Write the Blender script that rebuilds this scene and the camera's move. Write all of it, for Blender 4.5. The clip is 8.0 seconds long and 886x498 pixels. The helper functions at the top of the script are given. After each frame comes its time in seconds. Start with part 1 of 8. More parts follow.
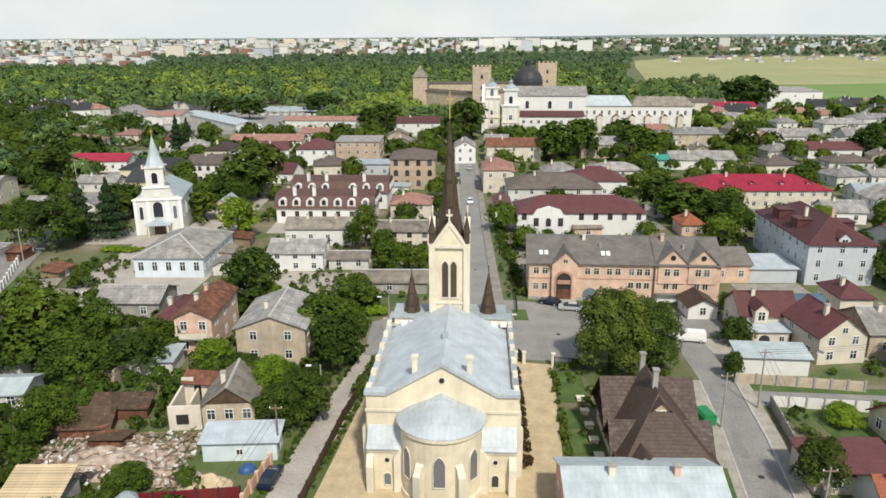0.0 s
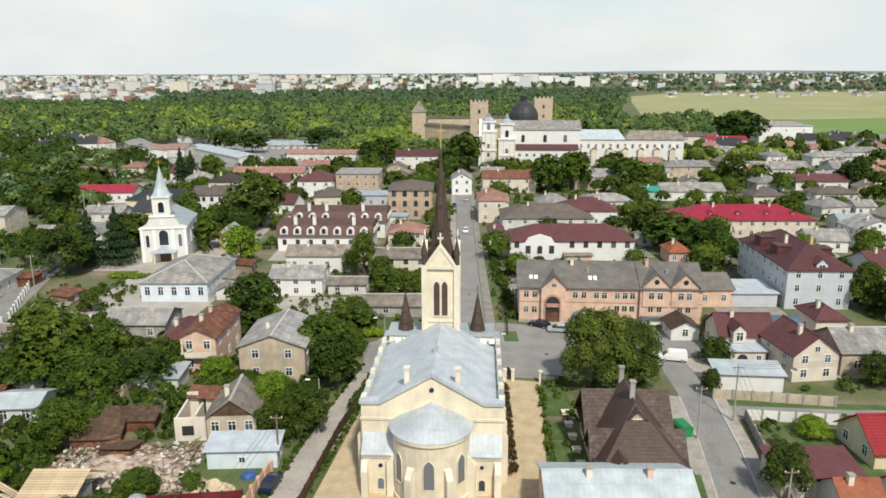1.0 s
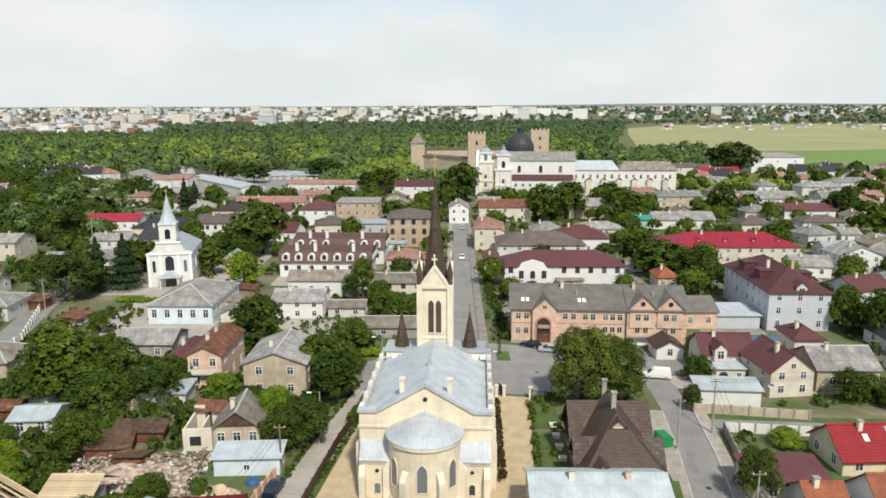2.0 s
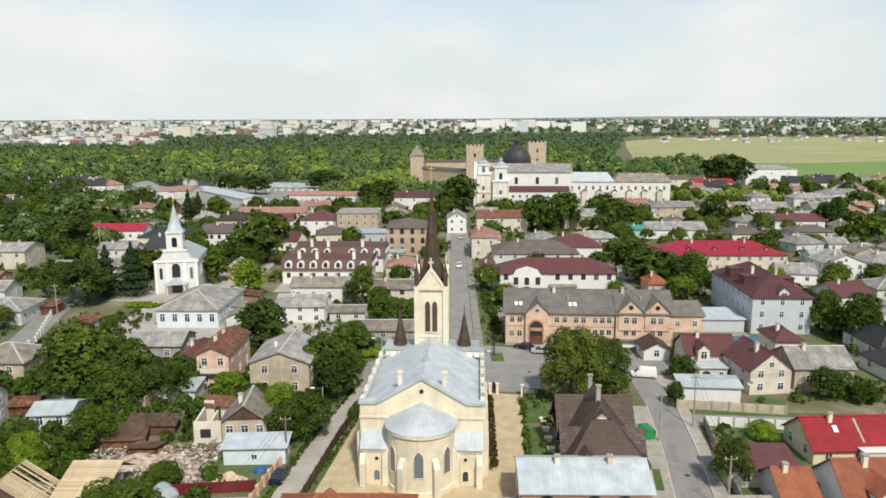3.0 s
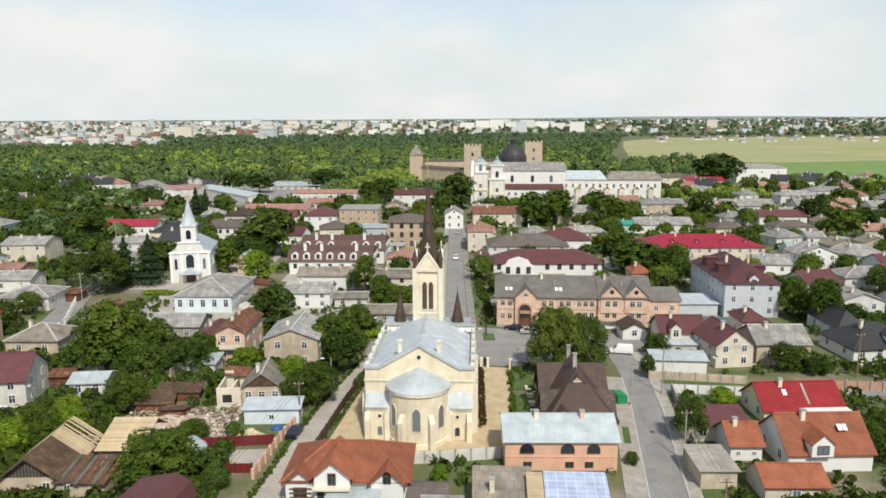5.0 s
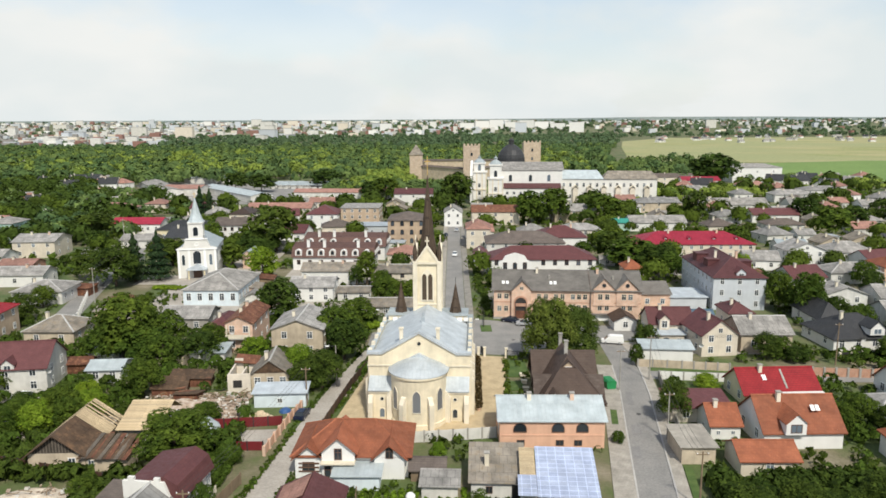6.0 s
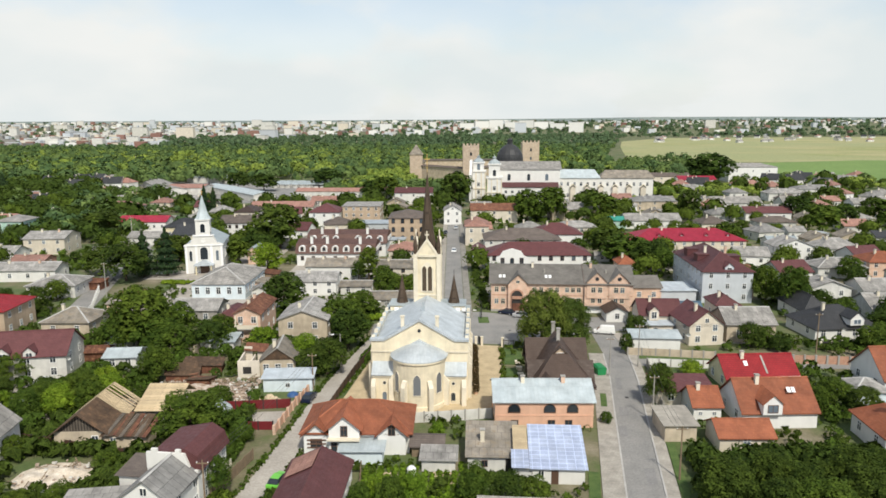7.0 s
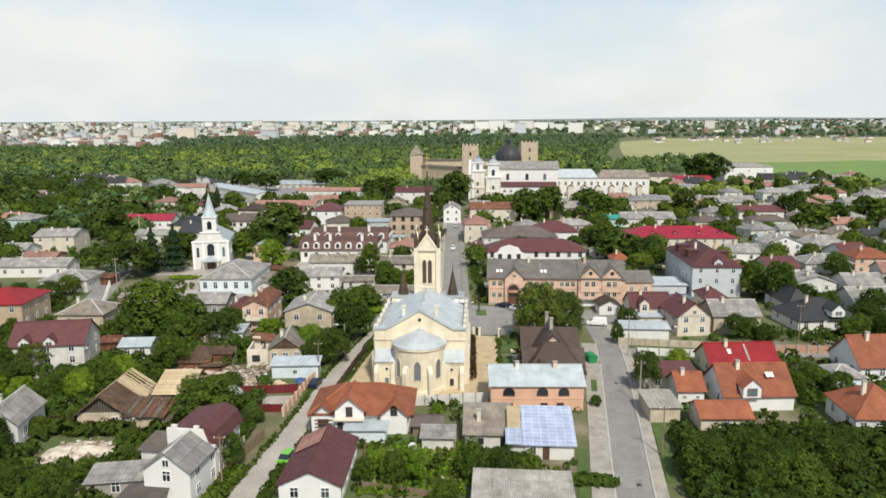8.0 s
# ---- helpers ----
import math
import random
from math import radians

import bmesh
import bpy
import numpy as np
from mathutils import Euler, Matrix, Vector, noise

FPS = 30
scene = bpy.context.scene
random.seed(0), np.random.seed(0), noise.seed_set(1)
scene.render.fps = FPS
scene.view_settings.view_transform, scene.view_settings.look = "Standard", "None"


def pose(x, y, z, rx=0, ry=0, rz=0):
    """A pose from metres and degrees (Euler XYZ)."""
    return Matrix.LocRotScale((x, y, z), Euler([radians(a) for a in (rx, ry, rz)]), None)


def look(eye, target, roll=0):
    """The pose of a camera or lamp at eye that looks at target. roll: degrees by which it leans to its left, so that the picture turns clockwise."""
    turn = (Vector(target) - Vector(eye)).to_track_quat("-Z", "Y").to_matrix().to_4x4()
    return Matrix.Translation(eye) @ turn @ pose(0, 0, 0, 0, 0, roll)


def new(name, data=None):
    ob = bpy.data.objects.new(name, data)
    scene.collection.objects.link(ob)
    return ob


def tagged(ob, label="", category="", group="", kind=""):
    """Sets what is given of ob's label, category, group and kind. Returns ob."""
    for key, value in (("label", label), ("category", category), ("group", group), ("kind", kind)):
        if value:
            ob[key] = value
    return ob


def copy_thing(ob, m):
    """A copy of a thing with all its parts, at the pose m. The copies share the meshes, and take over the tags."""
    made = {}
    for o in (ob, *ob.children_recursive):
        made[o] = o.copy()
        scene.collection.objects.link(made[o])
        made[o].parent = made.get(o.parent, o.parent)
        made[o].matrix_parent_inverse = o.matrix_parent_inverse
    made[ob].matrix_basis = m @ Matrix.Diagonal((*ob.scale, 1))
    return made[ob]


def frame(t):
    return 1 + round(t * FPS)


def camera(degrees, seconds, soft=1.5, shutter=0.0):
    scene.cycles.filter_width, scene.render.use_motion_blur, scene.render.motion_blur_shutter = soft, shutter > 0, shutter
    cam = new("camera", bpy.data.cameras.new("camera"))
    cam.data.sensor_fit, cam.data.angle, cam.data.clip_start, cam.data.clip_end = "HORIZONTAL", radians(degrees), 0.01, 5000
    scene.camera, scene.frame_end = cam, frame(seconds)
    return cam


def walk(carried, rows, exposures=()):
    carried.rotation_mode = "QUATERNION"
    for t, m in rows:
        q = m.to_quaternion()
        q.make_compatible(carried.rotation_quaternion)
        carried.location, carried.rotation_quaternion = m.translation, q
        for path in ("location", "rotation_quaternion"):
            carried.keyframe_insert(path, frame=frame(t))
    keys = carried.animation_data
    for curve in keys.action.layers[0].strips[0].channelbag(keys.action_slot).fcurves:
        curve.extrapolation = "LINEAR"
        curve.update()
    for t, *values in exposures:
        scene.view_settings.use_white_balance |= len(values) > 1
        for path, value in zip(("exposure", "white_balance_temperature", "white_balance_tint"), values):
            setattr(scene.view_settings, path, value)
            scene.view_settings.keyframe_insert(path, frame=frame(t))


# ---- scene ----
cam = camera(64.0, 8.0, soft=1.65)
METRES, EYE, TILT, LEAN, TURN = 57.0, 49.5, 2.62, 0.0, 0.0
ROWS = [
    (0.0, 0.0, 0.0, 0.0, -0.08, -19.17, 0.24),
    (0.5, 0.0117, -0.0584, 0.0036, -0.04, -17.81, 0.22),
    (1.0, 0.0212, -0.1181, 0.0071, -0.07, -16.46, 0.22),
    (1.5, 0.0294, -0.1787, 0.0112, -0.09, -15.09, 0.21),
    (3.0, 0.0465, -0.3641, 0.0191, -0.14, -12.95, 0.2),
    (3.5, 0.0507, -0.426, 0.0215, -0.16, -12.96, 0.22),
    (4.0, 0.0543, -0.4863, 0.0236, -0.17, -12.93, 0.23),
    (4.5, 0.0577, -0.5491, 0.0262, -0.17, -12.93, 0.23),
    (6.0, 0.0632, -0.7375, 0.035, -0.19, -12.9, 0.24),
    (6.5, 0.0653, -0.8016, 0.0366, -0.18, -12.88, 0.24),
    (7.0, 0.0665, -0.8659, 0.0397, -0.19, -12.88, 0.26),
    (7.5, 0.0679, -0.9303, 0.0428, -0.19, -12.86, 0.25),
    (8.0, 0.0691, -0.9951, 0.0456, -0.19, -12.84, 0.26),
]
EXPOSURE = 0.28
walk(cam, [(t, pose(0, 0, EYE, TILT, LEAN, TURN) @ pose(METRES * x, METRES * y, METRES * z, 90 + pitch, roll, yaw)) for t, x, y, z, yaw, pitch, roll in ROWS],
     [(0.0, EXPOSURE), (8.0, EXPOSURE)])

# ---- light: hazy summer sun behind the camera, high thin cloud ----
SUN_EL, SUN_AZ = 50.0, 162.0  # azimuth clockwise from +y
world = bpy.data.worlds.new("sky")
scene.world = world
world.use_nodes = True
wn, wl = world.node_tree.nodes, world.node_tree.links
wn.clear()
sky = wn.new("ShaderNodeTexSky")
sky.sky_type = "NISHITA"
sky.sun_disc = False
sky.sun_elevation, sky.sun_rotation = radians(SUN_EL), radians(SUN_AZ)
sky.dust_density, sky.air_density = 1.2, 1.0
wtc = wn.new("ShaderNodeTexCoord")
wsep = wn.new("ShaderNodeSeparateXYZ")
wl.new(wtc.outputs["Generated"], wsep.inputs[0])
wadd = wn.new("ShaderNodeMath")
wadd.operation = "ADD"
wadd.inputs[1].default_value = 0.45
wl.new(wsep.outputs["Z"], wadd.inputs[0])
wcomb = wn.new("ShaderNodeCombineXYZ")
for axis in ("X", "Y"):
    d = wn.new("ShaderNodeMath")
    d.operation = "DIVIDE"
    wl.new(wsep.outputs[axis], d.inputs[0])
    wl.new(wadd.outputs[0], d.inputs[1])
    wl.new(d.outputs[0], wcomb.inputs[axis])
wnoise = wn.new("ShaderNodeTexNoise")
wnoise.inputs["Scale"].default_value = 1.3
wnoise.inputs["Detail"].default_value = 9
wnoise.inputs["Roughness"].default_value = 0.52
wl.new(wcomb.outputs[0], wnoise.inputs["Vector"])
wramp = wn.new("ShaderNodeValToRGB")
wramp.color_ramp.elements[0].position, wramp.color_ramp.elements[1].position = 0.44, 0.66
wramp.color_ramp.elements[0].color = (0.08, 0.08, 0.08, 1)
wl.new(wnoise.outputs["Fac"], wramp.inputs["Fac"])
wscale = wn.new("ShaderNodeVectorMath")
wscale.operation = "SCALE"
wscale.inputs["Scale"].default_value = 0.13
wl.new(sky.outputs[0], wscale.inputs[0])
wmix = wn.new("ShaderNodeMix")
wmix.data_type = "RGBA"
wlow = wn.new("ShaderNodeMath")
wlow.operation = "MULTIPLY_ADD"
wlow.inputs[1].default_value, wlow.inputs[2].default_value = -2.6, 0.86
wl.new(wsep.outputs["Z"], wlow.inputs[0])
wpos = wn.new("ShaderNodeMath")
wpos.operation = "MAXIMUM"
wpos.inputs[1].default_value = 0.0
wl.new(wlow.outputs[0], wpos.inputs[0])
wsum = wn.new("ShaderNodeMath")
wsum.operation = "ADD"
wsum.use_clamp = True
wl.new(wramp.outputs["Color"], wsum.inputs[0])
wl.new(wpos.outputs[0], wsum.inputs[1])
wl.new(wsum.outputs[0], wmix.inputs["Factor"])
wl.new(wscale.outputs[0], wmix.inputs["A"])
wpuff = wn.new("ShaderNodeTexNoise")
wpuff.inputs["Scale"].default_value, wpuff.inputs["Detail"].default_value, wpuff.inputs["Roughness"].default_value = 2.2, 6, 0.45
wl.new(wcomb.outputs[0], wpuff.inputs["Vector"])
wcloud = wn.new("ShaderNodeValToRGB")
wcloud.color_ramp.elements[0].position, wcloud.color_ramp.elements[1].position = 0.42, 0.64
wcloud.color_ramp.elements[0].color, wcloud.color_ramp.elements[1].color = (0.67, 0.715, 0.715, 1), (0.765, 0.775, 0.755, 1)
wl.new(wpuff.outputs["Fac"], wcloud.inputs["Fac"])
wl.new(wcloud.outputs["Color"], wmix.inputs["B"])
wbg = wn.new("ShaderNodeBackground")
wl.new(wmix.outputs["Result"], wbg.inputs["Color"])
wbg.inputs["Strength"].default_value = 0.95
wout = wn.new("ShaderNodeOutputWorld")
wl.new(wbg.outputs[0], wout.inputs[0])

sun = new("sun", bpy.data.lights.new("sun", "SUN"))
sun.data.energy, sun.data.angle, sun.data.color = 3.5, radians(4.0), (1.0, 0.955, 0.85)
az = radians(SUN_AZ)
sun_from = Vector((math.sin(az) * math.cos(radians(SUN_EL)), math.cos(az) * math.cos(radians(SUN_EL)), math.sin(radians(SUN_EL))))
sun.matrix_world = look(sun_from * 300, (0, 0, 0))


# ---- materials ----
def nodes(name):
    m = bpy.data.materials.new(name)
    m.use_nodes = True
    n, l = m.node_tree.nodes, m.node_tree.links
    return m, n, l, n["Principled BSDF"]


def tex_noise(n, l, vec, scale, detail=4, rough=0.6):
    t = n.new("ShaderNodeTexNoise")
    t.inputs["Scale"].default_value, t.inputs["Detail"].default_value, t.inputs["Roughness"].default_value = scale, detail, rough
    l.new(vec, t.inputs["Vector"])
    return t.outputs["Fac"]


def ramp(n, l, fac, stops):
    r = n.new("ShaderNodeValToRGB")
    while len(r.color_ramp.elements) < len(stops):
        r.color_ramp.elements.new(0.5)
    for e, (p, c) in zip(r.color_ramp.elements, stops):
        e.position = p
        e.color = (*c, 1) if len(c) == 3 else c
    l.new(fac, r.inputs["Fac"])
    return r.outputs["Color"]


def mix(n, l, fac, a, b, blend="MIX"):
    x = n.new("ShaderNodeMix")
    x.data_type, x.blend_type = "RGBA", blend
    for key, v in (("Factor", fac), ("A", a), ("B", b)):
        if isinstance(v, (int, float)):
            x.inputs[key].default_value = v
        elif isinstance(v, tuple):
            x.inputs[key].default_value = (*v, 1)
        else:
            l.new(v, x.inputs[key])
    return x.outputs["Result"]


def bump(n, l, bsdf, height, strength, dist=0.05):
    b = n.new("ShaderNodeBump")
    b.inputs["Strength"].default_value, b.inputs["Distance"].default_value = strength, dist
    l.new(height, b.inputs["Height"])
    l.new(b.outputs[0], bsdf.inputs["Normal"])


def coords(n, l, scale=(1, 1, 1), turn=0.0):
    tc = n.new("ShaderNodeTexCoord")
    mp = n.new("ShaderNodeMapping")
    mp.inputs["Scale"].default_value = scale
    mp.inputs["Rotation"].default_value = (0, 0, turn)
    l.new(tc.outputs["Object"], mp.inputs["Vector"])
    return tc.outputs["Object"], mp.outputs[0]


def grey(v):
    return (v, v, v)


def plaster(name, c, stain=0.25, rough=0.9):
    m, n, l, b = nodes(name)
    o, streak = coords(n, l, (1.3, 1.3, 0.18))
    big = ramp(n, l, tex_noise(n, l, o, 0.35, 5), [(0.3, grey(1 - stain)), (0.62, grey(1.0))])
    run = ramp(n, l, tex_noise(n, l, streak, 1.1, 4), [(0.35, grey(1 - stain * 0.35)), (0.6, grey(1.0))])
    col = mix(n, l, 1.0, mix(n, l, 1.0, (*c,), big, "MULTIPLY"), run, "MULTIPLY")
    oi = n.new("ShaderNodeObjectInfo")
    col = mix(n, l, 1.0, col, ramp(n, l, oi.outputs["Random"], [(0.0, (0.92, 0.91, 0.89)), (1.0, (1.03, 1.03, 1.04))]), "MULTIPLY")
    l.new(col, b.inputs["Base Color"])
    b.inputs["Roughness"].default_value = rough
    bump(n, l, b, tex_noise(n, l, o, 14, 4), 0.25, 0.02)
    return m


def sheets(name, c1, c2, w, length, rough=0.6, metal=0.0, turned=False, stain=0.35, joint=0.55, rust=None):
    """Roof sheets or tiles in rows: w across, length down the slope."""
    m, n, l, b = nodes(name)
    o, mp = coords(n, l, (1, 1, 1), radians(90) if turned else 0.0)
    br = n.new("ShaderNodeTexBrick")
    br.inputs["Scale"].default_value = 1.0
    br.inputs["Brick Width"].default_value, br.inputs["Row Height"].default_value = w, length
    br.inputs["Mortar Size"].default_value = min(0.035, w * 0.07)
    br.inputs["Color1"].default_value, br.inputs["Color2"].default_value = (*c1, 1), (*c2, 1)
    br.inputs["Mortar"].default_value = (*[x * joint for x in c1], 1)
    l.new(mp, br.inputs["Vector"])
    big = ramp(n, l, tex_noise(n, l, o, 0.45, 6, 0.65), [(0.32, grey(1 - stain)), (0.65, grey(1.08))])
    col = mix(n, l, 1.0, br.outputs["Color"], big, "MULTIPLY")
    oi = n.new("ShaderNodeObjectInfo")
    col = mix(n, l, 1.0, col, ramp(n, l, oi.outputs["Random"], [(0.0, (0.80, 0.80, 0.80)), (0.5, (1.0, 0.97, 0.93)), (1.0, (1.14, 1.12, 1.10))]), "MULTIPLY")
    if rust:
        spots = ramp(n, l, tex_noise(n, l, o, 0.9, 7, 0.7), [(0.52, grey(0)), (0.66, grey(0.75))])
        col = mix(n, l, spots, col, rust)
    l.new(col, b.inputs["Base Color"])
    rr = ramp(n, l, tex_noise(n, l, o, 1.7, 4), [(0.3, grey(rough - 0.1)), (0.7, grey(min(1, rough + 0.15)))])
    l.new(rr, b.inputs["Roughness"])
    b.inputs["Metallic"].default_value = metal
    b.inputs["Specular IOR Level"].default_value = 0.25
    bump(n, l, b, br.outputs["Fac"], 0.5, 0.05)
    return m


def brickwork(name, c1, c2, mortar):
    m, n, l, b = nodes(name)
    tc = n.new("ShaderNodeTexCoord")
    sep = n.new("ShaderNodeSeparateXYZ")
    l.new(tc.outputs["Object"], sep.inputs[0])
    add = n.new("ShaderNodeMath")
    add.operation = "ADD"
    l.new(sep.outputs["X"], add.inputs[0])
    l.new(sep.outputs["Y"], add.inputs[1])
    cb = n.new("ShaderNodeCombineXYZ")
    l.new(add.outputs[0], cb.inputs["X"])
    l.new(sep.outputs["Z"], cb.inputs["Y"])
    br = n.new("ShaderNodeTexBrick")
    br.inputs["Scale"].default_value = 1.0
    br.inputs["Brick Width"].default_value, br.inputs["Row Height"].default_value, br.inputs["Mortar Size"].default_value = 0.26, 0.085, 0.008
    br.inputs["Color1"].default_value, br.inputs["Color2"].default_value, br.inputs["Mortar"].default_value = (*c1, 1), (*c2, 1), (*mortar, 1)
    l.new(cb.outputs[0], br.inputs["Vector"])
    big = ramp(n, l, tex_noise(n, l, tc.outputs["Object"], 0.5, 6), [(0.3, grey(0.72)), (0.65, grey(1.05))])
    l.new(mix(n, l, 1.0, br.outputs["Color"], big, "MULTIPLY"), b.inputs["Base Color"])
    b.inputs["Roughness"].default_value = 0.9
    bump(n, l, b, br.outputs["Fac"], 0.4, 0.01)
    return m


def surface(name, stops, scale, rough=0.95, fine=6.0, relief=0.4, second=None):
    """Ground of several tones: broad patches and fine grain."""
    m, n, l, b = nodes(name)
    tc = n.new("ShaderNodeTexCoord")
    o = tc.outputs["Object"]
    col = ramp(n, l, tex_noise(n, l, o, scale, 8, 0.62), stops)
    if second:
        col = mix(n, l, ramp(n, l, tex_noise(n, l, o, second[0], 5, 0.6), [(0.44, grey(0)), (0.58, grey(1))]), col, second[1])
    grain = ramp(n, l, tex_noise(n, l, o, fine, 5, 0.7), [(0.25, grey(0.7)), (0.75, grey(1.2))])
    l.new(mix(n, l, 1.0, col, grain, "MULTIPLY"), b.inputs["Base Color"])
    b.inputs["Roughness"].default_value = rough
    bump(n, l, b, tex_noise(n, l, o, fine, 5), relief, 0.1)
    return m


def woodland(name, tones):
    """Foliage of a far wood: each crown has its own green, each leaf clump differs a little."""
    m, n, l, b = nodes(name)
    tc = n.new("ShaderNodeTexCoord")
    vo = n.new("ShaderNodeTexVoronoi")
    vo.inputs["Scale"].default_value = 0.085
    l.new(tc.outputs["Object"], vo.inputs["Vector"])
    sp = n.new("ShaderNodeSeparateXYZ")
    l.new(vo.outputs["Color"], sp.inputs[0])
    c = ramp(n, l, sp.outputs[0], [(k / (len(tones) - 1), t) for k, t in enumerate(tones)])
    g = n.new("ShaderNodeNewGeometry")
    grain = ramp(n, l, g.outputs["Random Per Island"], [(0.0, (0.80, 0.82, 0.80)), (1.0, (1.17, 1.15, 1.10))])
    c = mix(n, l, 1.0, c, grain, "MULTIPLY")
    l.new(c, b.inputs["Base Color"])
    b.inputs["Roughness"].default_value = 0.85
    b.inputs["Specular IOR Level"].default_value = 0.08
    return m


def leafy(name, dark, light):
    m, n, l, b = nodes(name)
    g = n.new("ShaderNodeNewGeometry")
    oi = n.new("ShaderNodeObjectInfo")
    tc = n.new("ShaderNodeTexCoord")
    bough = tex_noise(n, l, tc.outputs["Object"], 4.5, 3, 0.6)
    c = ramp(n, l, bough, [(0.32, dark), (0.5, tuple((x + y) / 2 for x, y in zip(dark, light))), (0.68, light)])
    c = mix(n, l, 1.0, c, ramp(n, l, g.outputs["Random Per Island"], [(0.0, grey(0.72)), (1.0, grey(1.28))]), "MULTIPLY")
    tone = ramp(n, l, oi.outputs["Random"], [(0.0, (0.78, 0.86, 0.8)), (1.0, (1.2, 1.12, 0.95))])
    c = mix(n, l, 1.0, c, tone, "MULTIPLY")
    l.new(c, b.inputs["Base Color"])
    b.inputs["Roughness"].default_value = 0.8
    b.inputs["Specular IOR Level"].default_value = 0.08
    tr = n.new("ShaderNodeBsdfTranslucent")
    l.new(c, tr.inputs["Color"])
    ms = n.new("ShaderNodeMixShader")
    ms.inputs[0].default_value = 0.22
    l.new(b.outputs[0], ms.inputs[1])
    l.new(tr.outputs[0], ms.inputs[2])
    l.new(ms.outputs[0], n["Material Output"].inputs[0])
    return m


def glazing(name, c=(0.02, 0.025, 0.03)):
    m, n, l, b = nodes(name)
    oi = n.new("ShaderNodeObjectInfo")
    l.new(ramp(n, l, oi.outputs["Random"], [(0, c), (0.7, tuple(2 * x for x in c)), (1.0, tuple(7 * x for x in c))]), b.inputs["Base Color"])
    b.inputs["Roughness"].default_value = 0.08
    return m


M = {}
M["cream"] = plaster("cream_plaster", (0.77, 0.68, 0.50), 0.24)
M["cream_trim"] = plaster("pale_stone_trim", (0.76, 0.69, 0.55), 0.22)
M["white"] = plaster("white_plaster", (0.72, 0.71, 0.675), 0.10)
M["white_old"] = plaster("weathered_white_plaster", (0.66, 0.645, 0.60), 0.25)
M["pale_blue"] = plaster("pale_blue_plaster", (0.66, 0.74, 0.78), 0.18)
M["grey_wall"] = plaster("grey_panel_wall", (0.52, 0.55, 0.58), 0.12)
M["beige"] = plaster("beige_plaster", (0.55, 0.46, 0.34), 0.35)
M["sand"] = plaster("sand_plaster", (0.68, 0.61, 0.50), 0.2)
M["pink"] = plaster("salmon_plaster", (0.70, 0.42, 0.29), 0.18)
M["mint"] = plaster("mint_plaster", (0.45, 0.64, 0.55), 0.2)
M["yellow"] = plaster("yellow_plaster", (0.70, 0.62, 0.42), 0.15)
M["tan_wall"] = plaster("unfinished_tan_wall", (0.50, 0.38, 0.27), 0.25)
M["concrete"] = plaster("stained_concrete", (0.40, 0.38, 0.34), 0.4)
M["brick"] = brickwork("red_brick", (0.52, 0.27, 0.17), (0.42, 0.20, 0.13), (0.45, 0.36, 0.28))
M["brick_pale"] = brickwork("pale_brick", (0.70, 0.47, 0.34), (0.63, 0.40, 0.28), (0.62, 0.52, 0.43))
M["castle_brick"] = brickwork("old_castle_brick", (0.52, 0.40, 0.30), (0.46, 0.34, 0.25), (0.5, 0.43, 0.35))
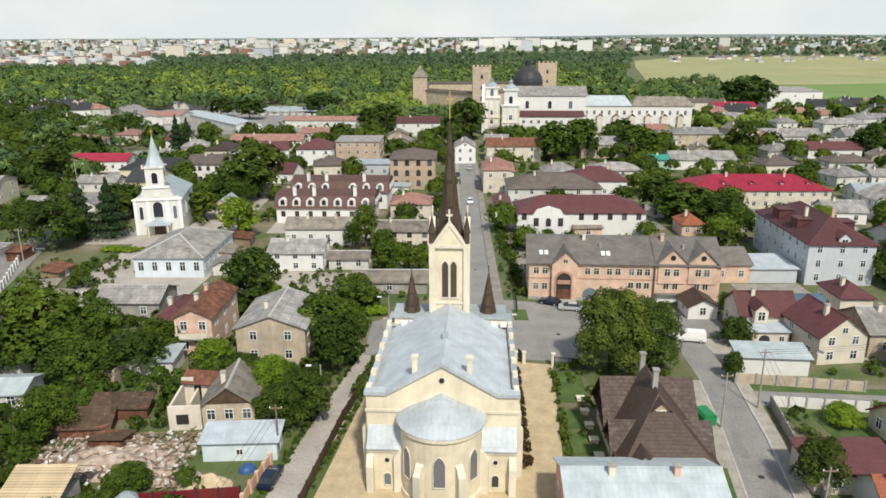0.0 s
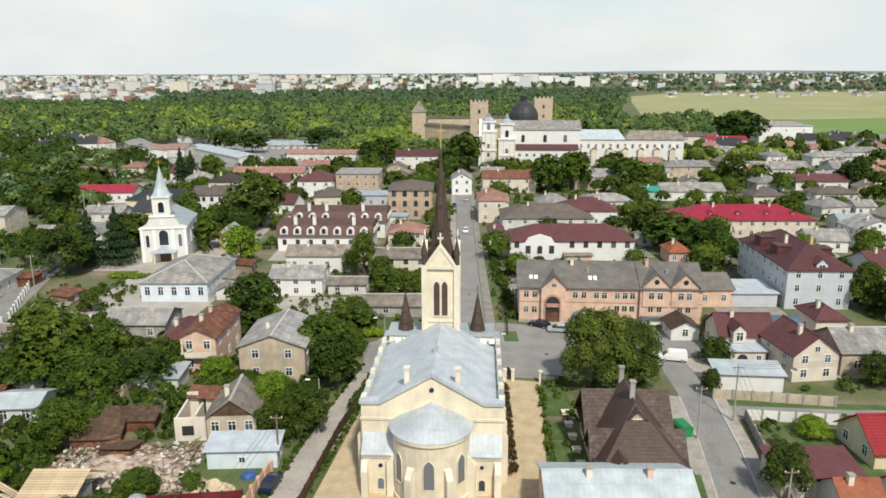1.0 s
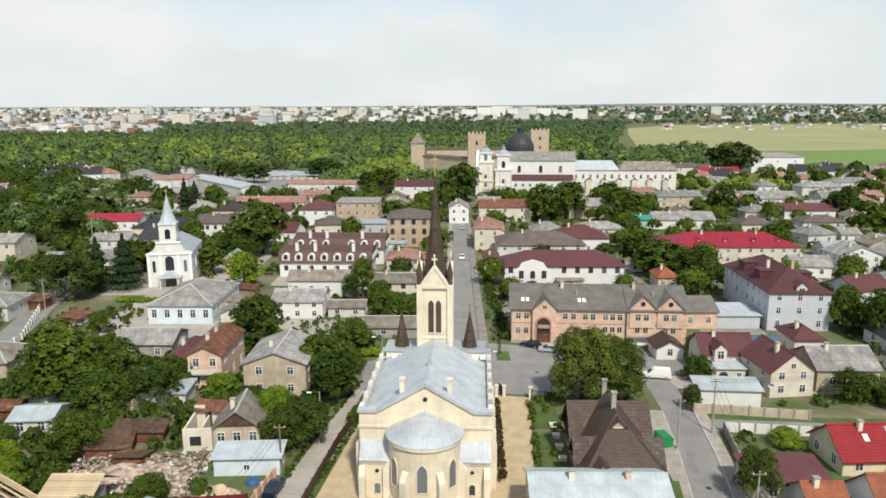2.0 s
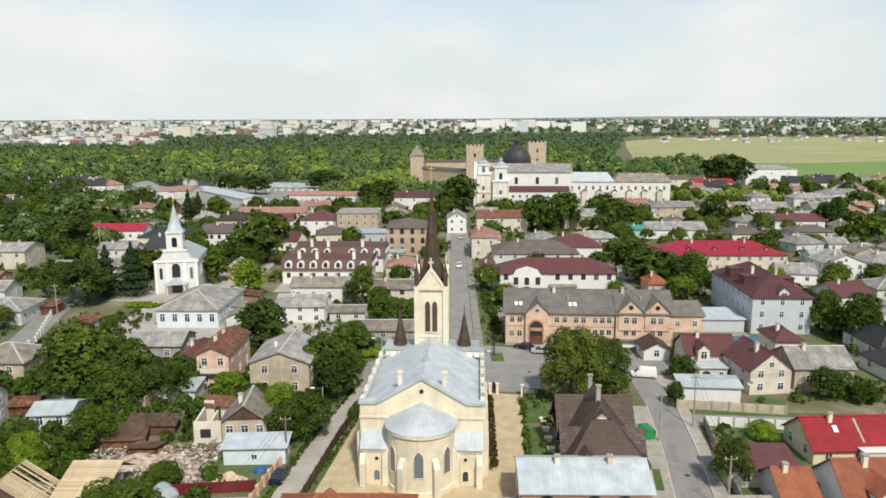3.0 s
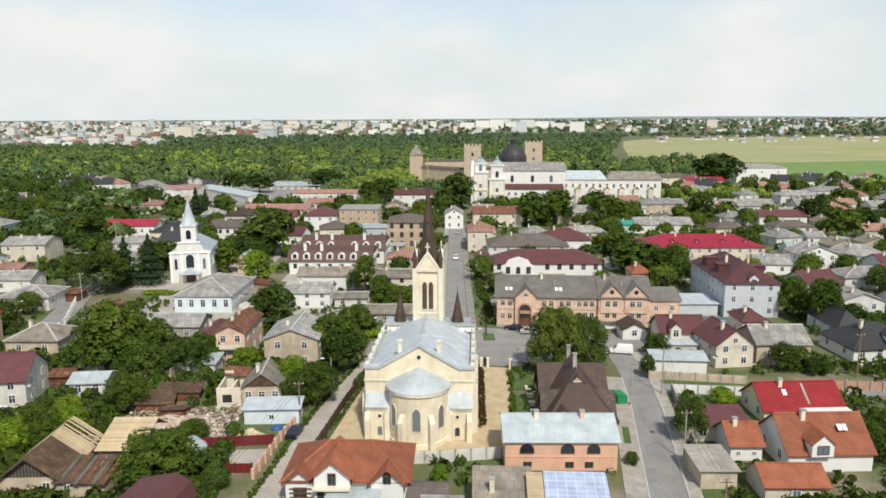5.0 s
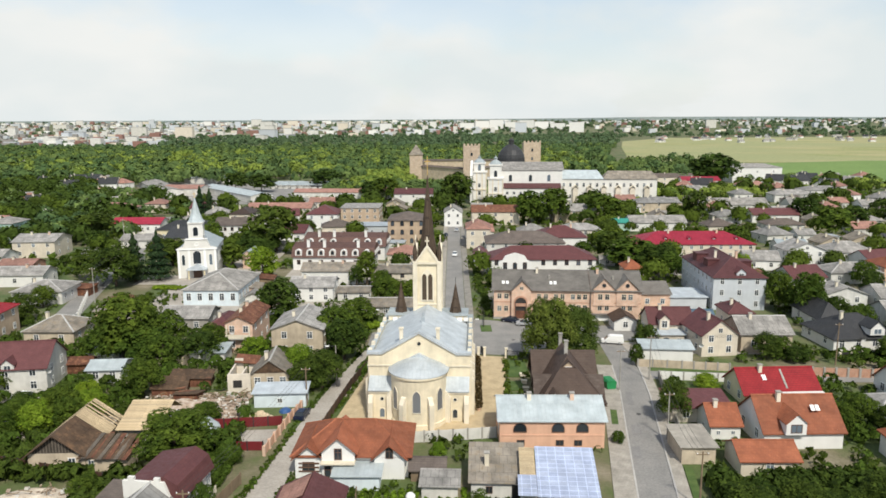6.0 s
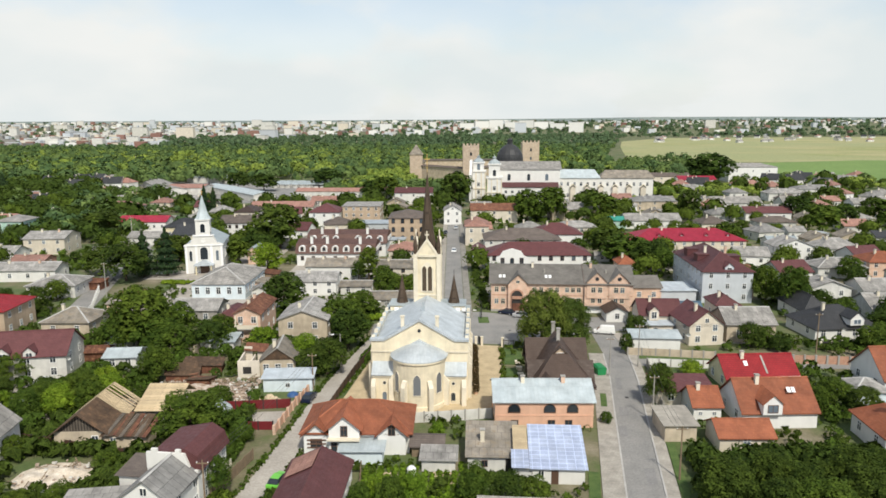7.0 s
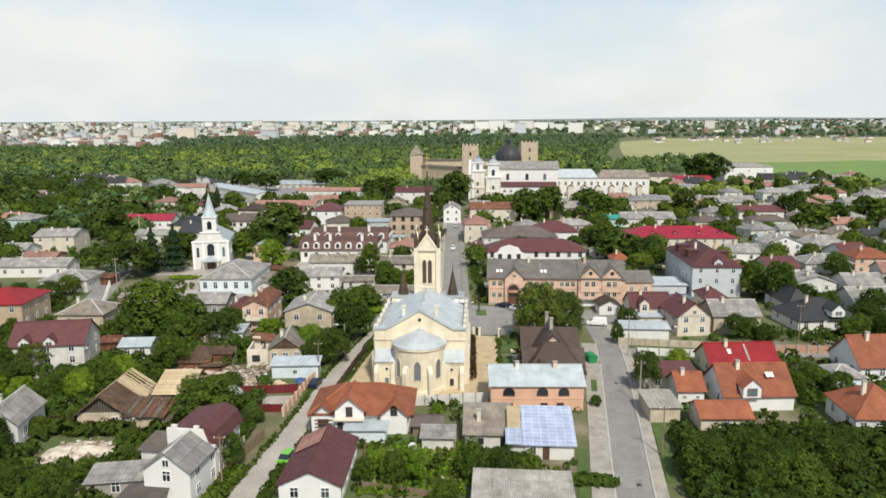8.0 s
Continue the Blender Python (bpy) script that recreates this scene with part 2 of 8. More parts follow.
for turned in (False, True):
    s = "_t" if turned else ""
    M["zinc" + s] = sheets("zinc_sheet_roof" + s, (0.43, 0.48, 0.52), (0.46, 0.505, 0.54), 0.62, 2.2, 0.55, 0.15, turned, 0.2, 0.93)
    M["pale_metal" + s] = sheets("pale_blue_metal_roof" + s, (0.375, 0.43, 0.455), (0.41, 0.46, 0.48), 0.62, 3.0, 0.6, 0.1, turned, 0.2, 0.93)
    M["slate" + s] = sheets("grey_asbestos_sheets" + s, (0.27, 0.265, 0.255), (0.34, 0.33, 0.315), 1.1, 1.7, 0.92, 0.0, turned, 0.45, 0.6)
    M["old_slate" + s] = sheets("mossy_asbestos_sheets" + s, (0.30, 0.27, 0.23), (0.22, 0.20, 0.17), 1.1, 1.7, 0.95, 0.0, turned, 0.5, 0.6, (0.20, 0.15, 0.09))
    M["brown" + s] = sheets("brown_metal_tiles" + s, (0.066, 0.045, 0.036), (0.074, 0.051, 0.041), 0.7, 0.36, 0.55, 0.1, turned, 0.18, 0.90)
    M["umber" + s] = sheets("umber_metal_tiles" + s, (0.115, 0.066, 0.056), (0.13, 0.074, 0.062), 0.7, 0.36, 0.55, 0.1, turned, 0.18, 0.90)
    M["old_brown" + s] = sheets("old_brown_sheet_roof" + s, (0.115, 0.074, 0.048), (0.085, 0.058, 0.04), 0.9, 1.6, 0.85, 0.0, turned, 0.4, 0.6, (0.19, 0.11, 0.06))
    M["maroon" + s] = sheets("maroon_metal_tiles" + s, (0.115, 0.046, 0.048), (0.13, 0.052, 0.052), 0.7, 0.36, 0.55, 0.1, turned, 0.18, 0.90)
    M["taupe" + s] = sheets("taupe_shingle_roof" + s, (0.125, 0.105, 0.095), (0.15, 0.125, 0.11), 0.9, 0.34, 0.85, 0.0, turned, 0.3, 0.85)
    M["orange" + s] = sheets("orange_clay_tiles" + s, (0.32, 0.112, 0.058), (0.27, 0.092, 0.05), 0.36, 0.40, 0.7, 0.0, turned, 0.28, 0.8)
    M["rust" + s] = sheets("rusty_metal_roof" + s, (0.20, 0.088, 0.055), (0.155, 0.07, 0.047), 0.7, 1.8, 0.75, 0.1, turned, 0.4, 0.6, (0.33, 0.17, 0.09))
    M["red" + s] = sheets("crimson_metal_roof" + s, (0.29, 0.022, 0.045), (0.32, 0.03, 0.055), 0.7, 2.0, 0.5, 0.05, turned, 0.18, 0.7)
    M["red2" + s] = sheets("red_metal_tiles" + s, (0.25, 0.017, 0.022), (0.28, 0.022, 0.026), 0.7, 0.36, 0.45, 0.05, turned, 0.2, 0.65)
    M["pink_roof" + s] = sheets("faded_red_roof" + s, (0.36, 0.20, 0.16), (0.30, 0.17, 0.14), 0.7, 0.9, 0.75, 0.0, turned, 0.35, 0.65)
    M["anthracite" + s] = sheets("anthracite_metal_tiles" + s, (0.045, 0.047, 0.052), (0.055, 0.057, 0.06), 0.7, 0.36, 0.5, 0.1, turned, 0.2, 0.6)
    M["green" + s] = sheets("green_metal_roof" + s, (0.04, 0.26, 0.21), (0.05, 0.30, 0.24), 0.7, 1.8, 0.5, 0.1, turned, 0.25, 0.7)
    M["blue_roof" + s] = sheets("blue_metal_roof" + s, (0.075, 0.125, 0.175), (0.085, 0.14, 0.19), 0.7, 1.8, 0.5, 0.1, turned, 0.2, 0.85)
    M["corrugated" + s] = sheets("corrugated_grey_roof" + s, (0.42, 0.40, 0.37), (0.34, 0.32, 0.29), 0.32, 2.5, 0.8, 0.0, turned, 0.45, 0.5)
    M["planks" + s] = sheets("bare_timber_boarding" + s, (0.64, 0.51, 0.33), (0.57, 0.44, 0.27), 6.0, 0.24, 0.85, 0.0, turned, 0.2, 0.35)
    M["grey_planks" + s] = sheets("weathered_boards" + s, (0.20, 0.17, 0.14), (0.14, 0.12, 0.10), 5.0, 0.22, 0.9, 0.0, turned, 0.4, 0.4)
M["concrete_roof"] = plaster("concrete_roof", (0.36, 0.33, 0.28), 0.35)
M["ridge_light"] = plaster("pale_ridge_capping", (0.47, 0.46, 0.44), 0.3)
M["tarp"] = sheets("blue_tarpaulin", (0.30, 0.35, 0.48), (0.35, 0.40, 0.52), 1.2, 0.8, 0.4, 0.0, False, 0.25, 1.7)
M["tarp"].node_tree.nodes["Brick Texture"].offset = 0.0
M["spire"] = sheets("brown_spire_shingles", (0.080, 0.058, 0.042), (0.095, 0.068, 0.05), 0.4, 0.35, 0.6, 0.05, False, 0.25, 0.6)
M["frame_white"] = plaster("white_window_frame", (0.80, 0.80, 0.78), 0.05, 0.5)
M["frame_brown"] = plaster("brown_window_frame", (0.13, 0.07, 0.045), 0.1, 0.6)
M["glass"] = glazing("window_glass")
M["leaded"] = glazing("pale_leaded_glass", (0.11, 0.115, 0.12))
M["louvre"] = sheets("brown_belfry_louvres", (0.16, 0.12, 0.085), (0.13, 0.10, 0.07), 3.0, 0.25, 0.8)
M["grey_shingle"] = sheets("grey_shingle_roof", (0.165, 0.155, 0.145), (0.19, 0.18, 0.165), 0.9, 0.34, 0.85, 0.0, False, 0.3, 0.85)
M["grey_shingle_t"] = sheets("grey_shingle_roof_t", (0.165, 0.155, 0.145), (0.19, 0.18, 0.165), 0.9, 0.34, 0.85, 0.0, True, 0.3, 0.85)
M["door_wood"] = plaster("dark_door_wood", (0.10, 0.055, 0.035), 0.2, 0.6)
M["iron"] = plaster("dark_iron", (0.035, 0.032, 0.03), 0.2, 0.55)
M["gold"] = plaster("gilded_metal", (0.55, 0.36, 0.10), 0.1, 0.35)
M["maroon_fence"] = plaster("maroon_sheet_fence", (0.17, 0.018, 0.022), 0.2, 0.5)
M["brown_fence"] = plaster("brown_sheet_fence", (0.085, 0.045, 0.03), 0.25, 0.6)
M["timber"] = plaster("old_timber", (0.26, 0.19, 0.12), 0.4, 0.9)
M["bark"] = plaster("tree_bark", (0.10, 0.075, 0.05), 0.4, 0.95)
M["asphalt"] = surface("worn_asphalt", [(0.3, (0.19, 0.185, 0.175)), (0.5, (0.235, 0.225, 0.21)), (0.7, (0.28, 0.265, 0.245))], 0.16, 0.9, 3.0, 0.2)
M["lane"] = surface("dusty_lane", [(0.3, (0.30, 0.27, 0.23)), (0.55, (0.38, 0.345, 0.30)), (0.75, (0.44, 0.40, 0.35))], 0.2, 0.95, 2.5, 0.4)
M["pavers"] = sheets("tan_paving_stones", (0.50, 0.41, 0.27), (0.46, 0.375, 0.245), 0.4, 0.4, 0.85, 0.0, False, 0.2, 0.85)
M["pavement"] = sheets("grey_paving_slabs", (0.36, 0.335, 0.295), (0.315, 0.295, 0.26), 0.5, 0.5, 0.9, 0.0, False, 0.3, 0.8)
M["kerb"] = plaster("concrete_kerb", (0.45, 0.43, 0.40), 0.25)
M["lawn"] = surface("garden_lawn", [(0.35, (0.045, 0.088, 0.018)), (0.7, (0.10, 0.145, 0.036))], 0.5, 1.0, 9.0, 0.6)
M["rubble"] = surface("broken_masonry", [(0.3, (0.22, 0.15, 0.11)), (0.5, (0.40, 0.31, 0.24)), (0.7, (0.52, 0.46, 0.40))], 1.2, 0.95, 6.0, 0.8)
M["dry_sand"] = surface("heaped_sand", [(0.3, (0.50, 0.39, 0.25)), (0.7, (0.60, 0.48, 0.33))], 0.8, 0.95, 9.0, 0.5)
M["pale_rubble"] = surface("pale_broken_plaster", [(0.3, (0.46, 0.38, 0.29)), (0.55, (0.60, 0.52, 0.42)), (0.75, (0.70, 0.64, 0.56))], 0.9, 0.95, 5.0, 0.8)
M["road_patch"] = surface("dark_asphalt_patch", [(0.3, (0.19, 0.182, 0.175)), (0.7, (0.24, 0.23, 0.22))], 0.5, 0.9, 4.0, 0.2)
M["ground"] = surface("town_ground", [(0.30, (0.045, 0.082, 0.02)), (0.46, (0.085, 0.115, 0.034)), (0.57, (0.15, 0.135, 0.075)), (0.70, (0.27, 0.23, 0.165))], 0.06, 1.0, 2.2, 0.8)
M["field_dry"] = surface("dry_meadow", [(0.35, (0.22, 0.25, 0.08)), (0.5, (0.31, 0.29, 0.13)), (0.65, (0.37, 0.33, 0.17))], 0.006, 1.0, 0.2, 0.5, (0.0035, (0.27, 0.28, 0.125)))
M["field_green"] = surface("green_meadow", [(0.3, (0.11, 0.19, 0.04)), (0.7, (0.17, 0.25, 0.06))], 0.012, 1.0, 0.25, 0.5)
M["leaf_dark"] = leafy("dark_foliage", (0.019, 0.036, 0.008), (0.074, 0.110, 0.020))
M["leaf_mid"] = leafy("green_foliage", (0.028, 0.052, 0.009), (0.108, 0.155, 0.024))
M["leaf_bright"] = leafy("bright_foliage", (0.075, 0.135, 0.012), (0.20, 0.28, 0.030))
M["wood_mixed"] = woodland("mixed_woodland", [(0.048, 0.086, 0.034), (0.078, 0.124, 0.042), (0.115, 0.160, 0.048), (0.062, 0.104, 0.042)])
M["wood_bright"] = woodland("willow_woodland", [(0.155, 0.210, 0.040), (0.210, 0.265, 0.052), (0.110, 0.165, 0.036)])
# greens shifted towards blue-grey, so distance haze is painted into the foliage
M["wood_far"] = woodland("haze_tinted_woodland", [(0.058, 0.098, 0.050), (0.090, 0.130, 0.064), (0.070, 0.112, 0.058)])
M["leaf_fir"] = leafy("fir_foliage", (0.016, 0.036, 0.018), (0.05, 0.08, 0.033))
# pale blue-grey of this ridge is aerial haze painted into the base colour
M["far_ridge"] = surface("haze_tinted_ridge", [(0.35, (0.21, 0.26, 0.26)), (0.65, (0.28, 0.32, 0.31))], 0.004, 1.0, 0.05, 0.2)
M["leaf_olive"] = leafy("olive_chestnut_foliage", (0.036, 0.060, 0.012), (0.140, 0.175, 0.036))
M["leaf_russet"] = leafy("russet_foliage", (0.030, 0.022, 0.012), (0.105, 0.070, 0.030))
M["car_dark"] = plaster("dark_blue_car_paint", (0.012, 0.018, 0.04), 0.05, 0.25)
M["car_white"] = plaster("white_car_paint", (0.78, 0.78, 0.76), 0.05, 0.3)
M["car_green"] = plaster("lime_car_paint", (0.16, 0.50, 0.06), 0.05, 0.3)
M["car_silver"] = plaster("silver_car_paint", (0.42, 0.43, 0.44), 0.05, 0.3)
M["rubber"] = plaster("tyre_rubber", (0.02, 0.02, 0.02), 0.1, 0.8)
M["blue_sheet"] = plaster("blue_plastic_sheet", (0.03, 0.09, 0.24), 0.2, 0.5)
M["bin_green"] = plaster("green_plastic", (0.015, 0.22, 0.07), 0.1, 0.5)


# ---- mesh helpers ----
def mesh_of(name, bm, material):
    me = bpy.data.meshes.new(name)
    bmesh.ops.recalc_face_normals(bm, faces=bm.faces)
    bm.to_mesh(me)
    bm.free()
    me.materials.append(material)
    return me


def part(name, bm, material, parent, label="", at=None):
    me = bm if isinstance(bm, bpy.types.Mesh) else mesh_of(name, bm, material)
    ob = new(name, me)
    ob.parent = parent
    if at is not None:
        ob.matrix_basis = at
    return tagged(ob, label)


def thing(name, label, category, m=None, group="", kind=""):
    ob = new(name)
    ob.empty_display_size = 0.5
    if m is not None:
        ob.matrix_basis = m
    return tagged(ob, label, category, group, kind)


def box(bm, x0, x1, y0, y1, z0, z1):
    v = [bm.verts.new(p) for p in ((x0, y0, z0), (x1, y0, z0), (x1, y1, z0), (x0, y1, z0), (x0, y0, z1), (x1, y0, z1), (x1, y1, z1), (x0, y1, z1))]
    for f in ((0, 3, 2, 1), (4, 5, 6, 7), (0, 1, 5, 4), (1, 2, 6, 5), (2, 3, 7, 6), (3, 0, 4, 7)):
        bm.faces.new([v[i] for i in f])
    return bm


def boxes(*bs):
    bm = bmesh.new()
    for b in bs:
        box(bm, *b)
    return bm


def extrude(bm, section, a, b, axis="x"):
    """A prism: section of (u, z) swept from a to b along x (u is y) or y (u is x)."""
    def at(u, z, s):
        return (s, u, z) if axis == "x" else (u, s, z)
    p = [bm.verts.new(at(u, z, a)) for u, z in section]
    q = [bm.verts.new(at(u, z, b)) for u, z in section]
    bm.faces.new(p), bm.faces.new(q[::-1])
    for i in range(len(p)):
        j = (i + 1) % len(p)
        bm.faces.new((p[i], q[i], q[j], p[j]))
    return bm


def prism(section, a, b, axis="x"):
    return extrude(bmesh.new(), section, a, b, axis)


def lathe(bm, profile, sides, cx=0, cy=0, turn=0.0, arc=1.0):
    """Rings of (radius, z), closed round; a radius of 0 is a point."""
    rings = []
    for r, z in profile:
        if r < 1e-4:
            rings.append([bm.verts.new((cx, cy, z))])
        else:
            rings.append([bm.verts.new((cx + r * math.cos(turn + 2 * math.pi * i / sides), cy + r * math.sin(turn + 2 * math.pi * i / sides), z)) for i in range(sides)])
    for a, b in zip(rings, rings[1:]):
        for i in range(sides):
            j = (i + 1) % sides
            f = [a[i % len(a)], a[j % len(a)], b[j % len(b)], b[i % len(b)]]
            f = [v for k, v in enumerate(f) if v not in f[:k]]
            if len(f) > 2:
                bm.faces.new(f)
    for r in (rings[0], rings[-1]):
        if len(r) > 2:
            bm.faces.new(r)
    return bm


def turned(profile, sides=12, cx=0, cy=0, turn=0.0):
    return lathe(bmesh.new(), profile, sides, cx, cy, turn)


def arch(w, h, pointed=False, steps=6):
    """Outline of an arched opening, from (-w/2, 0) round to (w/2, 0)."""
    r = w / 2
    rise = w * 0.87 if pointed else r
    pts = [(-r, 0), (-r, h - rise)]
    if pointed:
        left = [(r - w * math.cos(a), h - rise + w * math.sin(a)) for a in np.linspace(0, math.pi / 3, steps)][1:]
        pts += left + [(-x, z) for x, z in left[-2::-1]]
    else:
        pts += [(-r * math.cos(a), h - rise + r * math.sin(a)) for a in np.linspace(0, math.pi, 2 * steps)][1:-1]
    pts += [(r, h - rise), (r, 0)]
    return [(float(a), float(b)) for a, b in pts]


WIN = {}


FAR = [False]


def window(parent, w, h, m, frame_mat="frame_white", style="box", bars=1, name="window", glass="glass"):
    """A window at the pose m (x across, z up, -y outwards): frame and sill, with its pane as a part of it."""
    key = (round(w, 2), round(h, 2), frame_mat, style, bars, glass)
    if key not in WIN:
        bm = bmesh.new()
        t = 0.09 if h > 0.9 else 0.06
        if style == "box":
            xs = [-w / 2 - t, -w / 2]
            for i in range(bars):
                x = w * ((i + 1) / (bars + 1) - 0.5)
                xs += [x - 0.035, x + 0.035]
            xs += [w / 2, w / 2 + t]
            zs = [-t, 0] + ([h * 0.68 - 0.03, h * 0.68 + 0.03] if h > 1.2 else []) + [h, h + t]
            nx, nz = len(xs) - 1, len(zs) - 1

            def quad(*ps):
                bm.faces.new([bm.verts.new(q) for q in ps])
            for i in range(nx):
                for j in range(nz):
                    if i % 2 and j % 2:
                        continue
                    a, b, c, d = xs[i], xs[i + 1], zs[j], zs[j + 1]
                    quad((a, -0.07, c), (b, -0.07, c), (b, -0.07, d), (a, -0.07, d))
                    if i == 0 or (i % 2 == 0 and j % 2):
                        quad((a, 0.02, c), (a, -0.07, c), (a, -0.07, d), (a, 0.02, d))
                    if i == nx - 1 or (i % 2 == 0 and j % 2):
                        quad((b, -0.07, c), (b, 0.02, c), (b, 0.02, d), (b, -0.07, d))
                    if j == 0 or (j % 2 == 0 and i % 2):
                        quad((a, 0.02, c), (b, 0.02, c), (b, -0.07, c), (a, -0.07, c))
                    if j == nz - 1 or (j % 2 == 0 and i % 2):
                        quad((a, -0.07, d), (b, -0.07, d), (b, 0.02, d), (a, 0.02, d))
            outline = [(-w / 2, 0), (-w / 2, h), (w / 2, h), (w / 2, 0)]
        else:
            outline = arch(w, h, style == "gothic")
            grown = [(x * (1 + 2 * t / w), z * (1 + t / h)) for x, z in outline]
            for (a, b), (c, d) in zip(zip(outline, outline[1:]), zip(grown, grown[1:])):
                extrude(bm, [a, b, d, c], -0.10, 0.02, "y")
            extrude(bm, [outline[-1], outline[0], (-w / 2 - t, -t), (w / 2 + t, -t)], -0.10, 0.02, "y")
        bmesh.ops.remove_doubles(bm, verts=bm.verts, dist=0.0005)
        WIN[key] = (mesh_of("window", bm, M[frame_mat]), mesh_of("pane", prism(outline, -0.02, 0.015, "y"), M[glass]))
        both = bmesh.new()
        for k, me in enumerate(WIN[key]):
            n = len(both.faces)
            both.from_mesh(me)
            both.faces.ensure_lookup_table()
            for f in both.faces[n:]:
                f.material_index = k
        joined = mesh_of("window", both, M[frame_mat])
        joined.materials.append(M[glass])
        WIN[key] += (joined,)
    if FAR[0]:
        return part(name, WIN[key][2], None, parent, "", m)
    f = part(name, WIN[key][0], None, parent, "", m)
    part("pane", WIN[key][1], None, f)
    return f


def face(x, y, z, side="front"):
    """The pose of a thing on a wall whose outside looks to -y (front), +y, -x or +x."""
    return pose(x, y, z, 0, 0, {"front": 0, "back": 180, "left": -90, "right": 90}[side])


def hip_roof(w, d, h, rise, over, ridge=None, thick=0.18):
    """A hipped roof over a w by d plan; the ridge runs along the longer side."""
    bm = bmesh.new()
    x0, x1, y0, y1 = -over, w + over, -over, d + over
    if ridge is None:
        ridge = max(0.0, abs(w - d) * 0.95)
    if w >= d:
        a, b = (w / 2 - ridge / 2, d / 2), (w / 2 + ridge / 2, d / 2)
    else:
        a, b = (w / 2, d / 2 - ridge / 2), (w / 2, d / 2 + ridge / 2)
    low = h - rise * over / (min(w, d) / 2)
    e = [bm.verts.new((x, y, low)) for x, y in ((x0, y0), (x1, y0), (x1, y1), (x0, y1))]
    u = [bm.verts.new((x, y, low - thick)) for x, y in ((x0, y0), (x1, y0), (x1, y1), (x0, y1))]
    ra = bm.verts.new((*a, h + rise))
    rb = bm.verts.new((*b, h + rise)) if ridge > 0.01 else ra
    if w >= d:
        fs = [(e[0], e[1], rb, ra), (e[1], e[2], rb), (e[2], e[3], ra, rb), (e[3], e[0], ra)]
    else:
        fs = [(e[0], e[1], ra), (e[1], e[2], rb, ra), (e[2], e[3], rb), (e[3], e[0], ra, rb)]
    for f in fs:
        f = [v for k, v in enumerate(f) if v not in f[:k]]
        bm.faces.new(f)
    for i in range(4):
        bm.faces.new((e[i], u[i], u[(i + 1) % 4], e[(i + 1) % 4]))
    bm.faces.new(u[::-1])
    return bm


def gable_roof(span, a, b, h, rise, over, axis, thick=0.16):
    """Two roof slabs over a span; axis is the way the ridge runs."""
    k = rise / (span / 2)
    s = [(-over, h - k * over), (span / 2, h + rise), (span + over, h - k * over), (span + over, h - k * over - thick), (span / 2, h + rise - thick), (-over, h - k * over - thick)]
    return prism(s, a, b, axis)


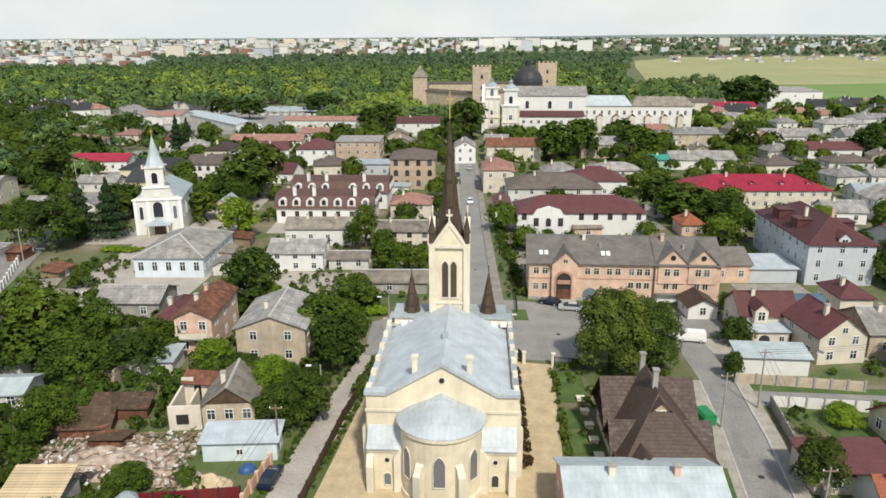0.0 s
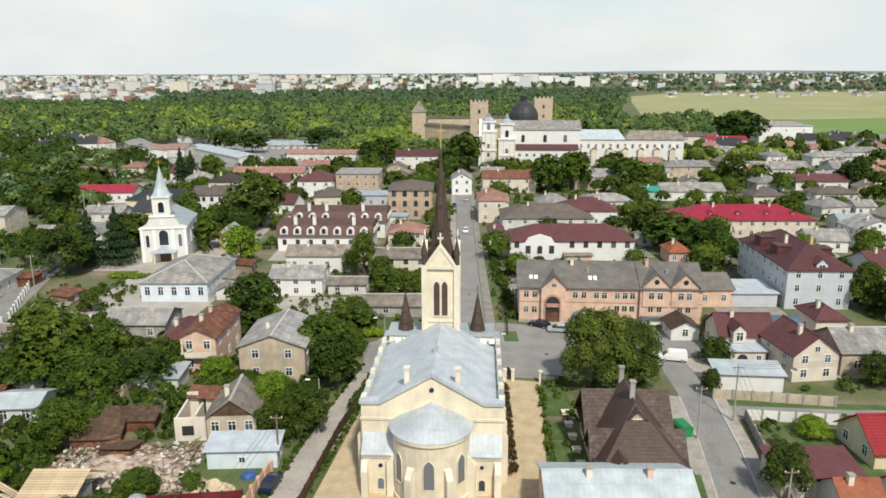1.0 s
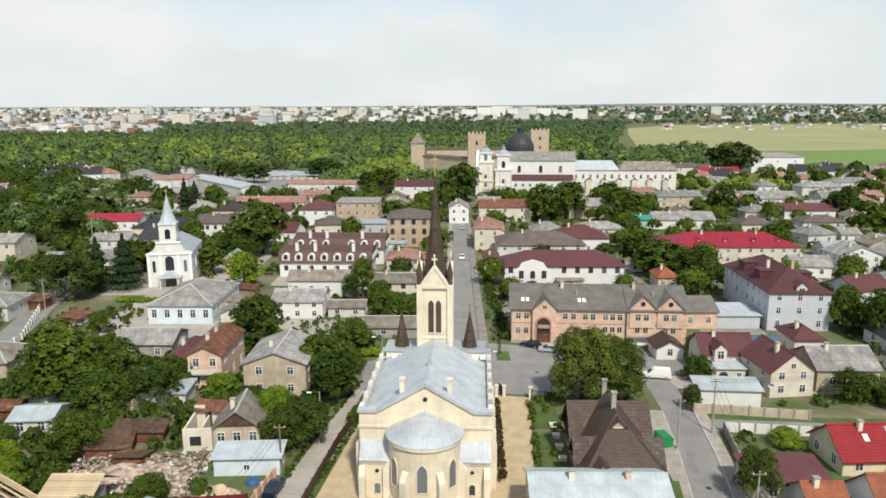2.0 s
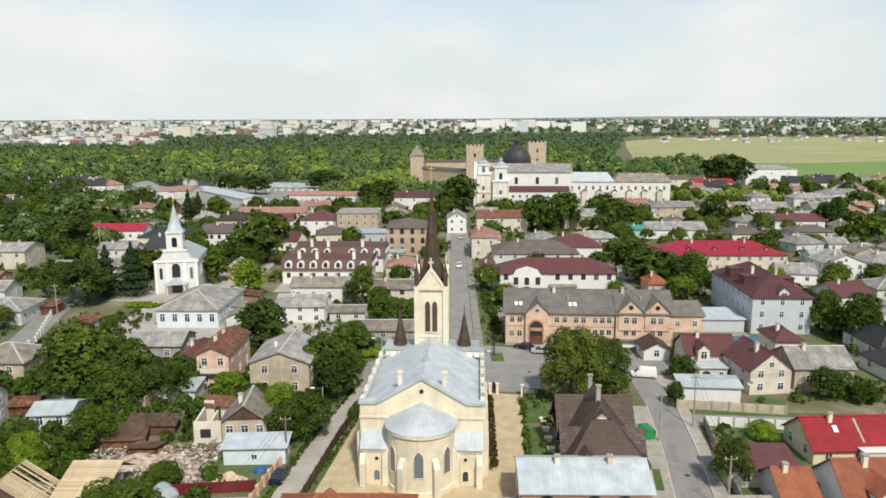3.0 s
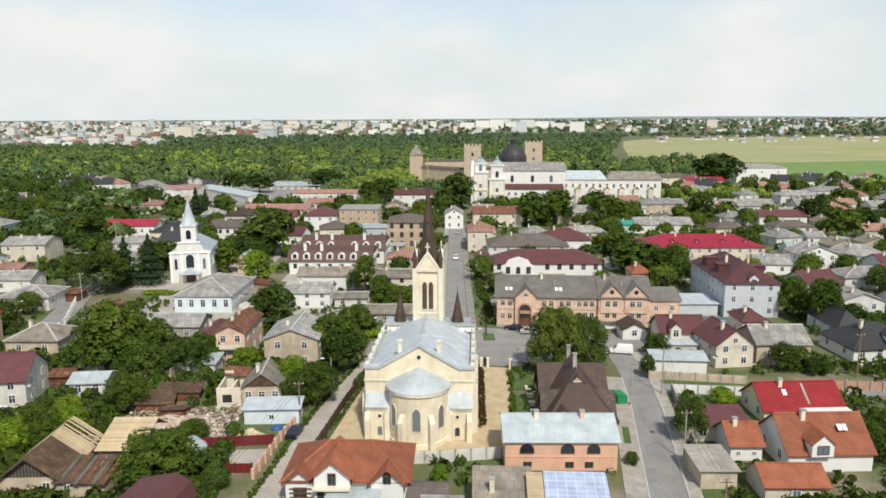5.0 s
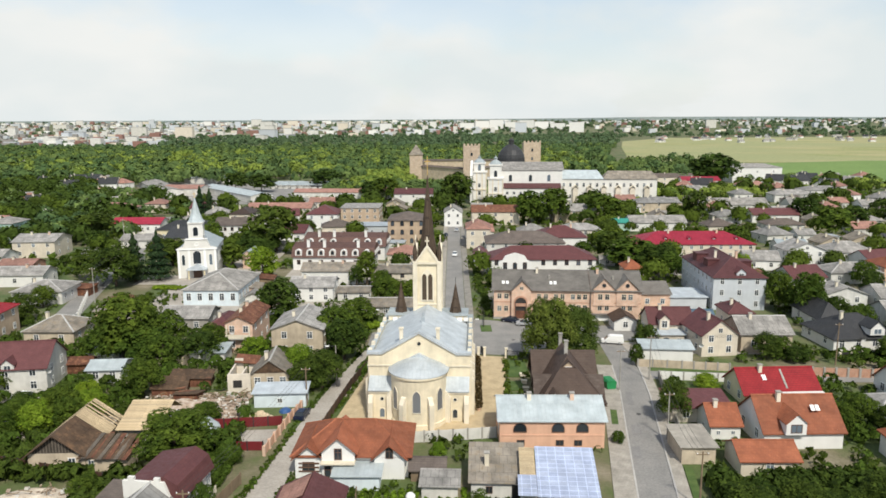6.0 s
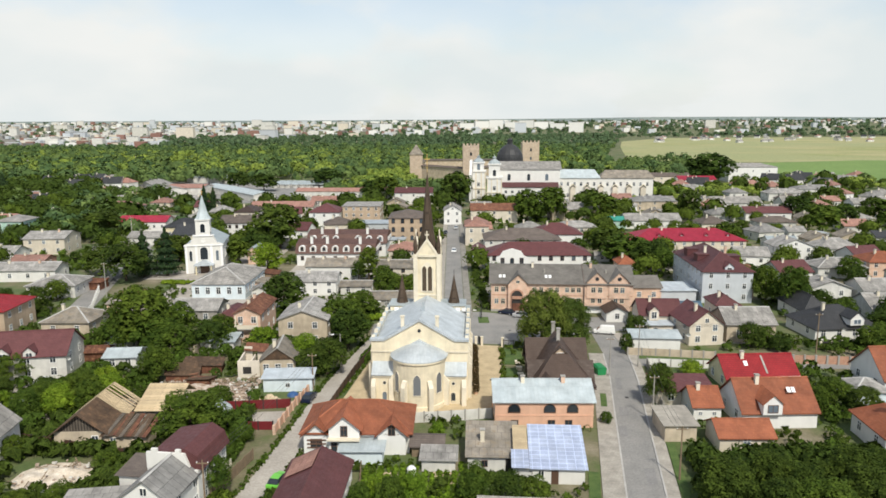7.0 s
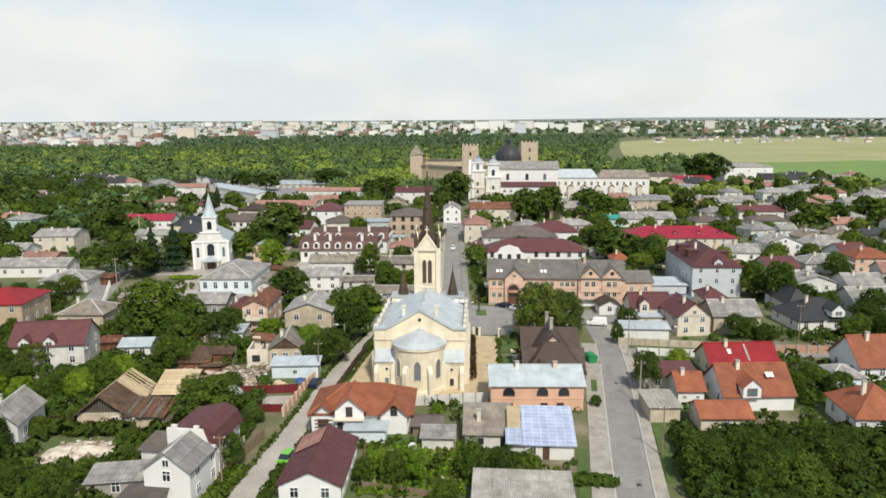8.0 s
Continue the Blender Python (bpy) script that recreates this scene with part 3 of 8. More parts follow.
def house(name, label, x, y, w, d, yaw, h, roof, rise, wall, cover, floors=2, nf=3, ns=2, over=0.4, chimneys=1, frame_mat="frame_white", style="box", category="house", group="", back=False, win=(1.0, 1.35), skip=()):
    """A house whose front left corner stands at x, y; its front looks towards -y before the turn by yaw."""
    hs = thing(name, label, category, pose(x, y, 0, 0, 0, yaw), group)
    FAR[0] = y > 165
    if roof == "gx":
        part("wall", prism([(0, -0.3), (d, -0.3), (d, h), (d / 2, h + rise - 0.17), (0, h)], 0, w, "x"), M[wall], hs)
        part("roof", gable_roof(d, -over, w + over, h, rise, over, "x"), M[cover], hs)
    elif roof == "gy":
        part("wall", prism([(0, -0.3), (w, -0.3), (w, h), (w / 2, h + rise - 0.17), (0, h)], 0, d, "y"), M[wall], hs)
        part("roof", gable_roof(w, -over, d + over, h, rise, over, "y"), M[cover + "_t"], hs)
    elif roof == "hip":
        part("wall", boxes((0, w, 0, d, -0.3, h - 0.02)), M[wall], hs)
        part("roof", hip_roof(w, d, h, rise, over), M[cover + ("" if w >= d else "_t")], hs)
    else:
        part("wall", boxes((0, w, 0, d, -0.3, h - 0.02)), M[wall], hs)
        part("roof", prism([(-over, h - 0.1), (d + over, h - 0.1 + rise), (d + over, h + rise), (-over, h)], -over, w + over, "x"), M[cover], hs)
    if y < 170 and roof in ("gx", "gy") and w > 4.5:
        ln, sp = (w, d) if roof == "gx" else (d, w)
        top = [(sp / 2 - 0.22, h + rise - 0.06), (sp / 2, h + rise + 0.09), (sp / 2 + 0.22, h + rise - 0.06)]
        part("ridge_cap", prism(top, -over - 0.02, ln + over + 0.02, "x" if roof == "gx" else "y"), M["ridge_light" if "slate" in cover else cover], hs)
    elif y < 170 and roof == "hip":
        rd = max(0.0, abs(w - d) * 0.95)
        low = h - rise * over / (min(w, d) / 2)
        pa, pb = ((w / 2 - rd / 2, d / 2), (w / 2 + rd / 2, d / 2)) if w >= d else ((w / 2, d / 2 - rd / 2), (w / 2, d / 2 + rd / 2))
        ends = [((-over, -over), pa), ((w + over, -over), pb if w >= d else pa), ((w + over, d + over), pb), ((-over, d + over), pa if w >= d else pb)]
        for c0, c1 in ends:
            v0, v1 = Vector((*c0, low)), Vector((*c1, h + rise))
            m = Matrix.Translation(v0) @ (v1 - v0).to_track_quat("Y", "Z").to_matrix().to_4x4()
            part("hip_cap", prism([(-0.2, -0.05), (0, 0.09), (0.2, -0.05)], 0, (v1 - v0).length, "y"), M["ridge_light" if "slate" in cover else cover], hs, "", m)
        if rd > 0.5:
            k0, k1 = (pa[0], pb[0]) if w >= d else (pa[1], pb[1])
            mid = d / 2 if w >= d else w / 2
            part("ridge_cap", prism([(mid - 0.2, h + rise - 0.05), (mid, h + rise + 0.09), (mid + 0.2, h + rise - 0.05)], k0, k1, "x" if w >= d else "y"), M["ridge_light" if "slate" in cover else cover], hs)
    ww, wh = win
    fl = h / max(1, floors)
    for k in range(floors):
        z = k * fl + fl * 0.34
        for i in range(nf):
            if ("f", k, i) not in skip:
                window(hs, ww, min(wh, fl * 0.56), face(w * (i + 0.5) / nf, -0.004, z), frame_mat, style)
        for i in range(ns):
            yy = d * (i + 0.5) / ns
            window(hs, ww, min(wh, fl * 0.56), face(-0.004, yy, z, "left"), frame_mat, style)
            window(hs, ww, min(wh, fl * 0.56), face(w + 0.004, yy, z, "right"), frame_mat, style)
    if roof == "gy" and rise > 2.0:
        window(hs, 0.8, 0.9, face(w / 2, -0.004, h + 0.3), frame_mat, "box", 1)
    for c in range(chimneys):
        cx = w * (0.3 + 0.42 * c) if roof != "gy" else w * 0.36
        cy = d * 0.42 if roof != "gy" else d * (0.35 + 0.35 * c)
        ch = part("chimney", boxes((-0.3, 0.3, -0.3, 0.3, h * 0.9, h + rise + 0.7)), M["brick_pale" if c % 2 else "cream_trim"], hs, "", pose(cx, cy, 0))
        part("cap", boxes((-0.4, 0.4, -0.4, 0.4, h + rise + 0.7, h + rise + 0.82)), M["concrete"], ch)
    FAR[0] = False
    return hs


def dormer(hs, x, y, z, w, h, depth, wall, cover, gabled=True, style="box", fm="frame_white"):
    """A dormer whose front stands at y, looking to -y, and runs back into the roof."""
    d = part("dormer", prism([(-w / 2, 0), (w / 2, 0), (w / 2, h), (0, h + (w * 0.45 if gabled else 0)), (-w / 2, h)] if gabled else arch(w, h), 0, depth, "y"), M[wall], hs, "", pose(x, y, z))
    if gabled:
        rr = w * 0.45
        part("dormer_roof", prism([(-w / 2 - 0.25, h - 0.22), (0, h + rr + 0.02), (w / 2 + 0.25, h - 0.22), (w / 2 + 0.25, h - 0.08), (0, h + rr + 0.16), (-w / 2 - 0.25, h - 0.08)], -0.25, depth, "y"), M[cover + "_t"], d)
    else:
        o = arch(w, h)
        g = [(u * 1.16, v * 1.1) for u, v in o]
        bm = bmesh.new()
        for (a, b), (c, e) in zip(zip(o, o[1:]), zip(g, g[1:])):
            extrude(bm, [a, b, e, c], -0.12, depth, "y")
        bmesh.ops.remove_doubles(bm, verts=bm.verts, dist=0.001)
        part("dormer_roof", bm, M["frame_white"], d, "white arched dormer hood")
    window(d, w * 0.5, h * 0.62, pose(0, -0.004, h * 0.22), fm, style)
    return d


# ---- the ground, roads and yards ----
def sheet(name, label, pts, z, material, category, thick=0.12, kind="structure"):
    bm = bmesh.new()
    extrude_flat(bm, pts, z - thick, z)
    ob = new(name, mesh_of(name, bm, M[material]))
    return tagged(ob, label, category, "", kind)


def extrude_flat(bm, pts, z0, z1):
    a = [bm.verts.new((x, y, z0)) for x, y in pts]
    b = [bm.verts.new((x, y, z1)) for x, y in pts]
    bm.faces.new(a[::-1]), bm.faces.new(b)
    for i in range(len(a)):
        j = (i + 1) % len(a)
        bm.faces.new((a[i], a[j], b[j], b[i]))


def ribbon(pts, w, off=0.0):
    """The outline of a strip of width w along a line, off to its right."""
    left, right = [], []
    for i, (x, y) in enumerate(pts):
        a, b = pts[max(0, i - 1)], pts[min(len(pts) - 1, i + 1)]
        u = Vector((b[0] - a[0], b[1] - a[1])).normalized()
        left.append((x + u.y * (off - w / 2), y - u.x * (off - w / 2)))
        right.append((x + u.y * (off + w / 2), y - u.x * (off + w / 2)))
    return right + left[::-1]


def land(y):
    """The height of the ground: level in the town, rising slowly far beyond it."""
    return 42.0 * np.clip((np.asarray(y) - 1950.0) / 2800.0, 0, 1) ** 1.1


profile = [(-600, -3.0), (4850, -3.0)] + [(y, float(land(y))) for y in (4850, 4400, 4000, 3600, 3200, 2900, 2600, 2400, 2200, 2050, 1950)] + [(-600, 0.0)]
ground = tagged(new("ground", mesh_of("ground", prism(profile, -4200, 4200, "x"), M["ground"])), "patchy green and dusty town ground", "ground", "", "structure")


# ---- roads, lanes, yards ----
east_road = [(-2, -150), (17, -40), (25, 5), (29.7, 30.4), (32.1, 43.6), (36.2, 66), (39.0, 81), (41.0, 96), (41.6, 112)]
sheet("road_east", "worn grey asphalt side road", ribbon(east_road, 5.0), 0.04, "asphalt", "road")
for s in (-1, 1):
    sheet("kerb", "pale concrete road kerb", ribbon(east_road[:8], 0.25, s * 2.62), 0.16, "kerb", "kerb")
    sheet("pavement", "grey slab pavement", ribbon(east_road[:8], 1.7 if s > 0 else 3.0, s * (3.6 if s > 0 else 4.25)), 0.13, "pavement", "pavement")
sheet("road_cross", "grey asphalt crossroad", [(42, 89), (62, 87.5), (130, 84), (130, 89.5), (62, 92.5), (43, 95)], 0.045, "asphalt", "road")
lane_line = [(-45, -150), (-30, -20), (-24.5, 22), (-22.8, 31), (-20.5, 48), (-19.3, 57), (-17.6, 72), (-14.6, 90), (-10.5, 110), (-9, 122)]
sheet("road_lane", "dusty beige unpaved lane", ribbon(lane_line, 4.2), 0.03, "lane", "lane")
sheet("road_square", "grey asphalt square before the church", [(-13, 106), (9, 104.5), (20, 103), (26, 108), (42, 112), (50, 114), (50, 124), (24, 128), (13, 131), (4, 131), (-13, 120)], 0.035, "asphalt", "road")
street = [(7, 125), (7.6, 170), (8.6, 230), (9.8, 300), (13, 360)]
sheet("road_street", "straight grey town street", ribbon(street, 5.4), 0.05, "asphalt", "road")
for s in (-1, 1):
    sheet("pavement", "pale pavement along the street", ribbon(street[:4], 1.9, s * 3.8), 0.15, "pavement", "pavement")
left_street = [(-90, 118), (-93, 133), (-105, 181), (-118, 240), (-140, 330)]
sheet("road_left", "grey street with kerb", ribbon(left_street, 6.5), 0.05, "asphalt", "road")
sheet("yard", "tan paved churchyard", [(-15.0, 66), (-0.5, 64.6), (13.6, 66.5), (17.2, 102), (10, 103.5), (-9.6, 105)], 0.06, "pavers", "yard")
sheet("yard", "bare grey school yard", [(-78, 128), (-52, 128), (-49, 170), (-78, 174)], 0.03, "lane", "yard")
sheet("yard", "dusty yard by the chapel", [(-92, 172), (-58, 172), (-58, 184), (-92, 186)], 0.04, "lane", "yard")
sheet("yard", "concrete forecourt", [(60, 112), (74, 112), (74, 140), (60, 140)], 0.03, "pavement", "yard")
sheet("lawn", "small green lawn by the road", [(51, 66), (58, 66), (57, 84), (50, 86)], 0.05, "lawn", "lawn")
for k, (x, y, w, d) in enumerate(((16.0, 77, 3.2, 4.2), (15.6, 83, 3.4, 4.5), (16.4, 90, 4.4, 9.5), (13.0, 120.5, 2.6, 5))):
    sheet("lawn", "clipped green grass bed", [(x, y), (x + w, y), (x + w, y + d), (x, y + d)], 0.19, "lawn", "lawn", 0.2)

for seg, w, off in (([(30.6, 35), (32.1, 43.6), (34.0, 54)], 1.2, 5.2), ([(27.0, 16), (29.7, 30.4), (31.0, 38), (32.0, 43)], 1.6, -6.7), ([(36.4, 67), (37.5, 73)], 1.1, -4.3)):
    sheet("lawn", "narrow grass verge by the pavement", ribbon(seg, w, off), 0.14, "lawn", "lawn", 0.2)
sheet("lawn", "uneven grass verge beside the street", [(45, 93.2), (62, 91.6), (80, 90.9), (80, 92.3), (62, 93.4), (45, 95.2)], 0.09, "lawn", "lawn", 0.1)
prng = random.Random(12)
for k in range(6):
    t = (k + prng.uniform(0.1, 0.8)) / 6
    y, s = 28 + 70 * t, prng.choice((-1, 1))
    x = 29.3 + 12.2 * t + s * prng.uniform(0.7, 1.5)
    w, d = prng.uniform(0.5, 0.9), prng.uniform(1.2, 3.4)
    sheet("road_patch", "mended rectangle in the worn asphalt", [(x - w - 0.17 * d, y - d), (x + w - 0.17 * d, y - d + 0.1), (x + w + 0.17 * d, y + d), (x - w + 0.17 * d, y + d - 0.12)], 0.05 + 0.001 * k, "road_patch", "road patch", 0.05)
for x, y in ((31.0, 33.5), (37.2, 72), (7.2, 150), (20, 114)):
    mc = thing("manhole_cover", "round iron manhole cover in the road", "manhole cover", pose(x, y, 0.052), "manhole covers")
    part("cover", turned([(0.38, -0.03), (0.38, 0.012), (0.33, 0.016), (0, 0.016)], 18), M["iron"], mc)

# ---- the church ----
church = thing("church", "cream plastered church with zinc roof and tall brown spire", "church", pose(-0.2, 72, 0, 0, 0, -3))
part("nave_wall", prism([(-8.2, -1), (8.2, -1), (8.2, 10.2), (0, 13.9), (-8.2, 10.2)], 0.5, 20.5, "y"), M["cream"], church)
part("nave_roof", prism([(-8.2, 10.35), (0, 14.25), (8.2, 10.35), (8.2, 10.2), (0, 14.05), (-8.2, 10.2)], 0.55, 20.8, "y"), M["zinc_t"], church, "blue-grey zinc sheet roof")
part("gable_wall", prism([(-8.6, -1), (8.6, -1), (8.6, 11.0), (6.4, 11.0), (0, 14.7), (-6.4, 11.0), (-8.6, 11.0)], -0.35, 0.5, "y"), M["cream"], church)
part("gable_coping", prism([(-8.8, 11.0), (-6.3, 11.0), (0, 14.65), (6.3, 11.0), (8.8, 11.0), (8.8, 11.4), (6.4, 11.4), (0, 15.1), (-6.4, 11.4), (-8.8, 11.4)], -0.6, 0.75, "y"), M["zinc"], church)
part("gable_band", boxes((-8.75, 8.75, -0.5, -0.3, 8.9, 9.2)), M["cream_trim"], church)
for s in (-1, 1):
    part("parapet", boxes((s * 8.4 - 0.25, s * 8.4 + 0.25, 0.5, 20.5, 9.8, 10.9)), M["cream"], church)
    part("parapet_coping", boxes((s * 8.4 - 0.38, s * 8.4 + 0.38, 0.8, 20.5, 10.9, 11.05)), M["pale_metal_t"], church)
    for k in range(6):
        y = 1.0 + k * 3.8
        part("buttress", prism([(0, -1), (1.1, -1), (1.1, 6.2), (0.7, 6.6), (0.7, 9.2), (0, 10.2)], y - 0.4, y + 0.4, "y"), M["cream_trim"], church, "", pose(s * 8.2, 0, 0) @ Matrix.Diagonal((s, 1, 1, 1)))
        part("merlon", boxes((s * 8.42 - 0.3, s * 8.42 + 0.3, y - 0.5, y + 0.5, 11.05, 11.55)), M["cream_trim"], church)
        if k < 5:
            window(church, 1.3, 5.0, face(s * 8.205, y + 1.9, 3.0, "right" if s > 0 else "left"), "cream_trim", "gothic", glass="leaded")
    # low side bay beside the apse, with its lean-to roof
    x0, x1 = sorted((s * 4.4, s * 8.2))
    bay = part("side_bay", prism([(-2.3, -1), (0, -1), (0, 7.2), (-2.3, 5.4)], x0, x1, "x"), M["cream"], church)
    part("bay_roof", prism([(-2.6, 5.25), (0, 7.35), (0, 7.5), (-2.6, 5.42)], x0 - 0.2, x1 + 0.25, "x"), M["zinc"], bay)
    part("bay_cornice", boxes((x0 - 0.12, x1 + 0.12, -2.45, -2.3, 4.9, 5.2)), M["cream_trim"], bay)
    xm = s * 6.1
    window(bay, 0.75, 1.5, face(xm, -2.304, 0.7), "cream_trim", "arch", 0)
    part("oculus", turned([(0.0, -0.06), (0.34, -0.06), (0.42, 0.06)], 14), M["cream_trim"], bay, "", pose(xm, -2.31, 3.9, 90))
    part("oculus_pane", turned([(0.0, 0), (0.26, 0), (0.26, 0.08)], 14), M["glass"], bay, "", pose(xm, -2.34, 3.9, 90))
    part("buttress", prism([(-3.2, -1), (-2.3, -1), (-2.3, 4.6), (-2.6, 4.5), (-3.2, 3.4)], s * 8.0 - 0.4, s * 8.0 + 0.4, "x"), M["cream_trim"], bay)
    part("gable_chimney", boxes((s * 3.1 - 0.3, s * 3.1 + 0.3, 0.8, 1.4, 12.0, 15.0), (s * 3.1 - 0.4, s * 3.1 + 0.4, 0.7, 1.5, 15.0, 15.25)), M["cream_trim"], church)
part("gable_oculus", turned([(0, 0), (0.3, 0), (0.3, 0.1)], 14), M["glass"], church, "", pose(0, -0.36, 12.9, 90))
apse = part("apse", turned([(4.75, -1), (4.75, 0.8), (4.6, 0.9), (4.6, 8.3), (4.85, 8.45), (4.85, 8.75), (0, 8.75)], 40, 0, -1.4), M["cream"], church)
part("apse_roof", turned([(5.1, 8.75), (5.1, 8.9), (3.6, 9.75), (1.8, 10.5), (0, 10.95)], 40, 0, -1.1), M["zinc"], apse, "pale zinc half-cone roof")
part("apse_peak", prism([(-4.6, 8.9), (4.6, 8.9), (0, 11.4)], -1.2, -0.34, "y"), M["zinc"], apse)
for a in (-52, 0, 52):
    window(apse, 1.25, 3.7, pose(0, -1.4, 3.0, 0, 0, a) @ pose(0, -4.605, 0), "cream_trim", "gothic", 1, glass="leaded")
for a in (-27, 27, -78, 78):
    part("apse_buttress", prism([(-5.5, -1), (-4.5, -1), (-4.5, 5.6), (-4.9, 5.4), (-5.5, 4.4)], -0.42, 0.42, "x"), M["cream_trim"], apse, "", pose(0, -1.4, 0, 0, 0, a))
# west front, tower and spire
part("west_block", boxes((-8.5, 8.5, 20.5, 24.6, -1, 10.9)), M["cream"], church)
for s in (-1, 1):
    part("west_shoulder", boxes((s * 5.1 - 2.6, s * 5.1 + 2.6, 20.3, 24.8, 10.9, 12.0)), M["cream"], church)
    part("shoulder_cornice", boxes((s * 5.1 - 2.85, s * 5.1 + 2.85, 20.05, 25.05, 12.0, 12.3), (s * 7.2 - 1.6, s * 7.2 + 1.6, 20.1, 25.0, 10.75, 11.0)), M["pale_metal"], church)
    pin = part("pinnacle", turned([(1.25, 12.3), (1.2, 12.55), (0.62, 15.2), (0, 18.4)], 8, s * 5.4, 22.3, math.pi / 8), M["spire"], church, "brown shingled corner pinnacle")
    part("finial", boxes((s * 5.4 - 0.05, s * 5.4 + 0.05, 22.25, 22.35, 18.2, 19.2)), M["iron"], pin)
    for k in range(2):
        part("air_conditioner", boxes((s * 6.3 + k * 1.2 - 0.45, s * 6.3 + k * 1.2 + 0.45, 19.4, 19.8, 11.1, 11.8)), M["frame_white"], church, "white outdoor cooling unit")
tower = part("tower", boxes((-2.35, 2.35, 20.2, 24.9, 10.9, 22.3)), M["cream"], church)
part("tower_cornice", boxes((-2.75, 2.75, 19.8, 25.3, 22.3, 22.75)), M["cream_trim"], tower)
part("string_course", boxes((-2.5, 2.5, 20.05, 25.05, 14.2, 14.45)), M["cream_trim"], tower)
for sx in (-1, 1):
    for y in (20.2, 24.9):
        part("corner_pier", boxes((sx * 2.35 - 0.42, sx * 2.35 + 0.42, y - 0.42, y + 0.42, 10.9, 22.9)), M["cream_trim"], tower)
        tu = part("turret", turned([(0.4, 22.9), (0.4, 24.3), (0.52, 24.4), (0.1, 26.6), (0, 26.9)], 8, sx * 2.35, y), M["spire"], tower)
for k, (x, y, r) in enumerate(((0, 20.15, 0), (0, 24.95, 180), (-2.4, 22.55, -90), (2.4, 22.55, 90))):
    m = pose(x, y, 0, 0, 0, r)
    g = part("tower_gable", prism([(-2.3, 22.5), (2.3, 22.5), (0, 25.7)], -0.25, 0.35, "y"), M["cream"], tower, "", m)
    part("gable_moulding", prism([(-2.6, 22.4), (-2.2, 22.4), (0, 25.5), (2.2, 22.4), (2.6, 22.4), (0, 26.1)], -0.4, 0.4, "y"), M["cream_trim"], g)
    part("gable_cross", boxes((-0.11, 0.11, -0.1, 0.1, 26.0, 27.6), (-0.42, 0.42, -0.1, 0.1, 26.7, 26.95)), M["cream_trim"], g)
    part("tower_niche", prism([(u, v + 14.9) for u, v in arch(2.6, 6.4, True)], -0.05, 0.1, "y"), M["cream_trim"], tower, "", m)
    for s in (-1, 1):
        window(tower, 0.85, 5.2, m @ pose(s * 0.58, -0.054, 15.2), "cream_trim", "gothic", 0, glass="louvre")
spire = part("spire", turned([(2.25, 22.7), (2.05, 23.6), (1.30, 27.5), (0.0, 39.7)], 8, 0, 22.55, math.pi / 8), M["spire"], church, "slender brown octagonal spire")
part("spire_cross", boxes((-0.06, 0.06, 22.49, 22.61, 39.3, 42.9), (-0.55, 0.55, 22.5, 22.6, 41.8, 41.95)), M["gold"], spire)
part("ridge_vent", boxes((-0.35, 0.35, 8.2, 8.6, 13.8, 15.0), (-0.12, 0.12, 8.3, 8.5, 15.0, 15.8)), M["zinc"], church)

# ---- houses ----
house("house", "two-storey weathered beige house with grey sheet roof", -32.6, 102.9, 10.9, 13, -1, 6.3, "gy", 2.0, "beige", "slate", floors=2, nf=2, ns=3, frame_mat='frame_white')
house("house", "brick house with rust-red hipped roof and balconies", -43.4, 106.2, 6.0, 14, -1, 6.8, "gy", 1.4, "brick_pale", "rust", floors=2, nf=2, ns=3, chimneys=2)
house("house", "low maroon-roofed wing beside the brick house", -49.1, 110.8, 5.7, 11, -1, 4.4, "hip", 1.6, "beige", "maroon", floors=1, nf=1, ns=1)
house("hall", "long pale-blue hall with grey hipped roof", -66.8, 145.9, 15.1, 21, -1, 4.7, "hip", 3.2, "pale_blue", "slate", floors=1, nf=5, ns=7, chimneys=0, win=(1.1, 1.9), category='hall')
house("house", "white two-storey house with grey sheet roof", -38.7, 149.8, 12.1, 10, -1, 4.4, "gx", 1.8, "white", "slate", floors=2, nf=3, ns=2)
house("shed", "small grey metal shed in a garden", -64.5, 87.7, 6.3, 6, 4, 2.9, "gx", 0.9, "white_old", "pale_metal", floors=1, nf=2, ns=0, chimneys=0, category='shed')
house("shed", "long low brown-roofed outbuilding", -73.2, 93.1, 6.3, 4, 4, 2.2, "gx", 0.7, "rust", "rust", floors=1, nf=0, ns=0, chimneys=0, category='shed')
house("workshop", "grey sheet-metal workshop with flat roof", -29.4, 75.7, 9.0, 3.8, 2, 2.7, "flat", 0.5, "pale_blue", "zinc", floors=1, nf=1, ns=1, chimneys=0, category='shed', win=(0.7, 0.7))
house("shed", "white-roofed garden shed in the old town", -49.1, 99.2, 7.5, 5, -1, 2.4, "flat", 0.6, "white_old", "pale_metal", floors=1, nf=0, ns=0, chimneys=0, category='shed')
house("house", "burgundy-roofed pale house with dormers", -84.1, 81.7, 14.3, 10, 8, 5.0, "gx", 3.6, "white_old", "maroon", floors=2, nf=3, ns=2, chimneys=0)
house("house", "grey-roofed house behind garden trees", -66.9, 44.8, 5.8, 9, 5, 4.5, "gy", 2.6, "white_old", "slate", floors=1, nf=2, ns=2)
house("house", "long grey-roofed low house beside the lane", -63.6, 121.6, 11.5, 9, -1, 3.6, "gx", 1.8, "concrete", "slate", floors=1, nf=2, ns=1, chimneys=0)
house("house", "tan hipped-roof cottage among trees", -90.3, 111.4, 11.3, 10, -1, 3.6, "hip", 2.4, "beige", "old_slate", floors=1, nf=2, ns=2)
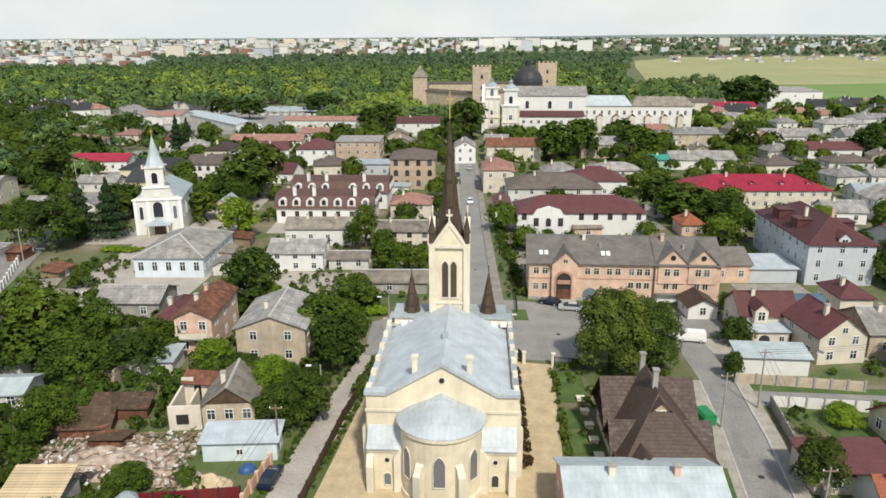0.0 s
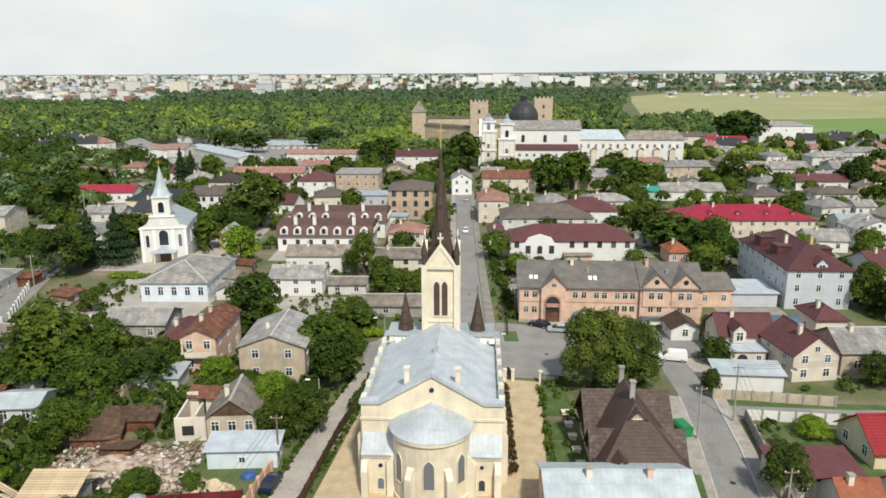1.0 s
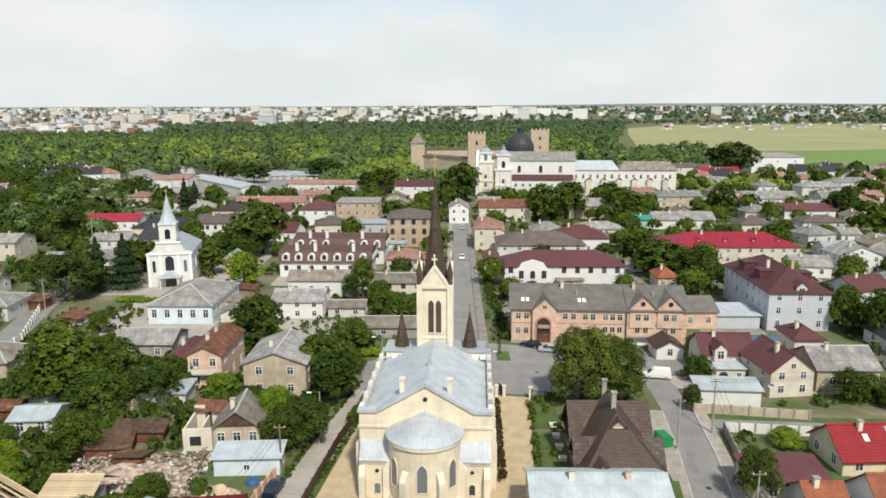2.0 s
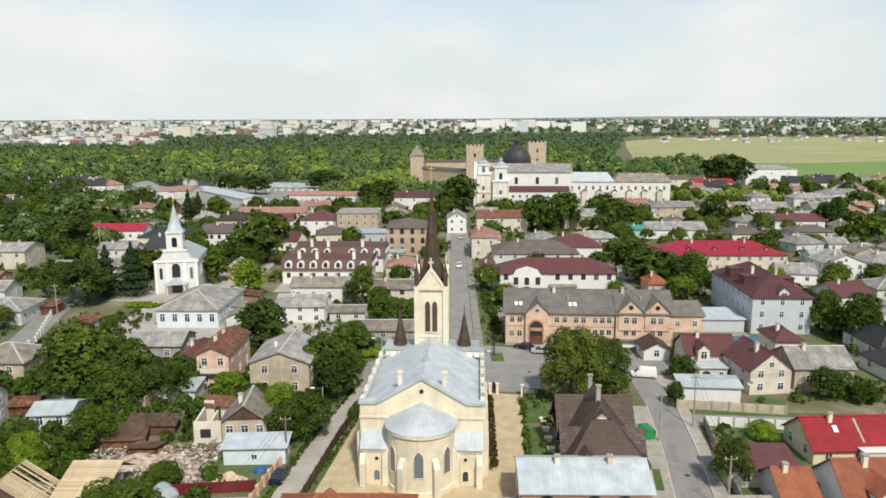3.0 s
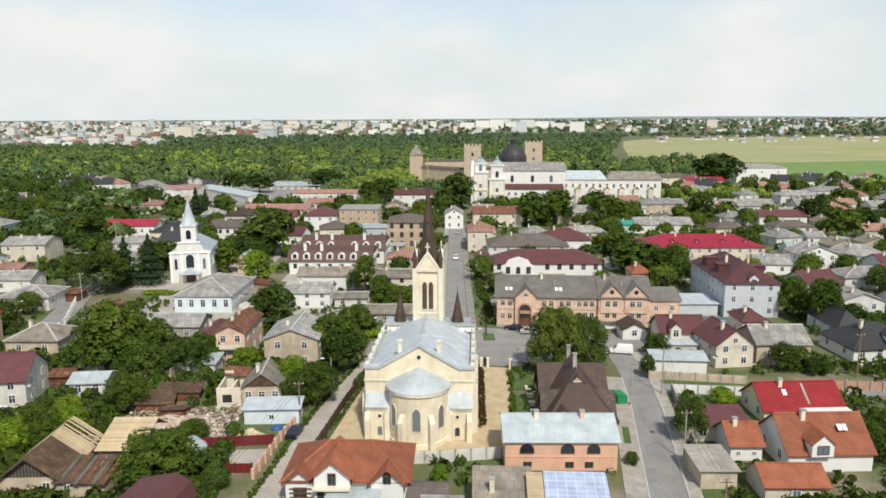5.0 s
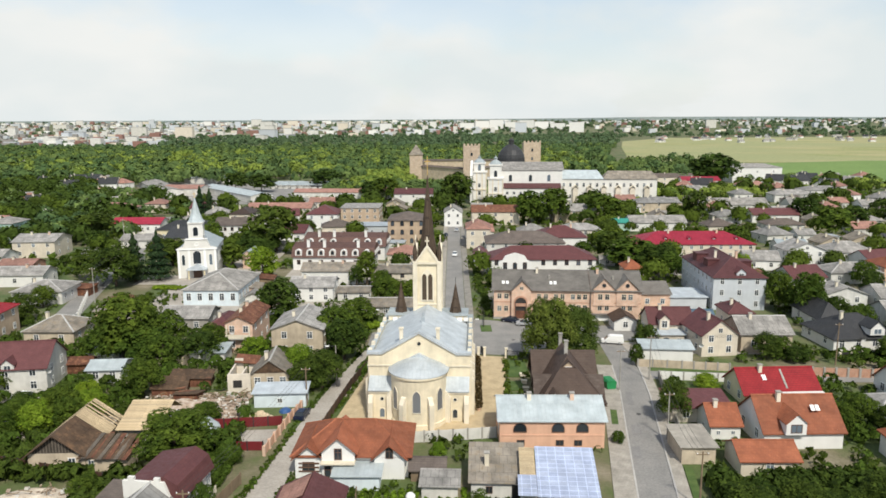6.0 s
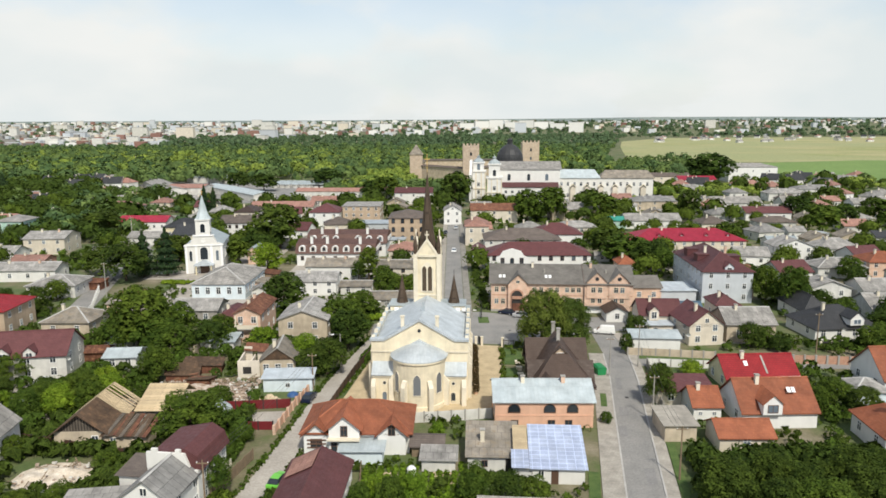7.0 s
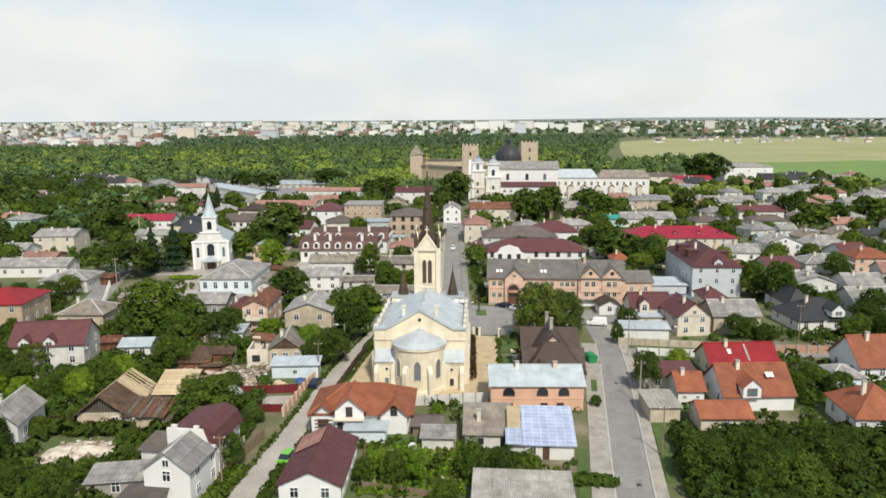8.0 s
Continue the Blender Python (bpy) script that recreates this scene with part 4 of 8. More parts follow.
house("house", "low white house with grey hipped roof by the street", -114.7, 147.8, 13.5, 12, 3, 3.8, "hip", 2.0, "white_old", "slate", floors=1, nf=3, ns=3)
house("house", "long white house with grey roof by the street", -140.9, 169.2, 22.6, 9, 2, 3.8, "gx", 1.8, "white", "slate", floors=1, nf=4, ns=2, chimneys=2)
house("house", "grey brick block with red roof", -112.0, 109.7, 13.9, 14, 3, 6.5, "hip", 2.6, "tan_wall", "red2", floors=2, nf=3, ns=3)
house("house", "beige two-storey house with grey roof", -154.9, 216.2, 15.2, 14, 3, 6.2, "gx", 2.0, "sand", "slate", floors=2, nf=3, ns=2, chimneys=2)
house("house", "orange-roofed low house among trees", -144.2, 189.5, 11.7, 8, -1, 3.0, "gx", 1.4, "brick", "pink_roof", floors=1, nf=2, ns=1)
house("house", "mint-green two-storey house in the old town", -190.0, 256.1, 11.4, 14, 2, 7.4, "hip", 2.0, "mint", "slate", floors=2, nf=3, ns=2)
house("house", "long white house with crimson roof", -145.2, 274.8, 22.1, 11, -1, 4.4, "gx", 2.2, "white", "red", floors=1, nf=6, ns=2, chimneys=0)
house("house", "yellow villa with dark roof", -100.6, 222.1, 9.1, 16, -1, 6.5, "gx", 3.2, "yellow", "anthracite", floors=2, nf=2, ns=2)
house("house", "dark-roofed villa wing in the old town", -115.3, 250.6, 25.0, 12, -1, 5.5, "hip", 3.0, "yellow", "anthracite", floors=1, nf=4, ns=2, chimneys=0)
house("house", "white villa with stepped gables", -90.8, 249.9, 17.9, 12, -1, 7.2, "gx", 2.6, "white", "taupe", floors=2, nf=6, ns=3, frame_mat='frame_brown')
house("house", "tall white tower house with brown roof", -86.3, 257.6, 8.9, 14, -1, 11.0, "hip", 2.0, "sand", "brown", floors=3, nf=2, ns=2)
house("apartment_block", "unfinished tan block with dark openings", -17.8, 238.6, 15.3, 18, -1, 10.5, "hip", 2.4, "tan_wall", "taupe", floors=3, nf=4, ns=3, frame_mat='frame_brown', style='arch', win=(1.3, 2.0), chimneys=0)
house("house", "cream house with faded red hipped roof", -14.7, 194.2, 11.4, 10, -1, 5.2, "hip", 2.2, "sand", "pink_roof", floors=2, nf=2, ns=2)
house("house", "cream two-storey house with balcony", -17.4, 166.2, 14.8, 9, -1, 4.8, "gx", 1.6, "sand", "old_slate", floors=2, nf=4, ns=2, frame_mat='frame_brown')
house("house", "white house with brown mansard roof", -59.3, 286.6, 14.4, 16, -1, 7.0, "hip", 3.4, "white", "maroon", floors=2, nf=3, ns=3)
house("apartment_block", "tan modern block with dark windows", -44.0, 291.9, 18.0, 18, -1, 9.0, "flat", 0.2, "tan_wall", "slate", floors=3, nf=5, ns=3, chimneys=0)
house("house", "flat blue-roofed annex in the old town", -33.2, 260.7, 13.9, 10, -1, 5.0, "flat", 0.3, "grey_wall", "zinc", floors=1, nf=3, ns=1, chimneys=0)
house("house", "grey-roofed long white house", -39.2, 170.1, 16.9, 9, -1, 4.6, "gx", 1.8, "white", "old_slate", floors=1, nf=4, ns=1, chimneys=2)
house("shed", "low shed with old grey sheets", -18.4, 135.1, 15.1, 8, -1, 2.6, "gx", 1.3, "concrete", "old_slate", floors=1, nf=1, ns=1, chimneys=0, category='shed')
house("house", "grey-roofed low house near the hedge", -25.5, 150.8, 8.8, 6, -1, 2.6, "gx", 1.0, "white_old", "old_slate", floors=1, nf=2, ns=1, chimneys=0)
house("hut", "small pale guard hut", -92.8, 180.4, 4.0, 4, -1, 3.0, "hip", 1.0, "pale_blue", "slate", floors=1, nf=1, ns=1, chimneys=0, category='hut')
house("house", "small white workshop beside the chapel", -64.3, 195.6, 3.7, 9, -1, 5.0, "gy", 1.4, "brick_pale", "pale_metal", floors=1, nf=1, ns=2, chimneys=0)
house("garage", "red-brown lock-up garage in the old town", -104.0, 157.8, 5.7, 5, -1, 2.4, "flat", 0.2, "rust", "rust", floors=1, nf=0, ns=0, chimneys=0, category='garage')
house("house", "white maroon-roofed house with arched gable", 19.3, 179.2, 33.4, 13, -1, 6.2, "hip", 3.2, "white", "maroon", floors=2, nf=9, ns=3, chimneys=0, frame_mat='frame_brown', win=(1.1, 1.6), skip=(('f', 1, 1), ('f', 1, 2), ('f', 1, 3), ('f', 0, 0), ('f', 0, 1), ('f', 0, 2), ('f', 0, 3), ('f', 0, 4), ('f', 0, 5), ('f', 0, 6), ('f', 0, 7), ('f', 0, 8)))
house("house", "wide house with taupe hipped roof", 20.1, 212.9, 28.5, 16, -1, 5.6, "hip", 3.2, "white_old", "taupe", floors=2, nf=6, ns=3)
house("house", "maroon-roofed rear wing in the old town", 39.8, 220.7, 18.4, 14, -1, 6.4, "hip", 3.4, "white", "maroon", floors=1, nf=4, ns=2, chimneys=2)
house("house", "cream house with grey roof at the back", 51.5, 241.1, 16.7, 10, -1, 6.0, "hip", 2.0, "sand", "slate", floors=2, nf=4, ns=2)
house("apartment_block", "four-storey grey block with maroon roof", 75.0, 139.2, 13.5, 29, -3, 9.0, "hip", 4.0, "grey_wall", "maroon", floors=3, nf=3, ns=8, chimneys=2, category='building', win=(0.9, 1.4))
sb = house("school_building", "long cream school with crimson hipped roof", 74.0, 207.8, 41.9, 16, -1, 5.8, "hip", 3.4, "sand", "red", floors=2, nf=12, ns=3, chimneys=2, category='building')
for x in (10.5, 19.0, 28.0, 36.0):
    dormer(sb, x, 2.6, 6.6, 1.3, 0.8, 2.6, "red", "red")
for z in (0.15, 2.95):
    part("string_course", boxes((-0.08, 41.98, -0.09, 0, z, z + 0.16)), M["cream_trim"], sb)
house("house", "maroon-roofed cream house with attic", 50.6, 112.2, 9.6, 8, -2, 4.4, "gx", 2.8, "sand", "maroon", floors=1, nf=2, ns=2)
pw = house("annex", "low cream front wing with an arched opening", 51.2, 108.4, 6.0, 4.0, -2, 2.9, "flat", 0.3, "sand", "zinc", floors=1, nf=0, ns=0, chimneys=0, category="annex")
part("arched_opening", prism([(2.0 + u, 0.7 + v) for u, v in arch(1.8, 1.5)], -0.03, 0.05, "y"), M["glass"], pw)
window(pw, 0.7, 0.9, face(4.8, -0.004, 1.1))
house("house", "cream house with brown gable roof", 58.6, 101.6, 7.9, 10, 6, 4.9, "gy", 3.1, "sand", "maroon", floors=2, nf=2, ns=2, win=(1.0, 1.3))
house("house", "low house with dark blue metal roof", 60.4, 112.6, 5.4, 8, -1, 4.2, "gx", 2.2, "sand", "blue_roof", floors=1, nf=1, ns=0, chimneys=0)
house("house", "small maroon-roofed wash house", 71.0, 118.7, 5.8, 8, -1, 5.0, "hip", 1.8, "sand", "maroon", floors=1, nf=1, ns=1)
house("house", "old grey-roofed house with boards", 67.9, 104.0, 10.9, 10, -1, 4.4, "gx", 2.6, "beige", "slate", floors=1, nf=2, ns=2)
house("garage", "long white garage with pale metal roof", 45.0, 98.6, 10.4, 4, -5, 3.0, "flat", 0.7, "white", "pale_metal", floors=1, nf=0, ns=0, chimneys=0, category='garage')
house("house", "small white pitched-roof gate house", 44.7, 120.7, 5.3, 6, -1, 2.6, "gy", 1.4, "white", "brown", floors=1, nf=1, ns=1, chimneys=0)
ry = house("house", "red-roofed yellow house in the old town", 56.5, 75.0, 13.5, 8.5, 2, 2.5, "gx", 3.2, "yellow", "red2", floors=1, nf=3, ns=2)
part("porch_wing", boxes((6.6, 13.6, -1.5, 0, -0.2, 2.5), (6.4, 13.8, -1.7, 0, 2.5, 2.65)), M["white"], ry, "white flat-roofed front wing")
part("roof_light", boxes((0, 0.7, 0, 1.1, 0, 0.08)), M["frame_white"], ry, "", pose(4.0, 2.0, 4.06, 37))
part("roof_ladder", boxes((0, 0.35, 0, 4.0, 0, 0.05)), M["concrete"], ry, "", pose(7.6, 0.6, 3.0, 37))
house("house", "low house with purple-brown roof", 41.6, 68.7, 10.0, 6, -1, 2.6, "flat", 0.9, "sand", "maroon", floors=1, nf=2, ns=1, chimneys=0)
house("house", "white house with orange tile roof and dormer", 52.5, 58.6, 12.2, 9.5, 1, 3.0, "gx", 4.0, "white", "orange", floors=1, nf=0, ns=2)
house("house", "small white orange-roofed cottage", 45.8, 62.2, 4.6, 6.5, -1, 2.6, "gx", 2.2, "white", "orange", floors=1, nf=2, ns=1, win=(0.5, 0.55))
house("outbuilding", "low rusty-roofed outbuilding in the old town", 45.6, 50.4, 8.1, 6, -1, 2.6, "gx", 1.6, "sand", "orange", floors=1, nf=1, ns=0, chimneys=0)
house("garage", "flat concrete yard building", 38.5, 54.1, 4.9, 7, -1, 2.8, "flat", 0.2, "beige", "concrete_roof", floors=1, nf=0, ns=0, chimneys=0, category='garage')
house("house", "white house with broad orange roof", 69.0, 47.9, 9.5, 10, -4, 3.6, "hip", 3.6, "white", "orange", floors=1, nf=4, ns=2)
house("house", "orange-roofed white house with gable", 83.8, 72.1, 11.8, 10, 3, 3.2, "gx", 4.6, "white", "orange", floors=1, nf=4, ns=2)
house("shed", "low grey metal-roofed shed", 76.2, 68.2, 6.3, 6, -1, 2.6, "hip", 1.4, "pale_blue", "slate", floors=1, nf=1, ns=1, chimneys=0, category='shed')
house("house", "modern white house with anthracite roof", 88.2, 104.6, 15.0, 12, 4, 3.0, "hip", 3.8, "white", "anthracite", floors=1, nf=4, ns=2)
house("house", "anthracite-roofed wing in the old town", 92.5, 118.3, 6.4, 14, -1, 3.4, "hip", 3.0, "white_old", "anthracite", floors=1, nf=2, ns=2, chimneys=0)
house("house", "grey-roofed house beside the dark villa", 109.0, 118.0, 11.4, 10, -1, 4.0, "gx", 2.6, "white_old", "slate", floors=1, nf=3, ns=1)
house("house", "small taupe-roofed outbuilding in the old town", 56.2, 140.6, 8.1, 12, -1, 4.2, "gx", 2.0, "brick_pale", "grey_shingle", floors=1, nf=2, ns=0, chimneys=0)
house("house", "low flat-roofed blue-grey annex", 64.3, 140.5, 9.6, 10, -1, 3.2, "flat", 0.2, "grey_wall", "zinc", floors=1, nf=0, ns=0, chimneys=0)
house("house", "orange-roofed small house by the school", 61.6, 176.5, 5.7, 8, -1, 3.6, "hip", 2.0, "brick_pale", "orange", floors=1, nf=2, ns=1)
house("house", "white two-storey house with grey roof", 120.3, 192.7, 13.2, 10, -1, 6.0, "gy", 2.6, "white", "slate", floors=2, nf=3, ns=2)
house("house", "grey-roofed bungalow among garden trees", 122.4, 168.7, 15.3, 10, -1, 3.6, "hip", 2.2, "white_old", "slate", floors=1, nf=3, ns=2)
house("house", "brick house with orange roof", 138.2, 168.3, 12.3, 10, -1, 5.4, "hip", 2.4, "brick_pale", "orange", floors=2, nf=3, ns=2)
house("house", "grey-roofed wide house among garden trees", 140.9, 203.1, 16.0, 12, -1, 3.4, "hip", 3.0, "white_old", "slate", floors=1, nf=3, ns=2)
house("house", "low pale house with grey roof", 128.4, 215.4, 10.9, 8, -1, 3.6, "gx", 1.8, "white", "pale_metal", floors=1, nf=2, ns=2)
house("house", "cream cottage with grey roof", 106.5, 142.2, 11.2, 8, -1, 3.4, "gy", 2.0, "white_old", "slate", floors=1, nf=2, ns=2)
house("house", "pale bungalow among garden trees", 119.2, 138.5, 10.8, 10, -1, 3.4, "gx", 2.4, "white_old", "slate", floors=1, nf=3, ns=2)
house("house", "grey-roofed house with tiny attic", 152.0, 336.2, 27.3, 12, -1, 4.6, "gx", 3.0, "white_old", "slate", floors=1, nf=4, ns=2)
house("house", "maroon-roofed house among garden trees", 154.8, 299.0, 22.5, 10, -1, 4.0, "gx", 2.6, "white", "maroon", floors=1, nf=3, ns=2)
house("house", "dark-roofed bungalow among garden trees", 149.4, 271.8, 17.0, 10, -1, 3.2, "hip", 2.2, "white_old", "taupe", floors=1, nf=3, ns=2)
house("house", "white gabled house among garden trees", 144.2, 336.6, 11.5, 8, -1, 5.4, "gy", 2.2, "sand", "slate", floors=2, nf=2, ns=2)
house("house", "long beige block with grey roof", 108.9, 338.0, 24.4, 14, -1, 5.6, "hip", 2.4, "beige", "slate", floors=2, nf=3, ns=2)
house("house", "turquoise-roofed shed among garden trees", 81.0, 274.2, 10.7, 8, -1, 4.0, "gx", 1.4, "mint", "green", floors=1, nf=2, ns=2)
house("house", "grey-roofed house with white walls", 89.0, 273.9, 25.1, 12, -1, 4.0, "gx", 2.6, "white", "slate", floors=1, nf=4, ns=2)
house("house", "grey-roofed beige house among garden trees", 58.6, 302.6, 26.4, 14, -1, 5.8, "hip", 2.8, "beige", "slate", floors=2, nf=4, ns=2)
house("house", "white three-storey block far off", 234.1, 519.1, 38.6, 20, -1, 12.0, "hip", 2.6, "white", "slate", floors=2, nf=3, ns=2)
house("house", "magenta-roofed house among garden trees", 178.9, 472.1, 27.3, 14, -1, 6.0, "gx", 2.4, "white", "red", floors=2, nf=2, ns=2)
house("house", "white block with brown roof", 164.7, 491.9, 29.0, 14, -1, 7.0, "gx", 2.4, "sand", "taupe", floors=2, nf=2, ns=2)
house("house", "grey-roofed pale house among garden trees", 204.3, 382.6, 23.6, 12, -1, 5.0, "hip", 2.4, "white_old", "slate", floors=2, nf=2, ns=2)
house("house", "pale house with hipped roof", 229.4, 398.0, 25.6, 12, -1, 6.0, "hip", 2.2, "white_old", "slate", floors=2, nf=3, ns=2)
house("house", "white house with grey roof", 219.6, 318.8, 16.3, 10, -1, 6.0, "gx", 2.4, "white", "slate", floors=2, nf=2, ns=2)
house("house", "cream house with hipped roof", 192.4, 270.4, 9.1, 10, -1, 5.0, "hip", 1.8, "sand", "slate", floors=2, nf=2, ns=2)
house("house", "pink-roofed cottage among garden trees", 191.5, 283.5, 10.8, 9, -1, 3.6, "hip", 1.8, "white_old", "pink_roof", floors=1, nf=2, ns=2)
house("house", "dark-roofed cottage among garden trees", 176.1, 227.1, 11.3, 9, -1, 3.4, "gx", 2.0, "white_old", "anthracite", floors=1, nf=2, ns=2)
house("house", "small white house among garden trees", 148.7, 242.2, 7.2, 8, -1, 3.4, "gx", 1.8, "white", "slate", floors=1, nf=2, ns=2)
house("house", "rust-roofed long house among garden trees", 18.4, 295.7, 22.7, 14, -1, 6.4, "gx", 2.6, "sand", "rust", floors=2, nf=3, ns=2)
house("house", "cream corner house with red roof", 13.5, 232.0, 9.3, 16, -1, 8.0, "hip", 2.4, "sand", "pink_roof", floors=2, nf=2, ns=2)
house("house", "low maroon-roofed row among garden trees", 15.0, 197.7, 4.7, 14, -1, 3.4, "gy", 1.4, "white_old", "maroon", floors=1, nf=2, ns=2)
house("house", "white house by the street", 5.1, 290.2, 8.4, 14, -1, 7.0, "gy", 2.4, "white", "slate", floors=2, nf=2, ns=2)
house("house", "maroon-roofed town house among garden trees", -24.1, 377.2, 22.6, 14, -1, 7.0, "gx", 2.6, "white", "maroon", floors=2, nf=3, ns=2)
house("house", "pale rear house among garden trees", -48.7, 411.2, 22.5, 12, -1, 5.0, "gx", 2.0, "white_old", "pink_roof", floors=2, nf=3, ns=2)
house("house", "long pink-roofed row among garden trees", -97.8, 326.5, 33.4, 12, -1, 5.0, "gx", 2.2, "sand", "pink_roof", floors=2, nf=5, ns=2)
house("house", "white row with pink roof", -68.8, 345.3, 17.8, 12, -1, 6.0, "gx", 2.0, "white_old", "pink_roof", floors=2, nf=2, ns=2)
house("house", "pink-roofed house among garden trees", -179.8, 318.1, 24.4, 14, -1, 6.0, "hip", 2.6, "sand", "pink_roof", floors=2, nf=4, ns=2)
house("house", "small pink-roofed house among garden trees", -160.5, 349.0, 11.5, 12, -1, 5.0, "hip", 2.2, "sand", "pink_roof", floors=2, nf=2, ns=2)
house("house", "grey-roofed cottage among garden trees", -124.1, 236.2, 13.5, 9, -1, 3.4, "gx", 1.8, "white_old", "slate", floors=1, nf=3, ns=2)
house("house", "white cottage among garden trees", -198.2, 307.8, 11.9, 9, -1, 4.4, "gx", 1.8, "white", "slate", floors=1, nf=2, ns=2)
house("house", "pale barn among garden trees", -212.5, 288.2, 9.9, 12, -1, 4.0, "gx", 2.0, "white_old", "pink_roof", floors=1, nf=2, ns=2)
house("house", "long white cottage among garden trees", -262.9, 394.1, 15.9, 12, -1, 5.0, "gx", 2.0, "white", "slate", floors=2, nf=2, ns=2)
house("house", "low grey house among garden trees", -158.8, 200.2, 9.5, 10, -1, 3.6, "gx", 2.0, "white_old", "slate", floors=1, nf=2, ns=2)

# ---- special houses near the church ----
pk = house("parish_house", "salmon plastered building with pale metal roof", 12.4, 59.6, 16.0, 9.5, -1, 4.7, "gx", 2.0, "pink", "pale_metal", floors=1, nf=0, ns=2, chimneys=2)
for x, w in ((3.1, 1.9), (8.9, 1.8), (12.6, 1.7)):
    window(pk, w, 1.35, face(x, -0.004, 2.7), "frame_brown", "arch", 2)
for x in (3.2, 9.2, 12.0):
    window(pk, 1.1, 0.8, face(x, -0.004, 0.5), "frame_brown", "box", 1)
part("band", boxes((-0.06, 16.06, -0.07, 0.0, 2.05, 2.2)), M["pink"], pk)

vl = house("villa", "villa with steep dark brown metal roof and cross gables", 20.1, 68.5, 9.8, 17, -2, 3.9, "flat", 0.0, "sand", "brown", floors=1, nf=3, ns=4, over=0.8, chimneys=0)
part("rear_roof", gable_roof(9.2, -0.9, 10.7, 3.95, 4.7, 0.8, "x"), M["brown"], vl, "", pose(0, 8.0, 0))
part("rear_gable_wall", prism([(0, 3.8), (9.2, 3.8), (4.6, 8.4)], 0, 9.8, "x"), M["timber"], vl, "", pose(0, 8.0, 0))
fr = bmesh.new()
fa, fb, fc, fd, fp, fq = [fr.verts.new(v) for v in ((-0.85, -0.85, 3.4), (10.65, -0.85, 3.4), (10.65, 12.0, 3.4), (-0.85, 12.0, 3.4), (4.9, 6.6, 9.5), (4.9, 13.2, 9.9))]
for f in ((fa, fb, fp), (fb, fc, fq, fp), (fc, fd, fq), (fd, fa, fp, fq), (fd, fc, fb, fa)):
    fr.faces.new(f)
part("front_roof", fr, M["brown"], vl)
part("side_gable_roof", gable_roof(4.6, -1.1, 10.9, 4.0, 2.7, 0.5, "x"), M["brown"], vl, "", pose(0, 3.0, 0))
part("side_gable_wall", prism([(0, 3.8), (4.6, 3.8), (2.3, 6.5)], -0.5, 10.3, "x"), M["timber"], vl, "", pose(0, 3.0, 0))
dormer(vl, 2.0, -0.6, 3.2, 3.0, 1.0, 4, "sand", "brown")
dormer(vl, 4.9, 4.9, 7.6, 2.0, 0.6, 2.6, "tan_wall", "brown")
for x, y, z in ((4.9, 8.4, 11.6), (4.6, 13.6, 11.3)):
    c = part("chimney", boxes((x - 0.3, x + 0.3, y - 0.3, y + 0.3, 7.5, z)), M["concrete"], vl)
    part("cap", boxes((x - 0.4, x + 0.4, y - 0.4, y + 0.4, z, z + 0.15)), M["concrete"], c)

ow = house("guest_house", "white house with orange tile roof and front gables", -17.2, 51.0, 16.0, 10, -1, 3.7, "hip", 2.9, "white", "orange", floors=1, nf=0, ns=2, over=0.6, chimneys=0)
for x, w, h, p, z in ((2.0, 3.8, 3.3, 0.4, 0), (6.3, 4.6, 4.5, 1.0, 0), (13.4, 4.2, 3.4, 0.6, 0)):
    gw = part("gable_wing", prism([(-w / 2, 0), (w / 2, 0), (w / 2, h), (0, h + w * 0.42), (-w / 2, h)], -p, 5, "y"), M["white"], ow, "", pose(x, 0, 0))
    part("gable_roof", gable_roof(w, -p - 0.5, 6.5, h, w * 0.43, 0.5, "y"), M["orange_t"], gw, "", pose(-w / 2, 0, 0.1))
    if w < 4:
        window(gw, 1.6, 1.3, face(0, -p - 0.004, 1.1), "frame_brown", "box", 1)
    else:
        window(gw, 0.9, 1.5, face(0, -p - 0.004, 3.2), "frame_brown", "box", 1)
for x in (4.8, 6.3, 7.8, 9.6):
    window(ow, 0.75, 1.5, face(x, -1.006 if x < 8.5 else -0.004, 0.6), "frame_brown", "box", 0)
for z in (1.0, 1.6, 2.2):
    part("louvre", boxes((0.6, 3.5, -0.5, -0.38, z, z + 0.18)), M["frame_brown"], ow)
part("porch_canopy", boxes((3.9, 8.7, -1.9, 0, 2.75, 2.95)), M["cream_trim"], ow)
house("annex", "low pale metal-clad annex before the white house", -11.2, 47.2, 6.2, 3.2, -1, 2.2, "flat", 0.3, "pale_blue", "pale_metal", floors=1, nf=0, ns=0, chimneys=0, category="annex")

bh = house("brick_office", "long salmon brick building with grey roof and arched gateway", 16.8, 131.6, 36.5, 14, -4.5, 8.0, "gx", 3.4, "brick_pale", "grey_shingle", floors=2, nf=0, ns=3, over=0.6, chimneys=2, category="building")
for x in (1.4, 3.1):
    for z in (2.2, 5.4):
        window(bh, 0.95, 1.25, face(x, -0.004, z), "cream_trim")
for x in (11.3, 13.0, 15.5, 17.1, 19.7, 21.2, 22.7):
    window(bh, 0.95, 1.25, face(x, -0.004, 5.4), "cream_trim")
for x in (19.7, 21.2, 22.7, 26.4, 28.1, 32.2, 33.8):
    window(bh, 0.95, 1.2, face(x, -0.004 if x < 24 else -0.014, 2.7), "cream_trim")
for x in (26.4, 28.1, 32.2, 33.8):
    window(bh, 1.0, 1.35, face(x, -0.254, 5.5), "cream_trim")
